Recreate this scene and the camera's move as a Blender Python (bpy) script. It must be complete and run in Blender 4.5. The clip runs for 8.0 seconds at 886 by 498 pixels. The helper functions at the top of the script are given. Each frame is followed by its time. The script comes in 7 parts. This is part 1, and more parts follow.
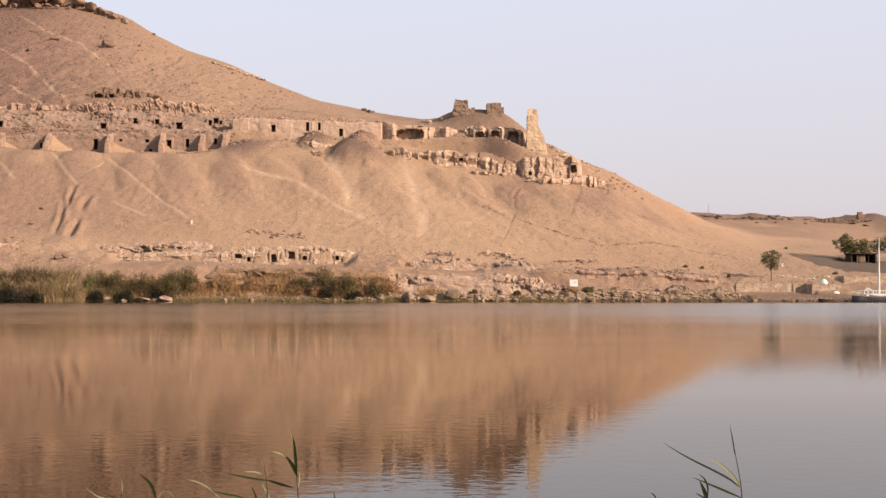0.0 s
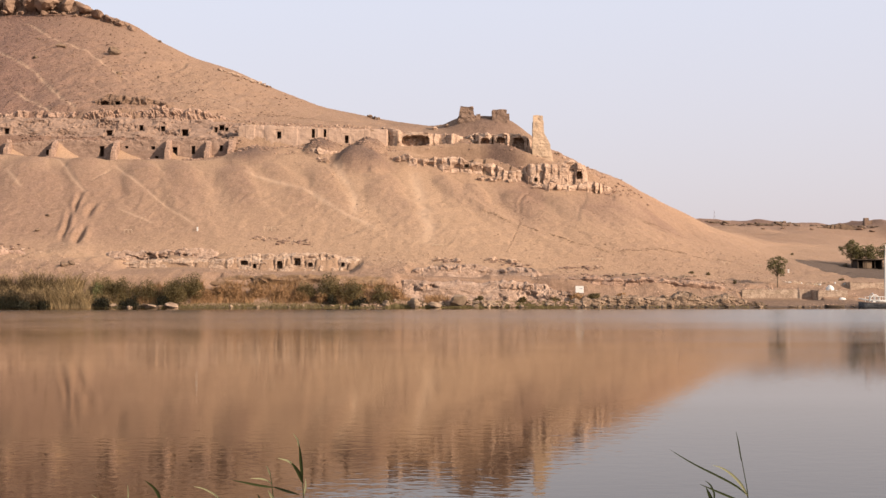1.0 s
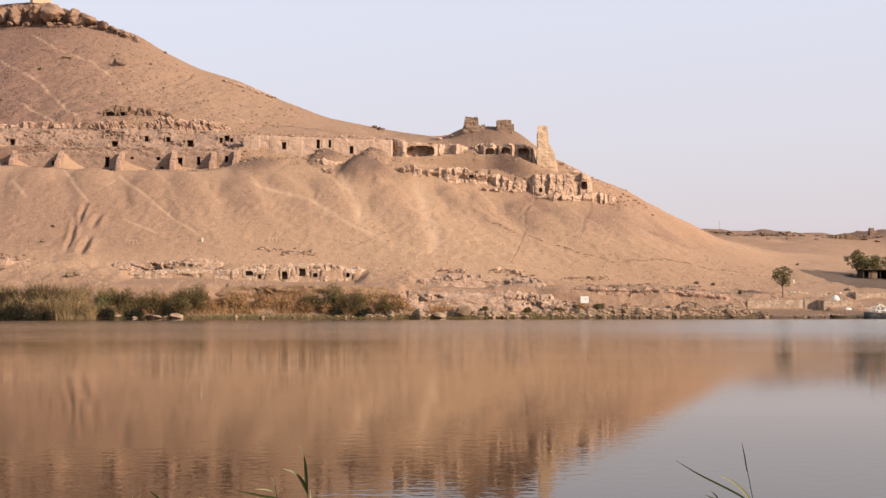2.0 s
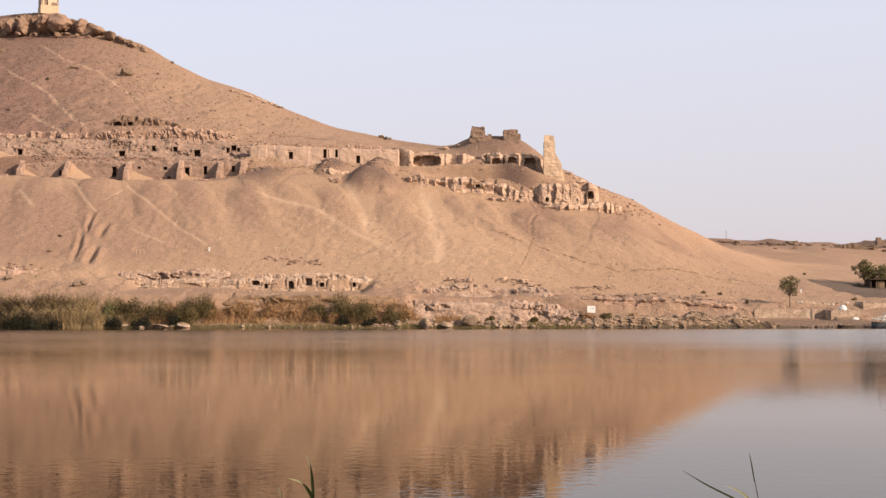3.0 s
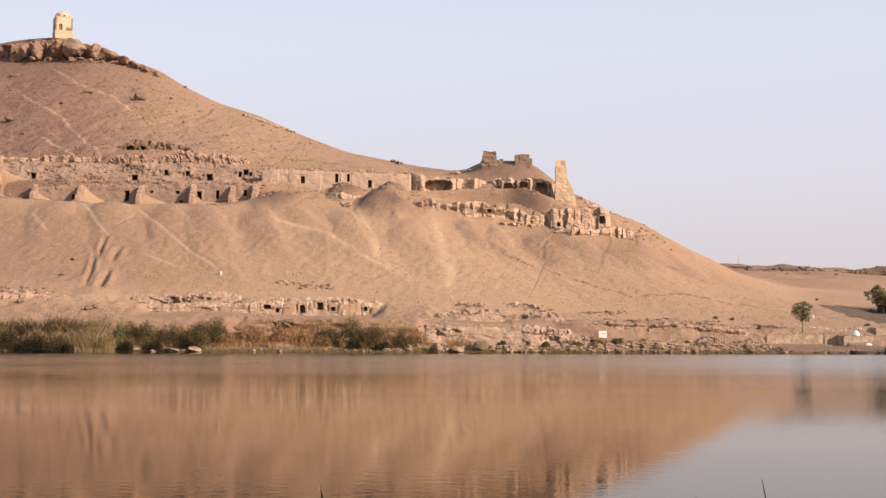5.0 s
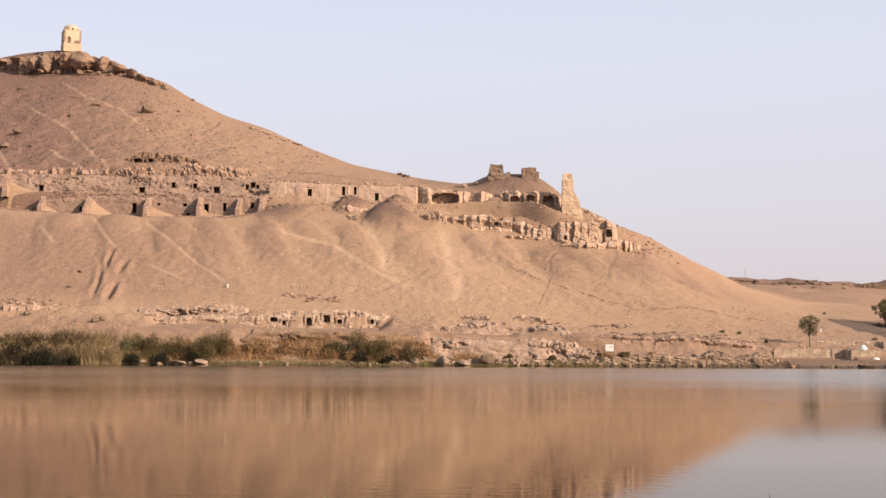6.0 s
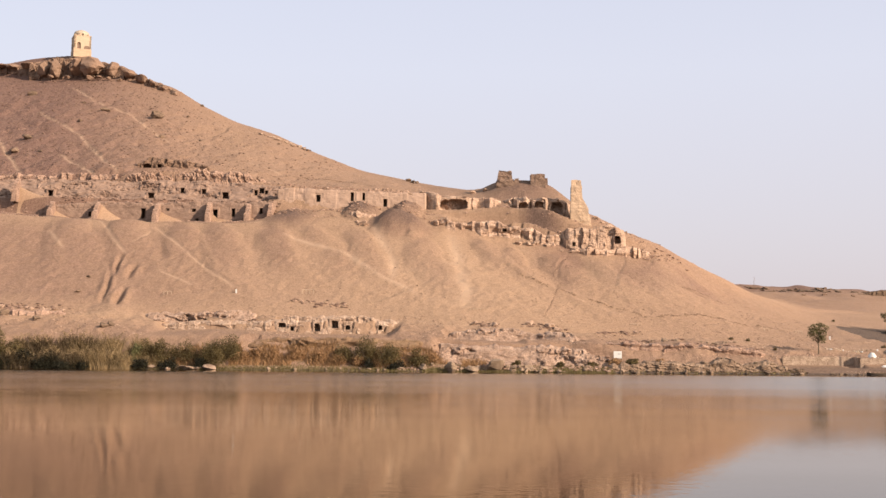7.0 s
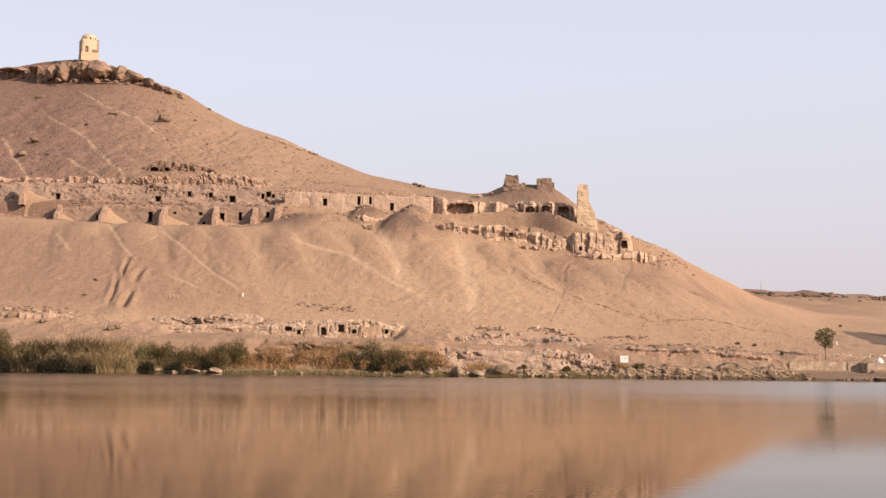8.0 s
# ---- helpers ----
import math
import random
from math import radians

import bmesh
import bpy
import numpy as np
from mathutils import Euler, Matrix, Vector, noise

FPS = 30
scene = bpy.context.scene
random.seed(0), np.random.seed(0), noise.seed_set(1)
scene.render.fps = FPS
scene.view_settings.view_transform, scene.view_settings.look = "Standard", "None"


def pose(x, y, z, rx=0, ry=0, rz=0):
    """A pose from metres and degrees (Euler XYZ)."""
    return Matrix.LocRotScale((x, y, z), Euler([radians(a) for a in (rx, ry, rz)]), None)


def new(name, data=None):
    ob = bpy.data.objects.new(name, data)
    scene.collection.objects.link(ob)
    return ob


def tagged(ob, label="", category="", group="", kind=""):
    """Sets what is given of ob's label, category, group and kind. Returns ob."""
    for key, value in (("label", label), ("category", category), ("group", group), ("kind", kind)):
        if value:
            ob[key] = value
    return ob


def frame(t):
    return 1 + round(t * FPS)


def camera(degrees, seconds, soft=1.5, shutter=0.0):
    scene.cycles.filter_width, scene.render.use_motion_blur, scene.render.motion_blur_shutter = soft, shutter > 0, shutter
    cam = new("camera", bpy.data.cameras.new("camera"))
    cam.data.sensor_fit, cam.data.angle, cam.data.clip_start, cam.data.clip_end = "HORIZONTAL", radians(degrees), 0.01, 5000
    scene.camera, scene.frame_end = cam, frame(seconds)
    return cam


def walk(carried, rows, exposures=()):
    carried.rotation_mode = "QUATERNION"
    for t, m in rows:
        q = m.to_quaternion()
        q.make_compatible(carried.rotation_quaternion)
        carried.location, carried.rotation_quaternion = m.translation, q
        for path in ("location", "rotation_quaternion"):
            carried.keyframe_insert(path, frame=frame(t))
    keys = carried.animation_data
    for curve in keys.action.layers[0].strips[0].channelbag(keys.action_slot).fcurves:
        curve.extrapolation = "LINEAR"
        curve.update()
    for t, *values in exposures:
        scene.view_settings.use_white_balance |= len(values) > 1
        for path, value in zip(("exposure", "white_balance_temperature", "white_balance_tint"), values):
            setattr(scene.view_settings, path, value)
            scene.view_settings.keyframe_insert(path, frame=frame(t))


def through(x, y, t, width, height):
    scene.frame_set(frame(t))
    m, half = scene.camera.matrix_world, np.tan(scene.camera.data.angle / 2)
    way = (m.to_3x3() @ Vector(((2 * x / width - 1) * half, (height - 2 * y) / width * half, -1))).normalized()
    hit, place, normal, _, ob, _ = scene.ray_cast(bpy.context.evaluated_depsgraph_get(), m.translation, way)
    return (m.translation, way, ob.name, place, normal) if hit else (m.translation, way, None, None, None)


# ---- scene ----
# A river seen from its near bank, with a desert hill of rock-cut tombs on the far bank. The camera turns on its spot.
EYE = 3.0
cam = camera(38.5, 8.0, soft=1.45)
ROWS = [
    (0.0, 91.640, 0.000, 0.000),
    (0.5, 91.750, 0.001, 0.122),
    (1.0, 91.934, 0.051, 0.258),
    (1.5, 92.164, 0.070, 0.362),
    (3.0, 92.836, 0.077, 0.775),
    (3.5, 93.024, 0.009, 0.931),
    (4.0, 93.289, -0.015, 1.049),
    (4.5, 93.598, -0.051, 1.161),
    (6.0, 94.530, -0.241, 1.571),
    (6.5, 94.683, -0.367, 1.752),
    (7.0, 94.805, -0.452, 1.933),
    (7.5, 94.902, -0.536, 2.074),
    (8.0, 94.984, -0.609, 2.215),
]
walk(cam, [(t, pose(0, 0, EYE, rx, ry, rz)) for t, rx, ry, rz in ROWS],
     exposures=[(0.0, 0.95), (8.0, 0.95)])

# ---- light: morning sun from behind the camera's right shoulder, hazy sky ----
SUN_AZ, SUN_EL = 122.0, 23.0      # degrees clockwise from +y, and above the horizon
world = bpy.data.worlds.new("sky")
scene.world = world
world.use_nodes = True
wn = world.node_tree.nodes
wl = world.node_tree.links
sky = wn.new("ShaderNodeTexSky")
sky.sky_type = "NISHITA"
sky.sun_disc = False
sky.sun_elevation, sky.sun_rotation = radians(SUN_EL), radians(SUN_AZ)
sky.altitude, sky.air_density, sky.dust_density, sky.ozone_density = 100.0, 1.0, 4.0, 1.0
# dust haze pales the whole sky: pinkish low down, lavender above
wtc, wsep, wramp, wmix = wn.new("ShaderNodeTexCoord"), wn.new("ShaderNodeSeparateXYZ"), wn.new("ShaderNodeValToRGB"), wn.new("ShaderNodeMix")
wl.new(wtc.outputs["Generated"], wsep.inputs[0])
wl.new(wsep.outputs["Z"], wramp.inputs["Fac"])
for stop, (at_z, tone) in zip((wramp.color_ramp.elements[0], wramp.color_ramp.elements[1], wramp.color_ramp.elements.new(0.12), wramp.color_ramp.elements.new(0.3)),
                              ((0.0, (0.82, 0.71, 0.745)), (0.70, (0.13, 0.18, 0.33)), (0.22, (0.86, 0.85, 0.96)), (0.34, (0.79, 0.81, 0.955)))):
    stop.position, stop.color = at_z, (*tone, 1)
wscale = wn.new("ShaderNodeVectorMath")
wscale.operation = "SCALE"
wscale.inputs["Scale"].default_value = 5.02
wl.new(wramp.outputs["Color"], wscale.inputs[0])
wmix.data_type = "RGBA"
wmix.inputs[0].default_value = 0.8
wl.new(sky.outputs["Color"], wmix.inputs[6])
wl.new(wscale.outputs[0], wmix.inputs[7])
wn["Background"].inputs["Strength"].default_value = 0.10
wl.new(wmix.outputs[2], wn["Background"].inputs["Color"])

sun = new("sun", bpy.data.lights.new("sun", "SUN"))
sun.data.energy, sun.data.angle, sun.data.color = 4.8, radians(0.6), (1.0, 0.788, 0.61)
az, el = radians(SUN_AZ), radians(SUN_EL)
to_sun = Vector((math.sin(az) * math.cos(el), math.cos(az) * math.cos(el), math.sin(el)))
sun.matrix_world = Matrix.Translation((60, -40, 120)) @ to_sun.to_track_quat("Z", "Y").to_matrix().to_4x4()

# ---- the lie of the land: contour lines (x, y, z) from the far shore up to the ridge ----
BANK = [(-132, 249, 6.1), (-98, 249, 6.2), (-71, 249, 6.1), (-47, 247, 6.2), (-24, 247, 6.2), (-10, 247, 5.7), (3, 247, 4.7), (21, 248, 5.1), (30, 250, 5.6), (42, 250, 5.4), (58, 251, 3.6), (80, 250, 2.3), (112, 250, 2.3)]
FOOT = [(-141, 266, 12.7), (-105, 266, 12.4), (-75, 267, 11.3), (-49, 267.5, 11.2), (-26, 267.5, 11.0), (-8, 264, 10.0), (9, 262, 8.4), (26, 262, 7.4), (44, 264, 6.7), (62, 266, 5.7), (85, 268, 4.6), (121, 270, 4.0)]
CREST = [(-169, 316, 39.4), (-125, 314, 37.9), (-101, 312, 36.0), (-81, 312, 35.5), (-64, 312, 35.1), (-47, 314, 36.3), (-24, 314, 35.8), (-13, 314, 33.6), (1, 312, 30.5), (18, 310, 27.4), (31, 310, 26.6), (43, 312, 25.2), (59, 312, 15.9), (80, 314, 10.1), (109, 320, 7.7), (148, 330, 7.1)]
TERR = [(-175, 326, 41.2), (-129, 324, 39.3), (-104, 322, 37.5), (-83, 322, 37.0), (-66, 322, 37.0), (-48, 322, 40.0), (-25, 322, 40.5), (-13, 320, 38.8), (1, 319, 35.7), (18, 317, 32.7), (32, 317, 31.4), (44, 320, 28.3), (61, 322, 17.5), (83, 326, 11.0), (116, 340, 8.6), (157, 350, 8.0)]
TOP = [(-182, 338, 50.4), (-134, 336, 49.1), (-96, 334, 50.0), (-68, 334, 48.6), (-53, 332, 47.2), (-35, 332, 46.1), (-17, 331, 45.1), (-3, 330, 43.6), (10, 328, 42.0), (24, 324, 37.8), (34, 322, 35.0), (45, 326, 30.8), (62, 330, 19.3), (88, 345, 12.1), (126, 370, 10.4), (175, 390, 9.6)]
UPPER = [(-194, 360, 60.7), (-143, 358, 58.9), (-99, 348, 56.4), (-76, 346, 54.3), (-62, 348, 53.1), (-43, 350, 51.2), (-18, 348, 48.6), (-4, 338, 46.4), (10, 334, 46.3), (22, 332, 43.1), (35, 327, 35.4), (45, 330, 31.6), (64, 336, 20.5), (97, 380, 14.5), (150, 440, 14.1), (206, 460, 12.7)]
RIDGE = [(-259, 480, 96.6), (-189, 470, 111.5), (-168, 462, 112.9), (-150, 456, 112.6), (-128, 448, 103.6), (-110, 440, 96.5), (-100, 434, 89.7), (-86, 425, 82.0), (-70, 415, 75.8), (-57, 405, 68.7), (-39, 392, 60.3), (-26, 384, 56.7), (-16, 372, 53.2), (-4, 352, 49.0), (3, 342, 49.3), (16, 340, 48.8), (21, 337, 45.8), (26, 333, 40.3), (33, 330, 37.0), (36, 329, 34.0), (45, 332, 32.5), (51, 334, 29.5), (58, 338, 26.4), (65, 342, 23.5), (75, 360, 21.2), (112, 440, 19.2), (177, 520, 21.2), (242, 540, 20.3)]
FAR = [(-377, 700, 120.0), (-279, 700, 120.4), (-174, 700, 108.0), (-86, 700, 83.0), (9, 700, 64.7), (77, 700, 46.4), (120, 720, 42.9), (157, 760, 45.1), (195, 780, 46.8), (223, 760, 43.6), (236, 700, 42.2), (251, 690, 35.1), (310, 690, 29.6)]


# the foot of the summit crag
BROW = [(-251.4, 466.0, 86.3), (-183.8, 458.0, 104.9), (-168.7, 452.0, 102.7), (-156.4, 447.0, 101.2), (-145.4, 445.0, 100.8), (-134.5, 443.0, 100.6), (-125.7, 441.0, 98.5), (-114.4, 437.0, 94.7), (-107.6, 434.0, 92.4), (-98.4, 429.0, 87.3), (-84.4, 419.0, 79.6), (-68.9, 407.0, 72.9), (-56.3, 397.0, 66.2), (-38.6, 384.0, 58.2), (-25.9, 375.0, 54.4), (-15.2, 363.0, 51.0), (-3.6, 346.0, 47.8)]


def vnoise(x, y, seed=0):
    """Smooth value noise on a unit lattice, 0 to 1."""
    x, y = np.broadcast_arrays(np.asarray(x, float), np.asarray(y, float))
    xi, yi = np.floor(x).astype(np.int64), np.floor(y).astype(np.int64)
    u, v = x - xi, y - yi
    u, v = u * u * (3 - 2 * u), v * v * (3 - 2 * v)

    def h(a, b):
        k = (a * 374761393 + b * 668265263 + seed * 974634777) & 0xFFFFFFFF
        k = ((k ^ (k >> 13)) * 1274126177) & 0xFFFFFFFF
        k = ((k ^ (k >> 16)) * 2246822519) & 0xFFFFFFFF
        return ((k ^ (k >> 15)) & 0xFFFFFF) / float(0xFFFFFF)

    a, b, c, d = h(xi, yi), h(xi + 1, yi), h(xi, yi + 1), h(xi + 1, yi + 1)
    return (a * (1 - u) + b * u) * (1 - v) + (c * (1 - u) + d * u) * v


def fbm(x, y, octaves=4, seed=0):
    """Fractal noise about -1 to 1."""
    s, w, n = 0.0, 1.0, 0.0
    for i in range(octaves):
        s = s + w * (vnoise(np.asarray(x) * 2 ** i + 17.3 * i, np.asarray(y) * 2 ** i - 9.1 * i, seed + i) * 2 - 1)
        n += w
        w *= 0.5
    return s / n * 1.6


def line_at(line, x):
    """y and z of a contour line at x, with its bends rounded."""
    px, py, pz = np.array(line, float).T
    offs = np.linspace(-3.0, 3.0, 7)
    return (np.mean([np.interp(x + o, px, py) for o in offs], 0), np.mean([np.interp(x + o, px, pz) for o in offs], 0))


def shore_y(x):
    return 240.0 + 1.2 * (vnoise(x / 23.0, 0.5, 3) - 0.5) + 0.8 * (vnoise(x / 6.0, 2.5, 4) - 0.5)


# spoil heaps on the terrace: x, y, height, radius
HEAPS = [
    (-23.4, 313.4, 3.4, 6.8),
    (-21.2, 313.8, 2.2, 7.0),
    (-32.6, 320.2, 3.7, 5.0),
    (-20.9, 321.4, 3.4, 4.6),
    (-50.3, 316.9, 1.8, 7.0),
    (13.2, 320.4, 1.6, 6.0),
    (-80.2, 267.6, 1.3, 5.0),
]
# trenches dug down the scree: x0, y0, x1, y1, width, depth
TRENCHES = [
    (-86.2, 287.8, -83.6, 271.0, 0.5, 0.75),
    (-85.2, 294.6, -84.6, 283.4, 0.5, 0.8),
    (-81.1, 279.4, -79.6, 269.8, 0.75, 1.1),
    (-80.7, 290.2, -80.8, 283.0, 0.75, 0.8),
    (19.8, 309.6, 15.7, 294.6, 0.32, 0.25),
]
# gravel spurs that bulge from the scree below the terrace: x0, y0, x1, y1, half width at the top and at the toe, height
SPURS = [
    (-104.0, 314.0, -94.1, 283.4, 5.1, 7.6, 1.6),
    (-89.6, 314.0, -84.6, 296.6, 4.3, 5.5, 1.5),
    (-77.0, 312.0, -65.9, 284.6, 3.9, 6.3, 1.7),
    (-68.0, 312.4, -55.5, 280.2, 3.9, 6.9, 1.5),
    (-54.4, 311.0, -44.2, 283.8, 4.1, 6.3, 1.2),
    (-45.0, 311.0, -35.9, 299.4, 3.0, 4.0, 1.3),
    (-38.6, 299.8, -28.8, 282.6, 3.3, 4.4, 1.0),
    (-33.7, 310.4, -22.6, 283.0, 3.3, 5.0, 1.5),
    (-19.2, 309.8, -7.3, 279.4, 4.1, 6.2, 1.6),
    (-2.9, 313.8, 5.4, 293.8, 2.8, 4.6, 1.5),
    (3.6, 311.6, 11.7, 288.6, 2.5, 4.5, 1.3),
    (14.0, 310.2, 22.0, 287.8, 3.0, 5.8, 1.4),
    (24.9, 308.2, 32.1, 286.6, 3.4, 5.7, 1.0),
]
# worn trails and bright sand chutes: x0, y0, x1, y1, width, depth
TRAILS = [
    (-97.0, 313.5, -92.2, 304.2, 0.3, 0.3),
    (-92.2, 304.2, -84.3, 295.4, 0.3, 0.3),
    (-81.8, 309.4, -78.0, 304.2, 0.32, 0.32),
    (-78.0, 304.2, -70.8, 297.0, 0.32, 0.32),
    (-70.8, 297.0, -64.0, 287.4, 0.32, 0.32),
    (-64.0, 287.4, -56.2, 280.6, 0.32, 0.32),
    (-82.8, 307.4, -84.6, 300.2, 0.3, 0.12),
    (-48.9, 305.4, -35.8, 298.6, 0.7, -0.1),
    (-35.8, 298.6, -25.6, 288.2, 0.7, -0.1),
    (-25.6, 288.2, -16.6, 278.6, 0.7, -0.1),
    (-75.5, 287.4, -66.0, 281.0, 0.3, 0.1),
    (-106.8, 305.0, -99.7, 296.2, 0.35, 0.1),
    (-27.3, 311.0, -23.6, 299.4, 1.0, 0.25),
    (-23.6, 299.4, -20.5, 286.2, 1.0, 0.25),
    (-8.9, 312.6, -5.3, 292.6, 1.5, 0.25),
    (-5.3, 292.6, -5.0, 273.4, 1.5, 0.25),
]
TRAILS += [
    (-146.4, 404.6, -133.2, 386.6, 0.42, 0.3),
    (-133.2, 386.6, -124.8, 379.0, 0.42, 0.3),
    (-124.8, 379.0, -117.0, 365.8, 0.42, 0.3),
    (-117.0, 365.8, -105.0, 346.2, 0.42, 0.3),
    (-105.0, 346.2, -100.5, 339.4, 0.42, 0.3),
    (-145.3, 433.8, -132.6, 416.2, 0.42, 0.3),
    (-132.6, 416.2, -124.7, 409.4, 0.42, 0.3),
    (-124.7, 409.4, -114.0, 401.8, 0.42, 0.3),
    (-114.0, 401.8, -103.1, 385.4, 0.42, 0.3),
    (-103.1, 385.4, -96.2, 376.2, 0.42, 0.3),
    (-122.3, 357.0, -113.2, 347.0, 0.42, 0.3),
    (-113.2, 347.0, -106.5, 338.6, 0.42, 0.3),
    (-150.9, 379.8, -129.0, 343.4, 0.42, 0.3),
    (-68.3, 361.0, -56.9, 349.0, 0.42, 0.2),
]
# narrow stony paths: x0, y0, x1, y1, width, depth
PATHS = [
    (-133.2, 386.6, -130.9, 397.0, 0.45, 0.4),
    (-130.9, 397.0, -125.1, 406.6, 0.45, 0.4),
    (-125.1, 406.6, -123.0, 432.6, 0.45, 0.4),
    (-88.5, 383.8, -85.5, 397.8, 0.45, 0.4),
    (-85.5, 397.8, -85.4, 415.0, 0.45, 0.4),
    (33.9, 312.2, 30.0, 291.4, 0.3, 0.12),
    (42.6, 321.4, 39.9, 311.4, 0.35, 0.25),
    (46.5, 302.6, 51.8, 302.0, 0.45, 0.4),
    (-51.1, 350.6, -27.0, 346.2, 0.5, 0.25),
    (-17.9, 279.8, -24.3, 274.2, 0.4, 0.15),
]
# outline of the track on the plain: x, y
ROAD = [
    (96.9, 359.9),
    (103.4, 359.4),
    (111.7, 360.1),
    (128.8, 358.8),
    (98.8, 275.4),
    (89.0, 279.1),
    (88.3, 302.0),
    (88.7, 320.0),
]
# level ground before the quay walls: x0, x1, y, z
QUAYS = [(56, 78.5, 247.0, 1.7), (68.2, 72.3, 250.6, 1.8), (81, 93, 258.0, 3.7)]
# rock faces: name, label, points (x, y, foot, top), openings (x, foot, width, height), roughness, how deep the openings go
CLIFFS = []
CLIFFS.append(("tomb_facade", "rough-hewn sandstone tomb front with dark doorways", [(-115.5, 323.0, 36.9, 41.2), (-107.2, 323.0, 36.8, 41.8), (-98.4, 323.3, 36.6, 42.2), (-85.1, 323.3, 36.3, 42.0), (-71.8, 323.0, 36.3, 42.3), (-64.5, 323.3, 36.8, 42.1), (-53.5, 323.0, 37.5, 42.4)], [(-102.5, 38.2, 1.15, 1.29), (-88.9, 37.8, 1.29, 2.59), (-82.5, 39.8, 0.86, 0.58), (-75.7, 39.5, 1.01, 0.86), (-74.7, 37.0, 0.86, 0.72), (-70.1, 37.7, 1.29, 2.45), (-65.4, 38.3, 1.01, 2.16), (-58.2, 39.0, 0.86, 1.58)], 0.28, 3.5))
CLIFFS.append(("upper_tomb_facade", "weathered sandstone slope with small tomb doorways", [(-133.7, 329.0, 43.3, 48.8), (-123.7, 328.6, 43.3, 49.4), (-110.9, 328.8, 43.7, 48.8), (-94.9, 328.4, 42.9, 48.9), (-80.6, 328.2, 42.9, 48.9), (-67.1, 328.2, 43.0, 48.5), (-53.0, 328.4, 43.1, 47.6)], [(-115.6, 44.3, 1.46, 1.61), (-88.6, 43.8, 1.76, 1.46), (-80.5, 45.3, 1.17, 1.17), (-74.8, 45.1, 1.17, 1.32), (-68.8, 43.7, 1.75, 1.75), (-60.9, 44.7, 0.88, 1.46), (-59.4, 45.3, 1.46, 1.46), (-58.1, 45.0, 0.88, 1.02), (-55.5, 44.6, 0.44, 0.58)], 0.74, 3.0))
CLIFFS.append(("rock_ledge", "jointed sandstone ledge of upright blocks", [(-98.5, 335.0, 48.3, 50.4), (-89.9, 334.6, 48.5, 52.2), (-77.7, 334.6, 48.6, 51.8), (-65.5, 334.6, 48.1, 51.0), (-59.2, 335.0, 47.5, 49.4)], [], 1.2, 0))
# the darker stone chosen here helps paint the shade of the overhang
CLIFFS.append(("rock_ledge", "undercut sandstone ledge on the slope, dark shade in its colour", [(-97.9, 344.0, 53.6, 54.8), (-92.4, 343.4, 53.5, 57.0), (-83.0, 343.4, 53.6, 56.1), (-74.9, 344.0, 52.7, 54.3)], [(-93.8, 54.0, 2.45, 1.2), (-90.2, 54.0, 1.5, 1.0)], 0.8, 2.5))
CLIFFS.append(("rock_ledge", "low broken sandstone ledge on the slope", [(-137.8, 338.5, 49.8, 51.0), (-125.1, 338.0, 49.4, 51.3), (-111.0, 338.0, 49.2, 51.4), (-97.5, 337.0, 49.1, 50.7)], [], 0.95, 0))
CLIFFS.append(("cut_facade", "smooth cut sandstone face with tall doorways", [(-54.6, 325.4, 43.9, 45.9), (-50.3, 325.0, 43.3, 46.1), (-45.8, 324.8, 42.4, 45.9), (-36.9, 324.6, 41.7, 45.5), (-25.2, 324.6, 41.0, 45.0), (-15.3, 324.6, 40.5, 44.8)], [(-43.6, 42.4, 1.16, 1.88), (-34.8, 42.6, 0.87, 2.31), (-31.8, 42.8, 0.72, 2.02), (-26.2, 41.2, 1.01, 2.02)], 0.08, 3.5))
CLIFFS.append(("rock_cliff", "pale broken sandstone cliff with a broad shaded face", [(-18.7, 328.7, 40.7, 45.3), (-16.5, 326.9, 40.5, 45.6), (-14.5, 325.1, 40.2, 45.3), (-12.8, 324.1, 40.1, 44.8), (-12.0, 326.3, 40.2, 44.7), (-5.2, 323.7, 40.2, 43.9), (-4.2, 325.9, 40.3, 43.8), (-1.0, 326.3, 40.7, 43.9), (0.9, 324.5, 40.6, 43.6), (1.5, 326.1, 40.7, 43.8), (3.9, 325.9, 40.9, 43.3)], [(-17.8, 42.1, 1.0, 2.9), (-8.5, 40.4, 7.2, 2.9)], 0.45, 2.6))
CLIFFS.append(("rock_cliff", "sandstone cliff with niches under the ruin mound", [(4.7, 327.0, 41.0, 43.8), (7.2, 327.6, 40.9, 44.2), (10.3, 325.0, 40.6, 44.2), (10.9, 327.8, 40.1, 44.1), (14.2, 323.8, 39.7, 43.8), (16.2, 325.2, 39.6, 43.6), (16.5, 326.6, 39.5, 43.6), (18.4, 324.2, 39.0, 43.3), (21.6, 324.2, 38.3, 42.6)], [(9.5, 41.1, 2.4, 1.6), (13.4, 40.0, 2.5, 2.8), (18.0, 39.6, 3.0, 3.0)], 0.6, 2.6))
CLIFFS.append(("rock_ledge", "weathered sandstone ledge above the scree", [(-14.6, 316.0, 35.4, 37.0), (-7.6, 315.6, 35.1, 37.1), (-2.0, 315.2, 34.5, 36.9), (2.3, 315.0, 34.2, 36.9), (6.2, 314.8, 33.4, 36.5), (10.7, 314.5, 32.3, 36.2), (13.2, 314.4, 31.5, 34.7), (16.3, 314.2, 30.9, 34.2), (19.8, 314.0, 29.6, 33.0)], [(4.5, 33.9, 1.12, 0.84)], 0.8, 2.0))
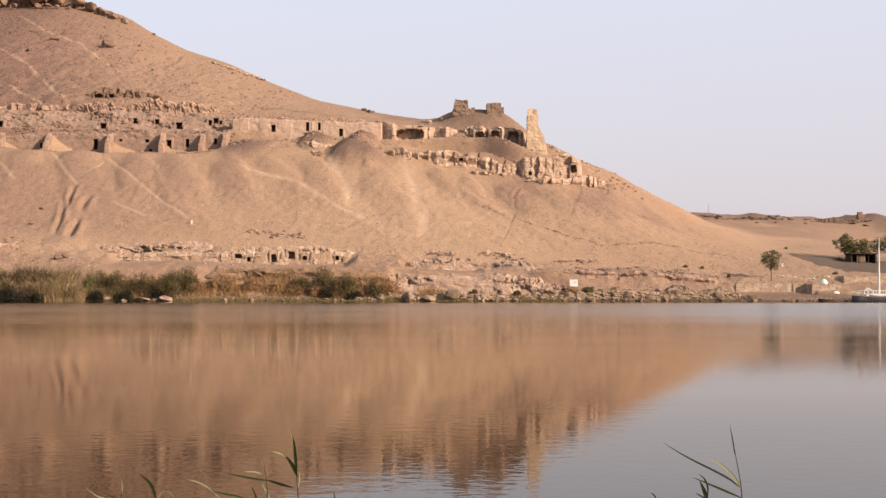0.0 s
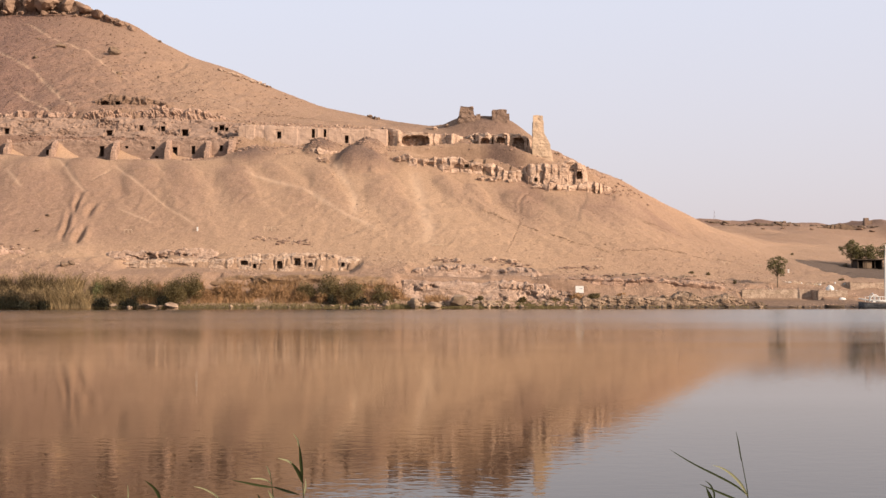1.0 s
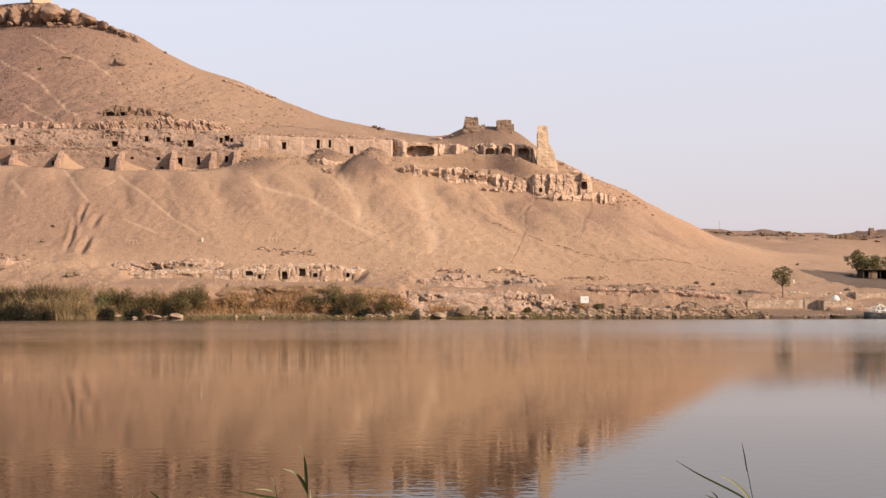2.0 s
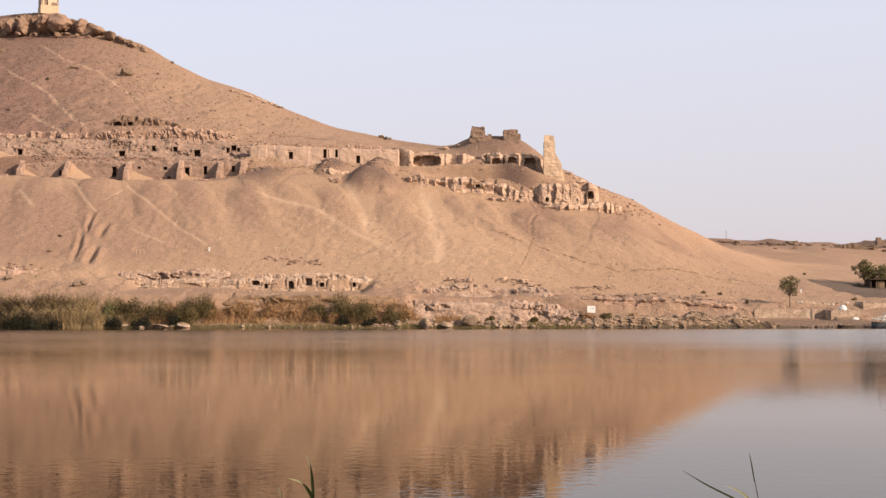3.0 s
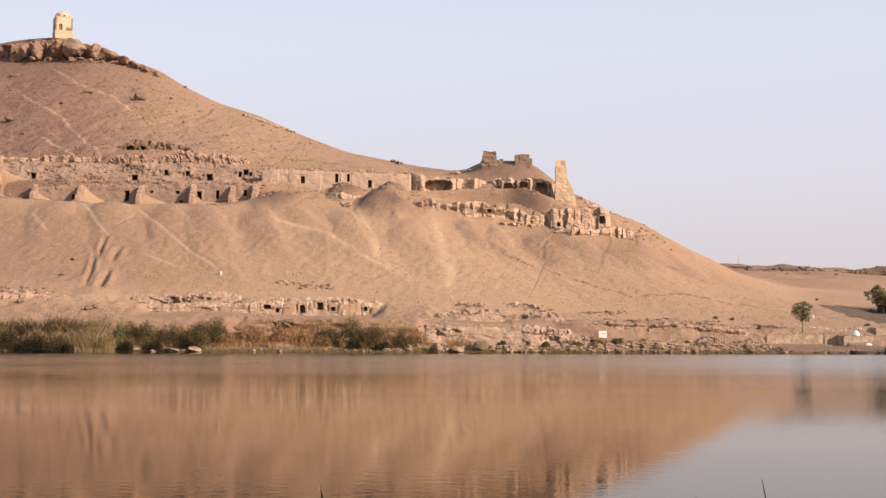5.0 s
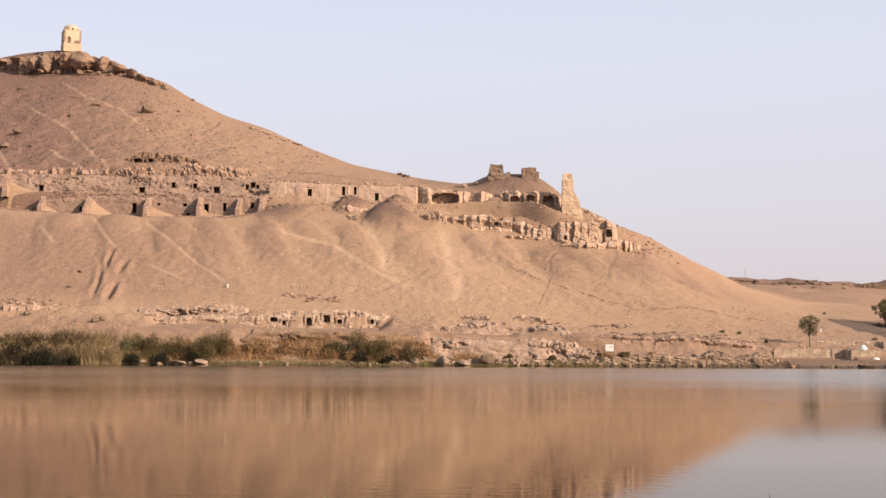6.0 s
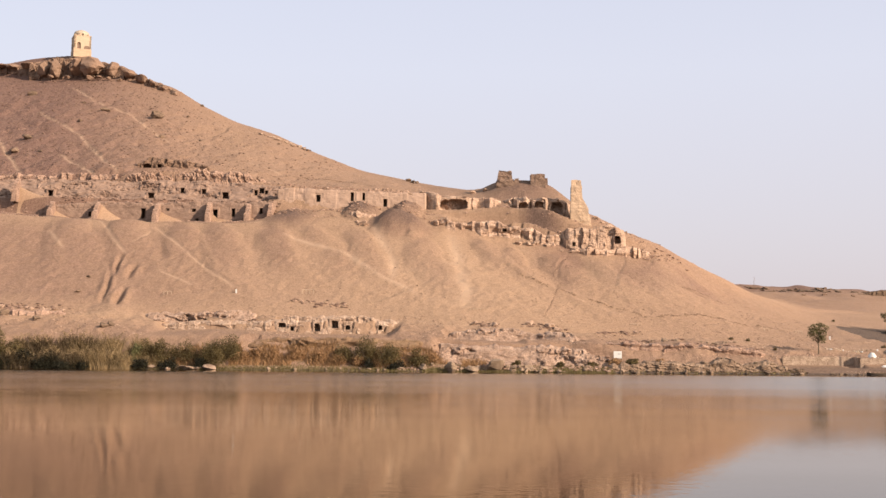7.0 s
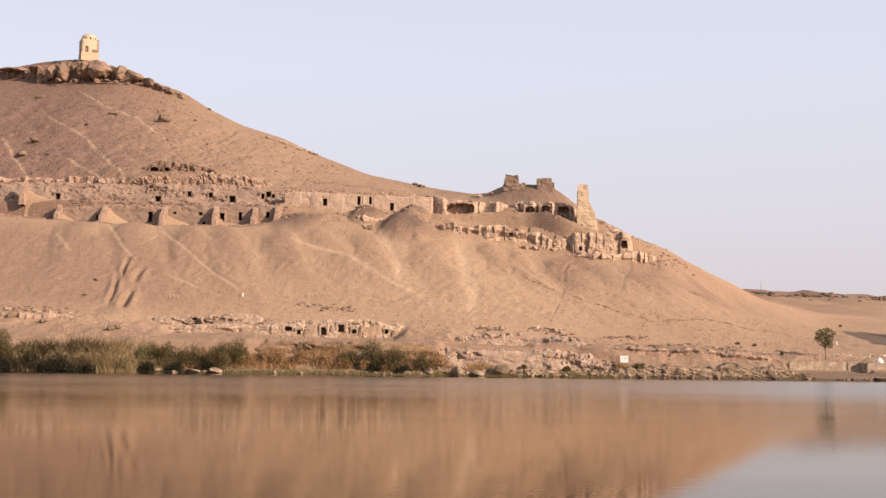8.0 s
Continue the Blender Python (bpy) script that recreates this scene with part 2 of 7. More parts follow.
CLIFFS.append(("rock_ledge", "small broken sandstone ledge beside the spoil heap", [(-35.6, 316.6, 37.3, 38.6), (-32.5, 316.0, 36.9, 38.8), (-28.0, 315.8, 36.6, 38.4)], [], 0.6, 0))
CLIFFS.append(("rock_cliff", "bulging jointed sandstone cliff with a cave", [(18.6, 314.8, 29.9, 33.6), (20.2, 313.4, 29.5, 34.3), (22.0, 312.9, 29.0, 34.6), (26.1, 312.6, 28.6, 34.9), (31.0, 312.8, 29.0, 35.0), (34.2, 313.2, 29.4, 34.4), (34.9, 314.4, 29.4, 32.0)], [(32.4, 30.9, 1.5, 1.9), (21.6, 30.2, 0.9, 1.0)], 0.7, 2.6))
CLIFFS.append(("rock_ledge", "low rubble ledge at the foot of the cliff", [(20.5, 311.8, 28.2, 29.7), (25.0, 311.2, 27.7, 29.6), (30.0, 311.4, 27.6, 29.5), (34.5, 312.2, 27.9, 30.5), (37.3, 313.6, 27.7, 29.9), (41.2, 316.0, 27.4, 28.8)], [], 0.75, 0))
CLIFFS.append(("cave_ledge", "low pale sandstone ledge with dark cave mouths", [(-69.2, 263.0, 7.9, 8.7), (-63.7, 262.6, 7.7, 9.4), (-55.4, 262.4, 8.0, 10.0), (-48.0, 262.0, 7.8, 9.6), (-43.4, 261.6, 7.4, 10.5), (-33.9, 261.2, 7.0, 11.0), (-25.8, 261.4, 7.1, 10.8), (-17.4, 262.0, 7.2, 9.8)], [(-42.3, 8.6, 1.75, 0.93), (-40.1, 7.9, 0.82, 0.93), (-34.9, 7.8, 1.28, 1.63), (-31.3, 8.5, 1.5, 1.5), (-28.6, 8.2, 1.05, 0.93), (-21.9, 8.2, 0.82, 0.93)], 0.58, 2.6))
CLIFFS.append(("rock_ledge", "pale broken rock shelf half buried in sand", [(-73.0, 266.2, 10.2, 11.3), (-69.0, 265.6, 9.8, 12.0), (-65.0, 265.2, 9.4, 11.3), (-60.0, 265.4, 9.6, 11.8), (-56.0, 265.0, 9.4, 12.1), (-52.5, 265.0, 9.4, 12.0), (-47.5, 265.6, 9.7, 11.2)], [], 0.6, 0))
CLIFFS.append(("rock_ledge", "low broken sandstone ledge half buried in sand", [(-107.0, 263.0, 10.5, 12.0), (-98.4, 262.6, 10.4, 12.0), (-92.5, 262.8, 10.1, 11.7), (-87.3, 263.4, 10.1, 11.0)], [], 0.52, 0))
CLIFFS.append(("bank_ledge", "brown earth and rock face of the river bank", [(-47.8, 246.0, 3.4, 5.3), (-42.8, 245.4, 4.3, 6.2), (-34.0, 245.2, 4.3, 6.2), (-25.2, 245.2, 4.3, 6.2), (-16.5, 245.4, 4.2, 6.1), (-11.0, 245.6, 3.6, 5.5)], [], 0.42, 0))
CLIFFS.append(("bank_ledge", "pale broken rock face of the river bank", [(-10.4, 244.6, 1.1, 5.2), (-4.4, 243.8, 1.1, 5.3), (3.1, 243.8, 1.0, 5.2), (10.7, 244.0, 0.9, 4.9), (17.0, 244.2, 0.9, 4.9), (20.0, 244.2, 0.9, 3.6), (25.5, 244.6, 0.7, 2.0)], [], 0.95, 0))
CLIFFS.append(("rock_ledge", "pale broken rock outcrop above the river bank", [(-9.0, 255.0, 6.3, 7.2), (-3.0, 254.4, 6.0, 7.8), (1.5, 254.2, 5.8, 8.4), (6.0, 254.2, 5.6, 8.3), (10.0, 254.0, 5.5, 7.5), (13.5, 253.4, 5.4, 7.9), (16.5, 252.6, 5.3, 7.6), (19.5, 251.6, 5.1, 5.9)], [], 0.9, 0))
CLIFFS.append(("bank_ledge", "brown undercut rock ledge of the river bank", [(22.5, 248.8, 5.3, 5.7), (25.5, 248.0, 5.0, 5.9), (28.8, 247.8, 5.0, 5.9), (35.5, 248.0, 4.8, 5.6), (41.0, 248.0, 4.8, 5.8), (46.0, 248.2, 4.0, 5.0), (51.0, 248.2, 3.6, 4.6), (55.0, 248.4, 3.3, 4.0)], [], 0.55, 0))
CLIFFS.append(("summit_crag", "dark jointed sandstone crag under the domed tomb", [(-168.2, 449.5, 102.2, 107.0), (-163.8, 449.0, 101.7, 108.6), (-159.1, 448.6, 101.4, 109.3), (-148.3, 447.6, 101.0, 109.7), (-139.7, 446.6, 101.0, 108.2), (-132.0, 444.8, 100.6, 105.8), (-124.5, 442.4, 98.6, 102.3), (-114.8, 438.4, 95.2, 98.0), (-107.0, 435.0, 92.2, 94.3)], [], 0.95, 0))
CLIFFS.append(("summit_crag", "low dark sandstone ledge along the summit", [(-198.7, 463.0, 106.2, 107.9), (-184.4, 459.5, 106.7, 108.6), (-174.5, 456.0, 105.7, 108.5), (-167.6, 452.5, 103.5, 108.1)], [], 0.7, 0))
CLIFFS.append(("far_ledge", "dark brown rock ledge along the far ridge", [(193.0, 669.0, 35.8, 36.6), (198.0, 668.4, 34.8, 37.2), (201.3, 668.0, 34.1, 38.4), (211.7, 668.0, 33.5, 38.3), (213.0, 668.4, 33.5, 36.6), (218.0, 668.6, 33.6, 36.2), (225.0, 669.0, 33.4, 34.8)], [], 0.4, 0))
CLIFFS.append(("far_ledge", "dark brown rock ledge along the far ridge", [(147.8, 685.0, 36.4, 38.5), (152.5, 684.0, 35.4, 38.8), (161.2, 685.0, 34.5, 37.3)], [], 1.4, 0))
CLIFFS.append(("shore_ledge", "dark broken rock shelf at the waterline", [(22.5, 241.4, 0.1, 1.2), (26.0, 241.0, 0.1, 1.8), (29.2, 241.2, 0.1, 2.4), (34.6, 240.8, 0.1, 2.2), (39.0, 241.2, 0.0, 1.7), (43.7, 240.8, 0.0, 2.5), (46.4, 240.6, 0.0, 3.2), (48.6, 241.2, 0.0, 1.8), (51.8, 240.9, 0.0, 2.5), (55.0, 241.2, 0.0, 1.9), (58.5, 241.8, 0.0, 0.8)], [], 0.72, 0))


def seg_dist(X, Y, x0, y0, x1, y1):
    dx, dy = x1 - x0, y1 - y0
    t = np.clip(((X - x0) * dx + (Y - y0) * dy) / (dx * dx + dy * dy), 0, 1)
    return np.hypot(X - x0 - t * dx, Y - y0 - t * dy), t


def relief(xs, ys):
    """Heights over the grid xs by ys, and for each point how far it is sand, gravel slope, trail."""
    X, Y = np.meshgrid(xs, ys, indexing="ij")
    sy = shore_y(xs)
    one = np.ones_like(xs)
    lines = [(-4000 * one, 6 * one), (-60 * one, 3.2 * one), (0 * one, 1.35 * one), (5.5 * one, 0.95 * one), (9.5 * one, -0.35 * one), (16 * one, -2.4 * one),
             (212 * one, -2.6 * one), (sy - 3, -0.9 * one), (sy, 0.02 * one), (sy + 2.2, 0.55 + 0.5 * vnoise(xs / 9, 7.7, 5))]
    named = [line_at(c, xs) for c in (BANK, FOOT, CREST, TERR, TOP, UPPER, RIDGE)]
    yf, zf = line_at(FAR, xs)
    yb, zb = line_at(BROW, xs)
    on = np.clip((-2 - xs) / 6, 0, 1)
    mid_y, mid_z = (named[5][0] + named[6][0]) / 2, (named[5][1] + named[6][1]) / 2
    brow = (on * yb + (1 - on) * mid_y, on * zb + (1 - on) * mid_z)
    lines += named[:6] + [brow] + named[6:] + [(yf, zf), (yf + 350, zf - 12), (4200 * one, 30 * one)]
    LY, LZ = np.array([a for a, _ in lines]), np.array([b for _, b in lines])
    Z = np.stack([np.interp(ys, LY[:, i], LZ[:, i]) for i in range(len(xs))])
    # V runs 0 at the shore, 1 bank, 2 foot, 3 crest, 4 terrace, 5 top, 6 upper, 7 ridge, 8 far
    marks = np.array([sy] + [a for a, _ in named] + [yf])
    V = np.stack([np.interp(ys, marks[:, i], np.arange(9.0)) for i in range(len(xs))])
    # the cut tomb terraces: the slope behind them goes up in steps
    f = np.clip(V - 4, 0, 1)
    two = np.interp(f, [0, 0.17, 0.30, 0.58, 0.70, 1], [0, 0.02, 0.46, 0.52, 0.95, 1])
    one_step = np.interp(f, [0, 0.24, 0.34, 1], [0, 0.04, 0.78, 1])
    left = np.clip((-48 - X) / 4, 0, 1)
    g = left * two + (1 - left) * one_step
    zt, zp = named[3][1][:, None], named[4][1][:, None]
    keep = np.clip((40 - X) / 10, 0, 1)
    Z = np.where((f > 0) & (f < 1), keep * (zt + (zp - zt) * g) + (1 - keep) * Z, Z)
    # soften the breaks of slope in the uniform part
    k = np.array([1, 2, 3, 2, 1], float) / 9
    soft = (Y > 246) & (V < 4.0)
    Zs = sum(w * np.roll(Z, o, 1) for w, o in zip(k, range(-2, 3)))
    Z = np.where(soft, Zs, Z)

    def band(a, b, e=0.25):
        return np.clip((V - a) / e, 0, 1) * np.clip((b - V) / e, 0, 1)

    right = np.clip((X - 45) / 40, 0, 1)          # the quiet flank and plain to the right
    scree = band(1.9, 3.0, 0.35)
    # fans of loose sand running down the scree, leaning to the right
    U = X + np.interp(X, [-90, -20], [0.15, 0.85]) * (Y - 312)
    rise = np.clip((V - 1.9) / 0.9, 0, 1)
    fan = fbm(U / 21.0, Y / 90.0, 2, 11)
    fan = fan - 0.5 * np.abs(fbm(U / 11.0, Y / 60.0, 2, 15))
    Z = Z + scree * (0.5 * fan * (1 - 0.5 * right)) + scree * (0.16 * fbm(U / 7, Y / 22.0, 3, 12) + 0.15 * fbm(X / 1.6, Y / 2.4, 4, 13))
    cone = np.abs(2 * vnoise(U / 12.0, Y / 150.0, 16) - 1)
    Z = Z + scree * rise * np.interp(X, [-70, -35, 38, 55], [0.3, 0.5, 0.6, 0.2]) * (0.5 - cone ** 0.8)
    rib = 1 - np.abs(2 * vnoise(U / 13.0 + 0.3, Y / 200.0, 14) - 1)
    Z = Z + band(2.4, 3.15, 0.3) * (rib - 0.5) * 0.25 * (1 - right)
    heaped = np.zeros_like(Z)
    for x0, y0, x1, y1, w0, w1, h in SPURS:
        r, t = seg_dist(X + 1.2 * fbm(X / 9, Y / 9, 2, 17), Y, x0, y0, x1, y1)
        r = r / (w0 + (w1 - w0) * t) * (1 + 0.12 * fbm(X / 3, Y / 5, 3, 18))
        body = np.maximum(0, 1 - r * r) * np.clip(1.1 - t, 0, 1) ** 0.8 * np.clip(t / 0.22, 0.12, 1)
        Z = Z + h * (0.62 if -50 < x0 < -10 else 0.85) * body
        heaped = np.maximum(heaped, (1.0 if x0 < -50 else 0.6) * np.clip(1.8 * body + 0.8 * np.clip(1 - r, 0, 1) * np.clip(1 - t / 0.3, 0, 1), 0, 1))
    # rocky ground
    Z = Z + band(0.3, 2.05, 0.3) * (0.55 * fbm(X / 5, Y / 5, 4, 21) + 0.25 * np.maximum(0, fbm(X / 1.7, Y / 1.7, 2, 22)))
    Z = Z + band(3.1, 5.1, 0.3) * (1 - right) * (0.45 * fbm(X / 5, Y / 5, 4, 23))
    Z = Z + band(5.0, 6.95, 0.4) * np.interp(X, [-90, -50], [1.0, 0.5]) * (0.8 * fbm(X / 17, Y / 17, 3, 24) + 0.5 * fbm(X / 4.2, Y / 4.2, 4, 25) + 0.22 * fbm(X / 1.7, Y / 2.2, 3, 26)) * (1 - 0.7 * right)
    Z = Z + band(6.9, 8.5, 0.4) * (3.6 * fbm(X / 55, Y / 40, 5, 27) * np.clip((X - 60) / 60, 0, 1))
    Z = Z + np.where((V > 0.2) & (V < 7.5), 0.06 * fbm(X / 1.1, Y / 1.1, 2, 28), 0)
    Z = Z + right * band(1.5, 7.0, 0.8) * 0.8 * fbm(X / 22, Y / 22, 4, 29) + np.clip((X - 36) / 6, 0, 1) * np.clip((75 - X) / 15, 0, 1) * band(3.0, 7.3, 0.5) * (0.3 * fbm(X / 5.0, Y / 8.0, 3, 28) + 0.35 * fbm(X / 9.0, Y / 40.0, 2, 27))
    dump = np.zeros_like(Z)
    Z = Z + 1.4 * np.exp(-((X - 9.0) / 9.0) ** 4 - ((Y - 341) / 7.0) ** 4)      # the mound under the ruins
    spoil = 0.85 * np.clip(1.3 - np.hypot(X - 9, (Y - 340) * 0.8) / 15, 0, 1)
    # the ground stays below each rock face in front of it, and below its top behind it
    for nm, about, pts, openings, rg, deep in CLIFFS:
        px, py, p0, p1 = np.array(pts).T
        yc, zb, zt_ = (np.interp(X, px, v) for v in (py, p0, p1))
        on = np.clip((X - px[0]) / 2.5, 0, 1) * np.clip((px[-1] - X) / 2.5, 0, 1)
        ahead = yc - Y
        reach = 14.0 if py[0] < 300 else 6.0 if py[0] < 400 else 3.5
        if py[0] < 250:
            reach = 4.0
        lap = np.zeros_like(Z)
        if nm == "rock_ledge":
            lap = (zt_ - zb) * np.clip(0.8 * fbm(X / 7.0, 0 * X, 2, 60 + int(abs(px[0]))) + 0.1, 0, 0.6)
            for ox, _, ow, _ in openings:
                lap = lap * np.clip((np.abs(X - ox) - ow / 2) / 1.5, 0, 1)
        cap = zb + 0.25 + lap - (0.10 + 0.25 * np.clip(lap, 0, 1)) * np.clip(ahead, 0, reach)
        Z = np.where((ahead > -0.3) & (ahead < reach) & (on > 0), Z + on * np.clip((reach - ahead) / 3, 0, 1) * (np.minimum(Z, cap) - Z), Z)
        Z = np.where((ahead <= -0.3) & (ahead > -2.2) & (on > 0), Z + on * (np.minimum(Z, zt_ - (0.1 if 300 < py[0] < 350 else 0.5 + 0.3 * rg) + 0.35 * (-ahead)) - Z), Z)
        if nm == "far_ledge" or nm in ("rock_cliff", "rock_ledge") and 300 < py[0] < 350:      # sand lies up to the brink
            back = np.clip(-ahead, 0, 9)
            Z = np.where((ahead <= -1.2) & (ahead > -9) & (on > 0), Z + on * (np.maximum(Z, zt_ - 0.2 - 0.5 * np.maximum(0, back - 2.5)) - Z), Z)
        if nm == "upper_tomb_facade" or "pale broken rock" in about:
            under = zb - 0.8 + 0.8 * np.clip(-ahead, 0, 7)
            Z = np.where((ahead <= 0.3) & (ahead > -7.0) & (on > 0) & (under < zt_ + 1.5), Z + on * (np.minimum(Z, under + 3 * np.maximum(0, under - zt_ + 0.5)) - Z), Z)
    for hx, hy, hh, hr in HEAPS:
        r = np.hypot(np.where(X < hx, 1.15, 0.85) * (X - hx), Y - hy) / hr
        Z = Z + hh * np.maximum(0, 1.08 - np.sqrt(r * r + 0.13) * (1 + 0.14 * fbm(X / 3.5, Y / 3.5, 3, 35)))
        if hy > 300:
            dump = np.maximum(dump, np.clip(1.25 * (1 - 0.95 * r), 0, 1))
            spoil = np.maximum(spoil, np.clip(1.3 * (1 - 0.8 * r), 0, 1))
    for x0, x1, yw, zw in QUAYS:
        inside = (X > x0) & (X < x1) & (Y > yw - 5) & (Y < yw + 0.4)
        Z = np.where(inside, np.minimum(Z, zw - 0.22 * (yw - Y)), Z)
    # hollows behind the doorways and caves
    for _, _, pts, openings, _, deep in CLIFFS:
        px, py, _, _ = np.array(pts).T
        for ox, oz, ow, oh in openings:
            yo = float(np.interp(ox, px, py))
            inside = (np.abs(X - ox) < ow / 2 + 0.75) & (Y > yo - 0.2) & (Y < yo + deep + 0.9)
            Z = np.where(inside, np.minimum(Z, oz - 0.35), Z)
            front = (np.abs(X - ox) < ow / 2 + 0.5) & (Y > yo - 1.5) & (Y <= yo)
            Z = np.where(front, np.minimum(Z, oz + 0.05), Z)
    trail, dark_tone = np.zeros_like(Z), np.zeros_like(Z)
    for x0, y0, x1, y1, w, d in TRENCHES:
        r, t = seg_dist(X + 0.7 * fbm(Y / 7, X / 9, 3, 33), Y, x0, y0, x1, y1)
        Z = Z - d * np.exp(-(r / w) ** 2) * np.sin(np.pi * np.clip(t * 0.8 + 0.15, 0, 1)) + 0.55 * d * np.exp(-((r - 2.0 * w) / w) ** 2) * np.sin(np.pi * np.clip(t, 0, 1))
    for x0, y0, x1, y1, w, d in TRAILS:
        r, t = seg_dist(X + (0.9 if y0 < 320 else 0.4) * fbm(Y / 9, X / 30, 2, 31), Y, x0, y0, x1, y1)
        m = np.exp(-(r / w) ** 2) * np.sin(np.pi * np.clip(t * 0.9 + 0.05, 0, 1)) ** 0.4
        Z = Z - d * m
        trail = np.maximum(trail, m)
    path = np.zeros_like(Z)
    for x0, y0, x1, y1, w, d in PATHS:
        r, t = seg_dist(X + 0.9 * fbm(Y / 9, X / 30, 2, 31), Y, x0, y0, x1, y1)
        m = np.exp(-(r / w) ** 2) * np.clip(0.75 + 0.8 * fbm(X / 3, Y / 5, 2, 39), 0, 1)
        Z = Z - d * m
        path = np.maximum(path, m)
    within = np.zeros(Z.shape, bool)
    for (x0, y0), (x1, y1) in zip(ROAD, ROAD[1:] + ROAD[:1]):
        if y0 != y1:
            within ^= ((y0 > Y) != (y1 > Y)) & (X < x0 + (x1 - x0) * (Y - y0) / (y1 - y0))
    dark_tone = 0.85 * within
    dark_tone = np.maximum(dark_tone, 0.5 * np.clip((X - 50) / 12, 0, 1) * np.clip((0.75 - V) / 0.3, 0, 1))
    gravel = np.clip(0.6 * band(1.9, 3.1, 0.3) * np.clip((-X - 20) / 75, 0, 1) + (0.4 + 0.5 * np.clip((V - 7.5) * 2, 0, 1)) * band(6.7, 9.5, 0.4) * np.clip((X - 40) / 40, 0, 1) + band(4.9, 9.0, 0.3) * (1 - np.clip((X - 20) / 60, 0, 1)) * (0.34 + 0.72 * np.clip((-X - 66 - 0.3 * (Y - 345)) / 62, 0, 1)) + 0.42 * band(-5, 1.9, 0.5) + 0.25 * np.clip((X - 18) / 26, 0, 1) * band(1.6, 7.0, 0.5) + np.interp(X, [-72, -50], [0.8, 0.15]) * band(3.1, 5.1, 0.3) * (1 - right), 0, 1)
    # dark spoil; the tone also paints some shade of the heaps' left sides
    dark_tone = np.maximum(dark_tone, 0.55 * np.maximum(dump, 0.75 * spoil))
    dark_tone = np.maximum(dark_tone, 0.45 * path)
    gravel = np.maximum(gravel, 0.9 * spoil)
    dark_tone = np.maximum(dark_tone, 0.9 * np.clip((0.40 - Z) / 0.2, 0, 1) * (Y > 230))      # wet edge; its dark also paints the bank's reflection along the waterline
    gravel = np.maximum(gravel, 0.5 * heaped)
    gravel = np.maximum(gravel, 0.65 * np.clip((X - 6) / 12, 0, 1) * np.clip((66 - X) / 12, 0, 1) * band(2.35, 4.2, 0.5) * np.clip(0.8 + 0.6 * fbm(X / 9, Y / 12, 3, 37), 0, 1))
    return Z, V, gravel, trail, dark_tone


def spread(a, b, step, grow, end):
    """Even steps from a to b, then ever longer ones out to end."""
    out = list(np.arange(a, b, step))
    s = step
    while out[-1] < end:
        s *= grow
        out.append(out[-1] + s)
    return out


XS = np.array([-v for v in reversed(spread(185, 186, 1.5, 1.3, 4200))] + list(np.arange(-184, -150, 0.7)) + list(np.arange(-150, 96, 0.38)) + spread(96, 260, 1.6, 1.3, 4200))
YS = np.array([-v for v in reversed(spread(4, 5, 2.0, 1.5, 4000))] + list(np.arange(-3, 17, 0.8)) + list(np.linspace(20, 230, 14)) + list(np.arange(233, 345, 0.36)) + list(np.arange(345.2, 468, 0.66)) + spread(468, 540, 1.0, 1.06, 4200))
ZS, VS, GRAVEL, TRAIL, DARK_TONE = relief(XS, YS)


def ground(x, y):
    """Height of the land at x, y."""
    i = int(np.clip(np.searchsorted(XS, x) - 1, 0, len(XS) - 2))
    j = int(np.clip(np.searchsorted(YS, y) - 1, 0, len(YS) - 2))
    u, v = (x - XS[i]) / (XS[i + 1] - XS[i]), (y - YS[j]) / (YS[j + 1] - YS[j])
    return float((ZS[i, j] * (1 - u) + ZS[i + 1, j] * u) * (1 - v) + (ZS[i, j + 1] * (1 - u) + ZS[i + 1, j + 1] * u) * v)


# ---- materials ----
def material(name, rough=0.9, spec=0.2):
    m = bpy.data.materials.new(name)
    m.use_nodes = True
    b = m.node_tree.nodes["Principled BSDF"]
    b.inputs["Roughness"].default_value = rough
    b.inputs["Specular IOR Level"].default_value = spec
    return m, m.node_tree.nodes, m.node_tree.links, b


def texco(nodes, links, stretch=(1, 1, 1), which="Object"):
    tc, mp = nodes.new("ShaderNodeTexCoord"), nodes.new("ShaderNodeMapping")
    mp.inputs["Scale"].default_value = stretch
    links.new(tc.outputs[which], mp.inputs["Vector"])
    return mp.outputs["Vector"]


def noise_tex(nodes, links, vec, scale, detail=6, rough=0.6):
    n = nodes.new("ShaderNodeTexNoise")
    n.inputs["Scale"].default_value, n.inputs["Detail"].default_value, n.inputs["Roughness"].default_value = scale, detail, rough
    links.new(vec, n.inputs["Vector"])
    return n.outputs["Fac"]


def ramp(nodes, links, fac, stops):
    r = nodes.new("ShaderNodeValToRGB")
    e = r.color_ramp.elements
    while len(e) < len(stops):
        e.new(0.5)
    for el_, (p, c) in zip(e, stops):
        el_.position, el_.color = p, (*c, 1) if len(c) == 3 else c
    links.new(fac, r.inputs["Fac"])
    return r.outputs["Color"]


def mix(nodes, links, fac, a, b, kind="MIX"):
    m = nodes.new("ShaderNodeMix")
    m.data_type, m.blend_type = "RGBA", kind
    for sock, val in ((m.inputs[0], fac), (m.inputs[6], a), (m.inputs[7], b)):
        if isinstance(val, (int, float)):
            sock.default_value = val
        elif isinstance(val, tuple):
            sock.default_value = (*val, 1)
        else:
            links.new(val, sock)
    return m.outputs[2]


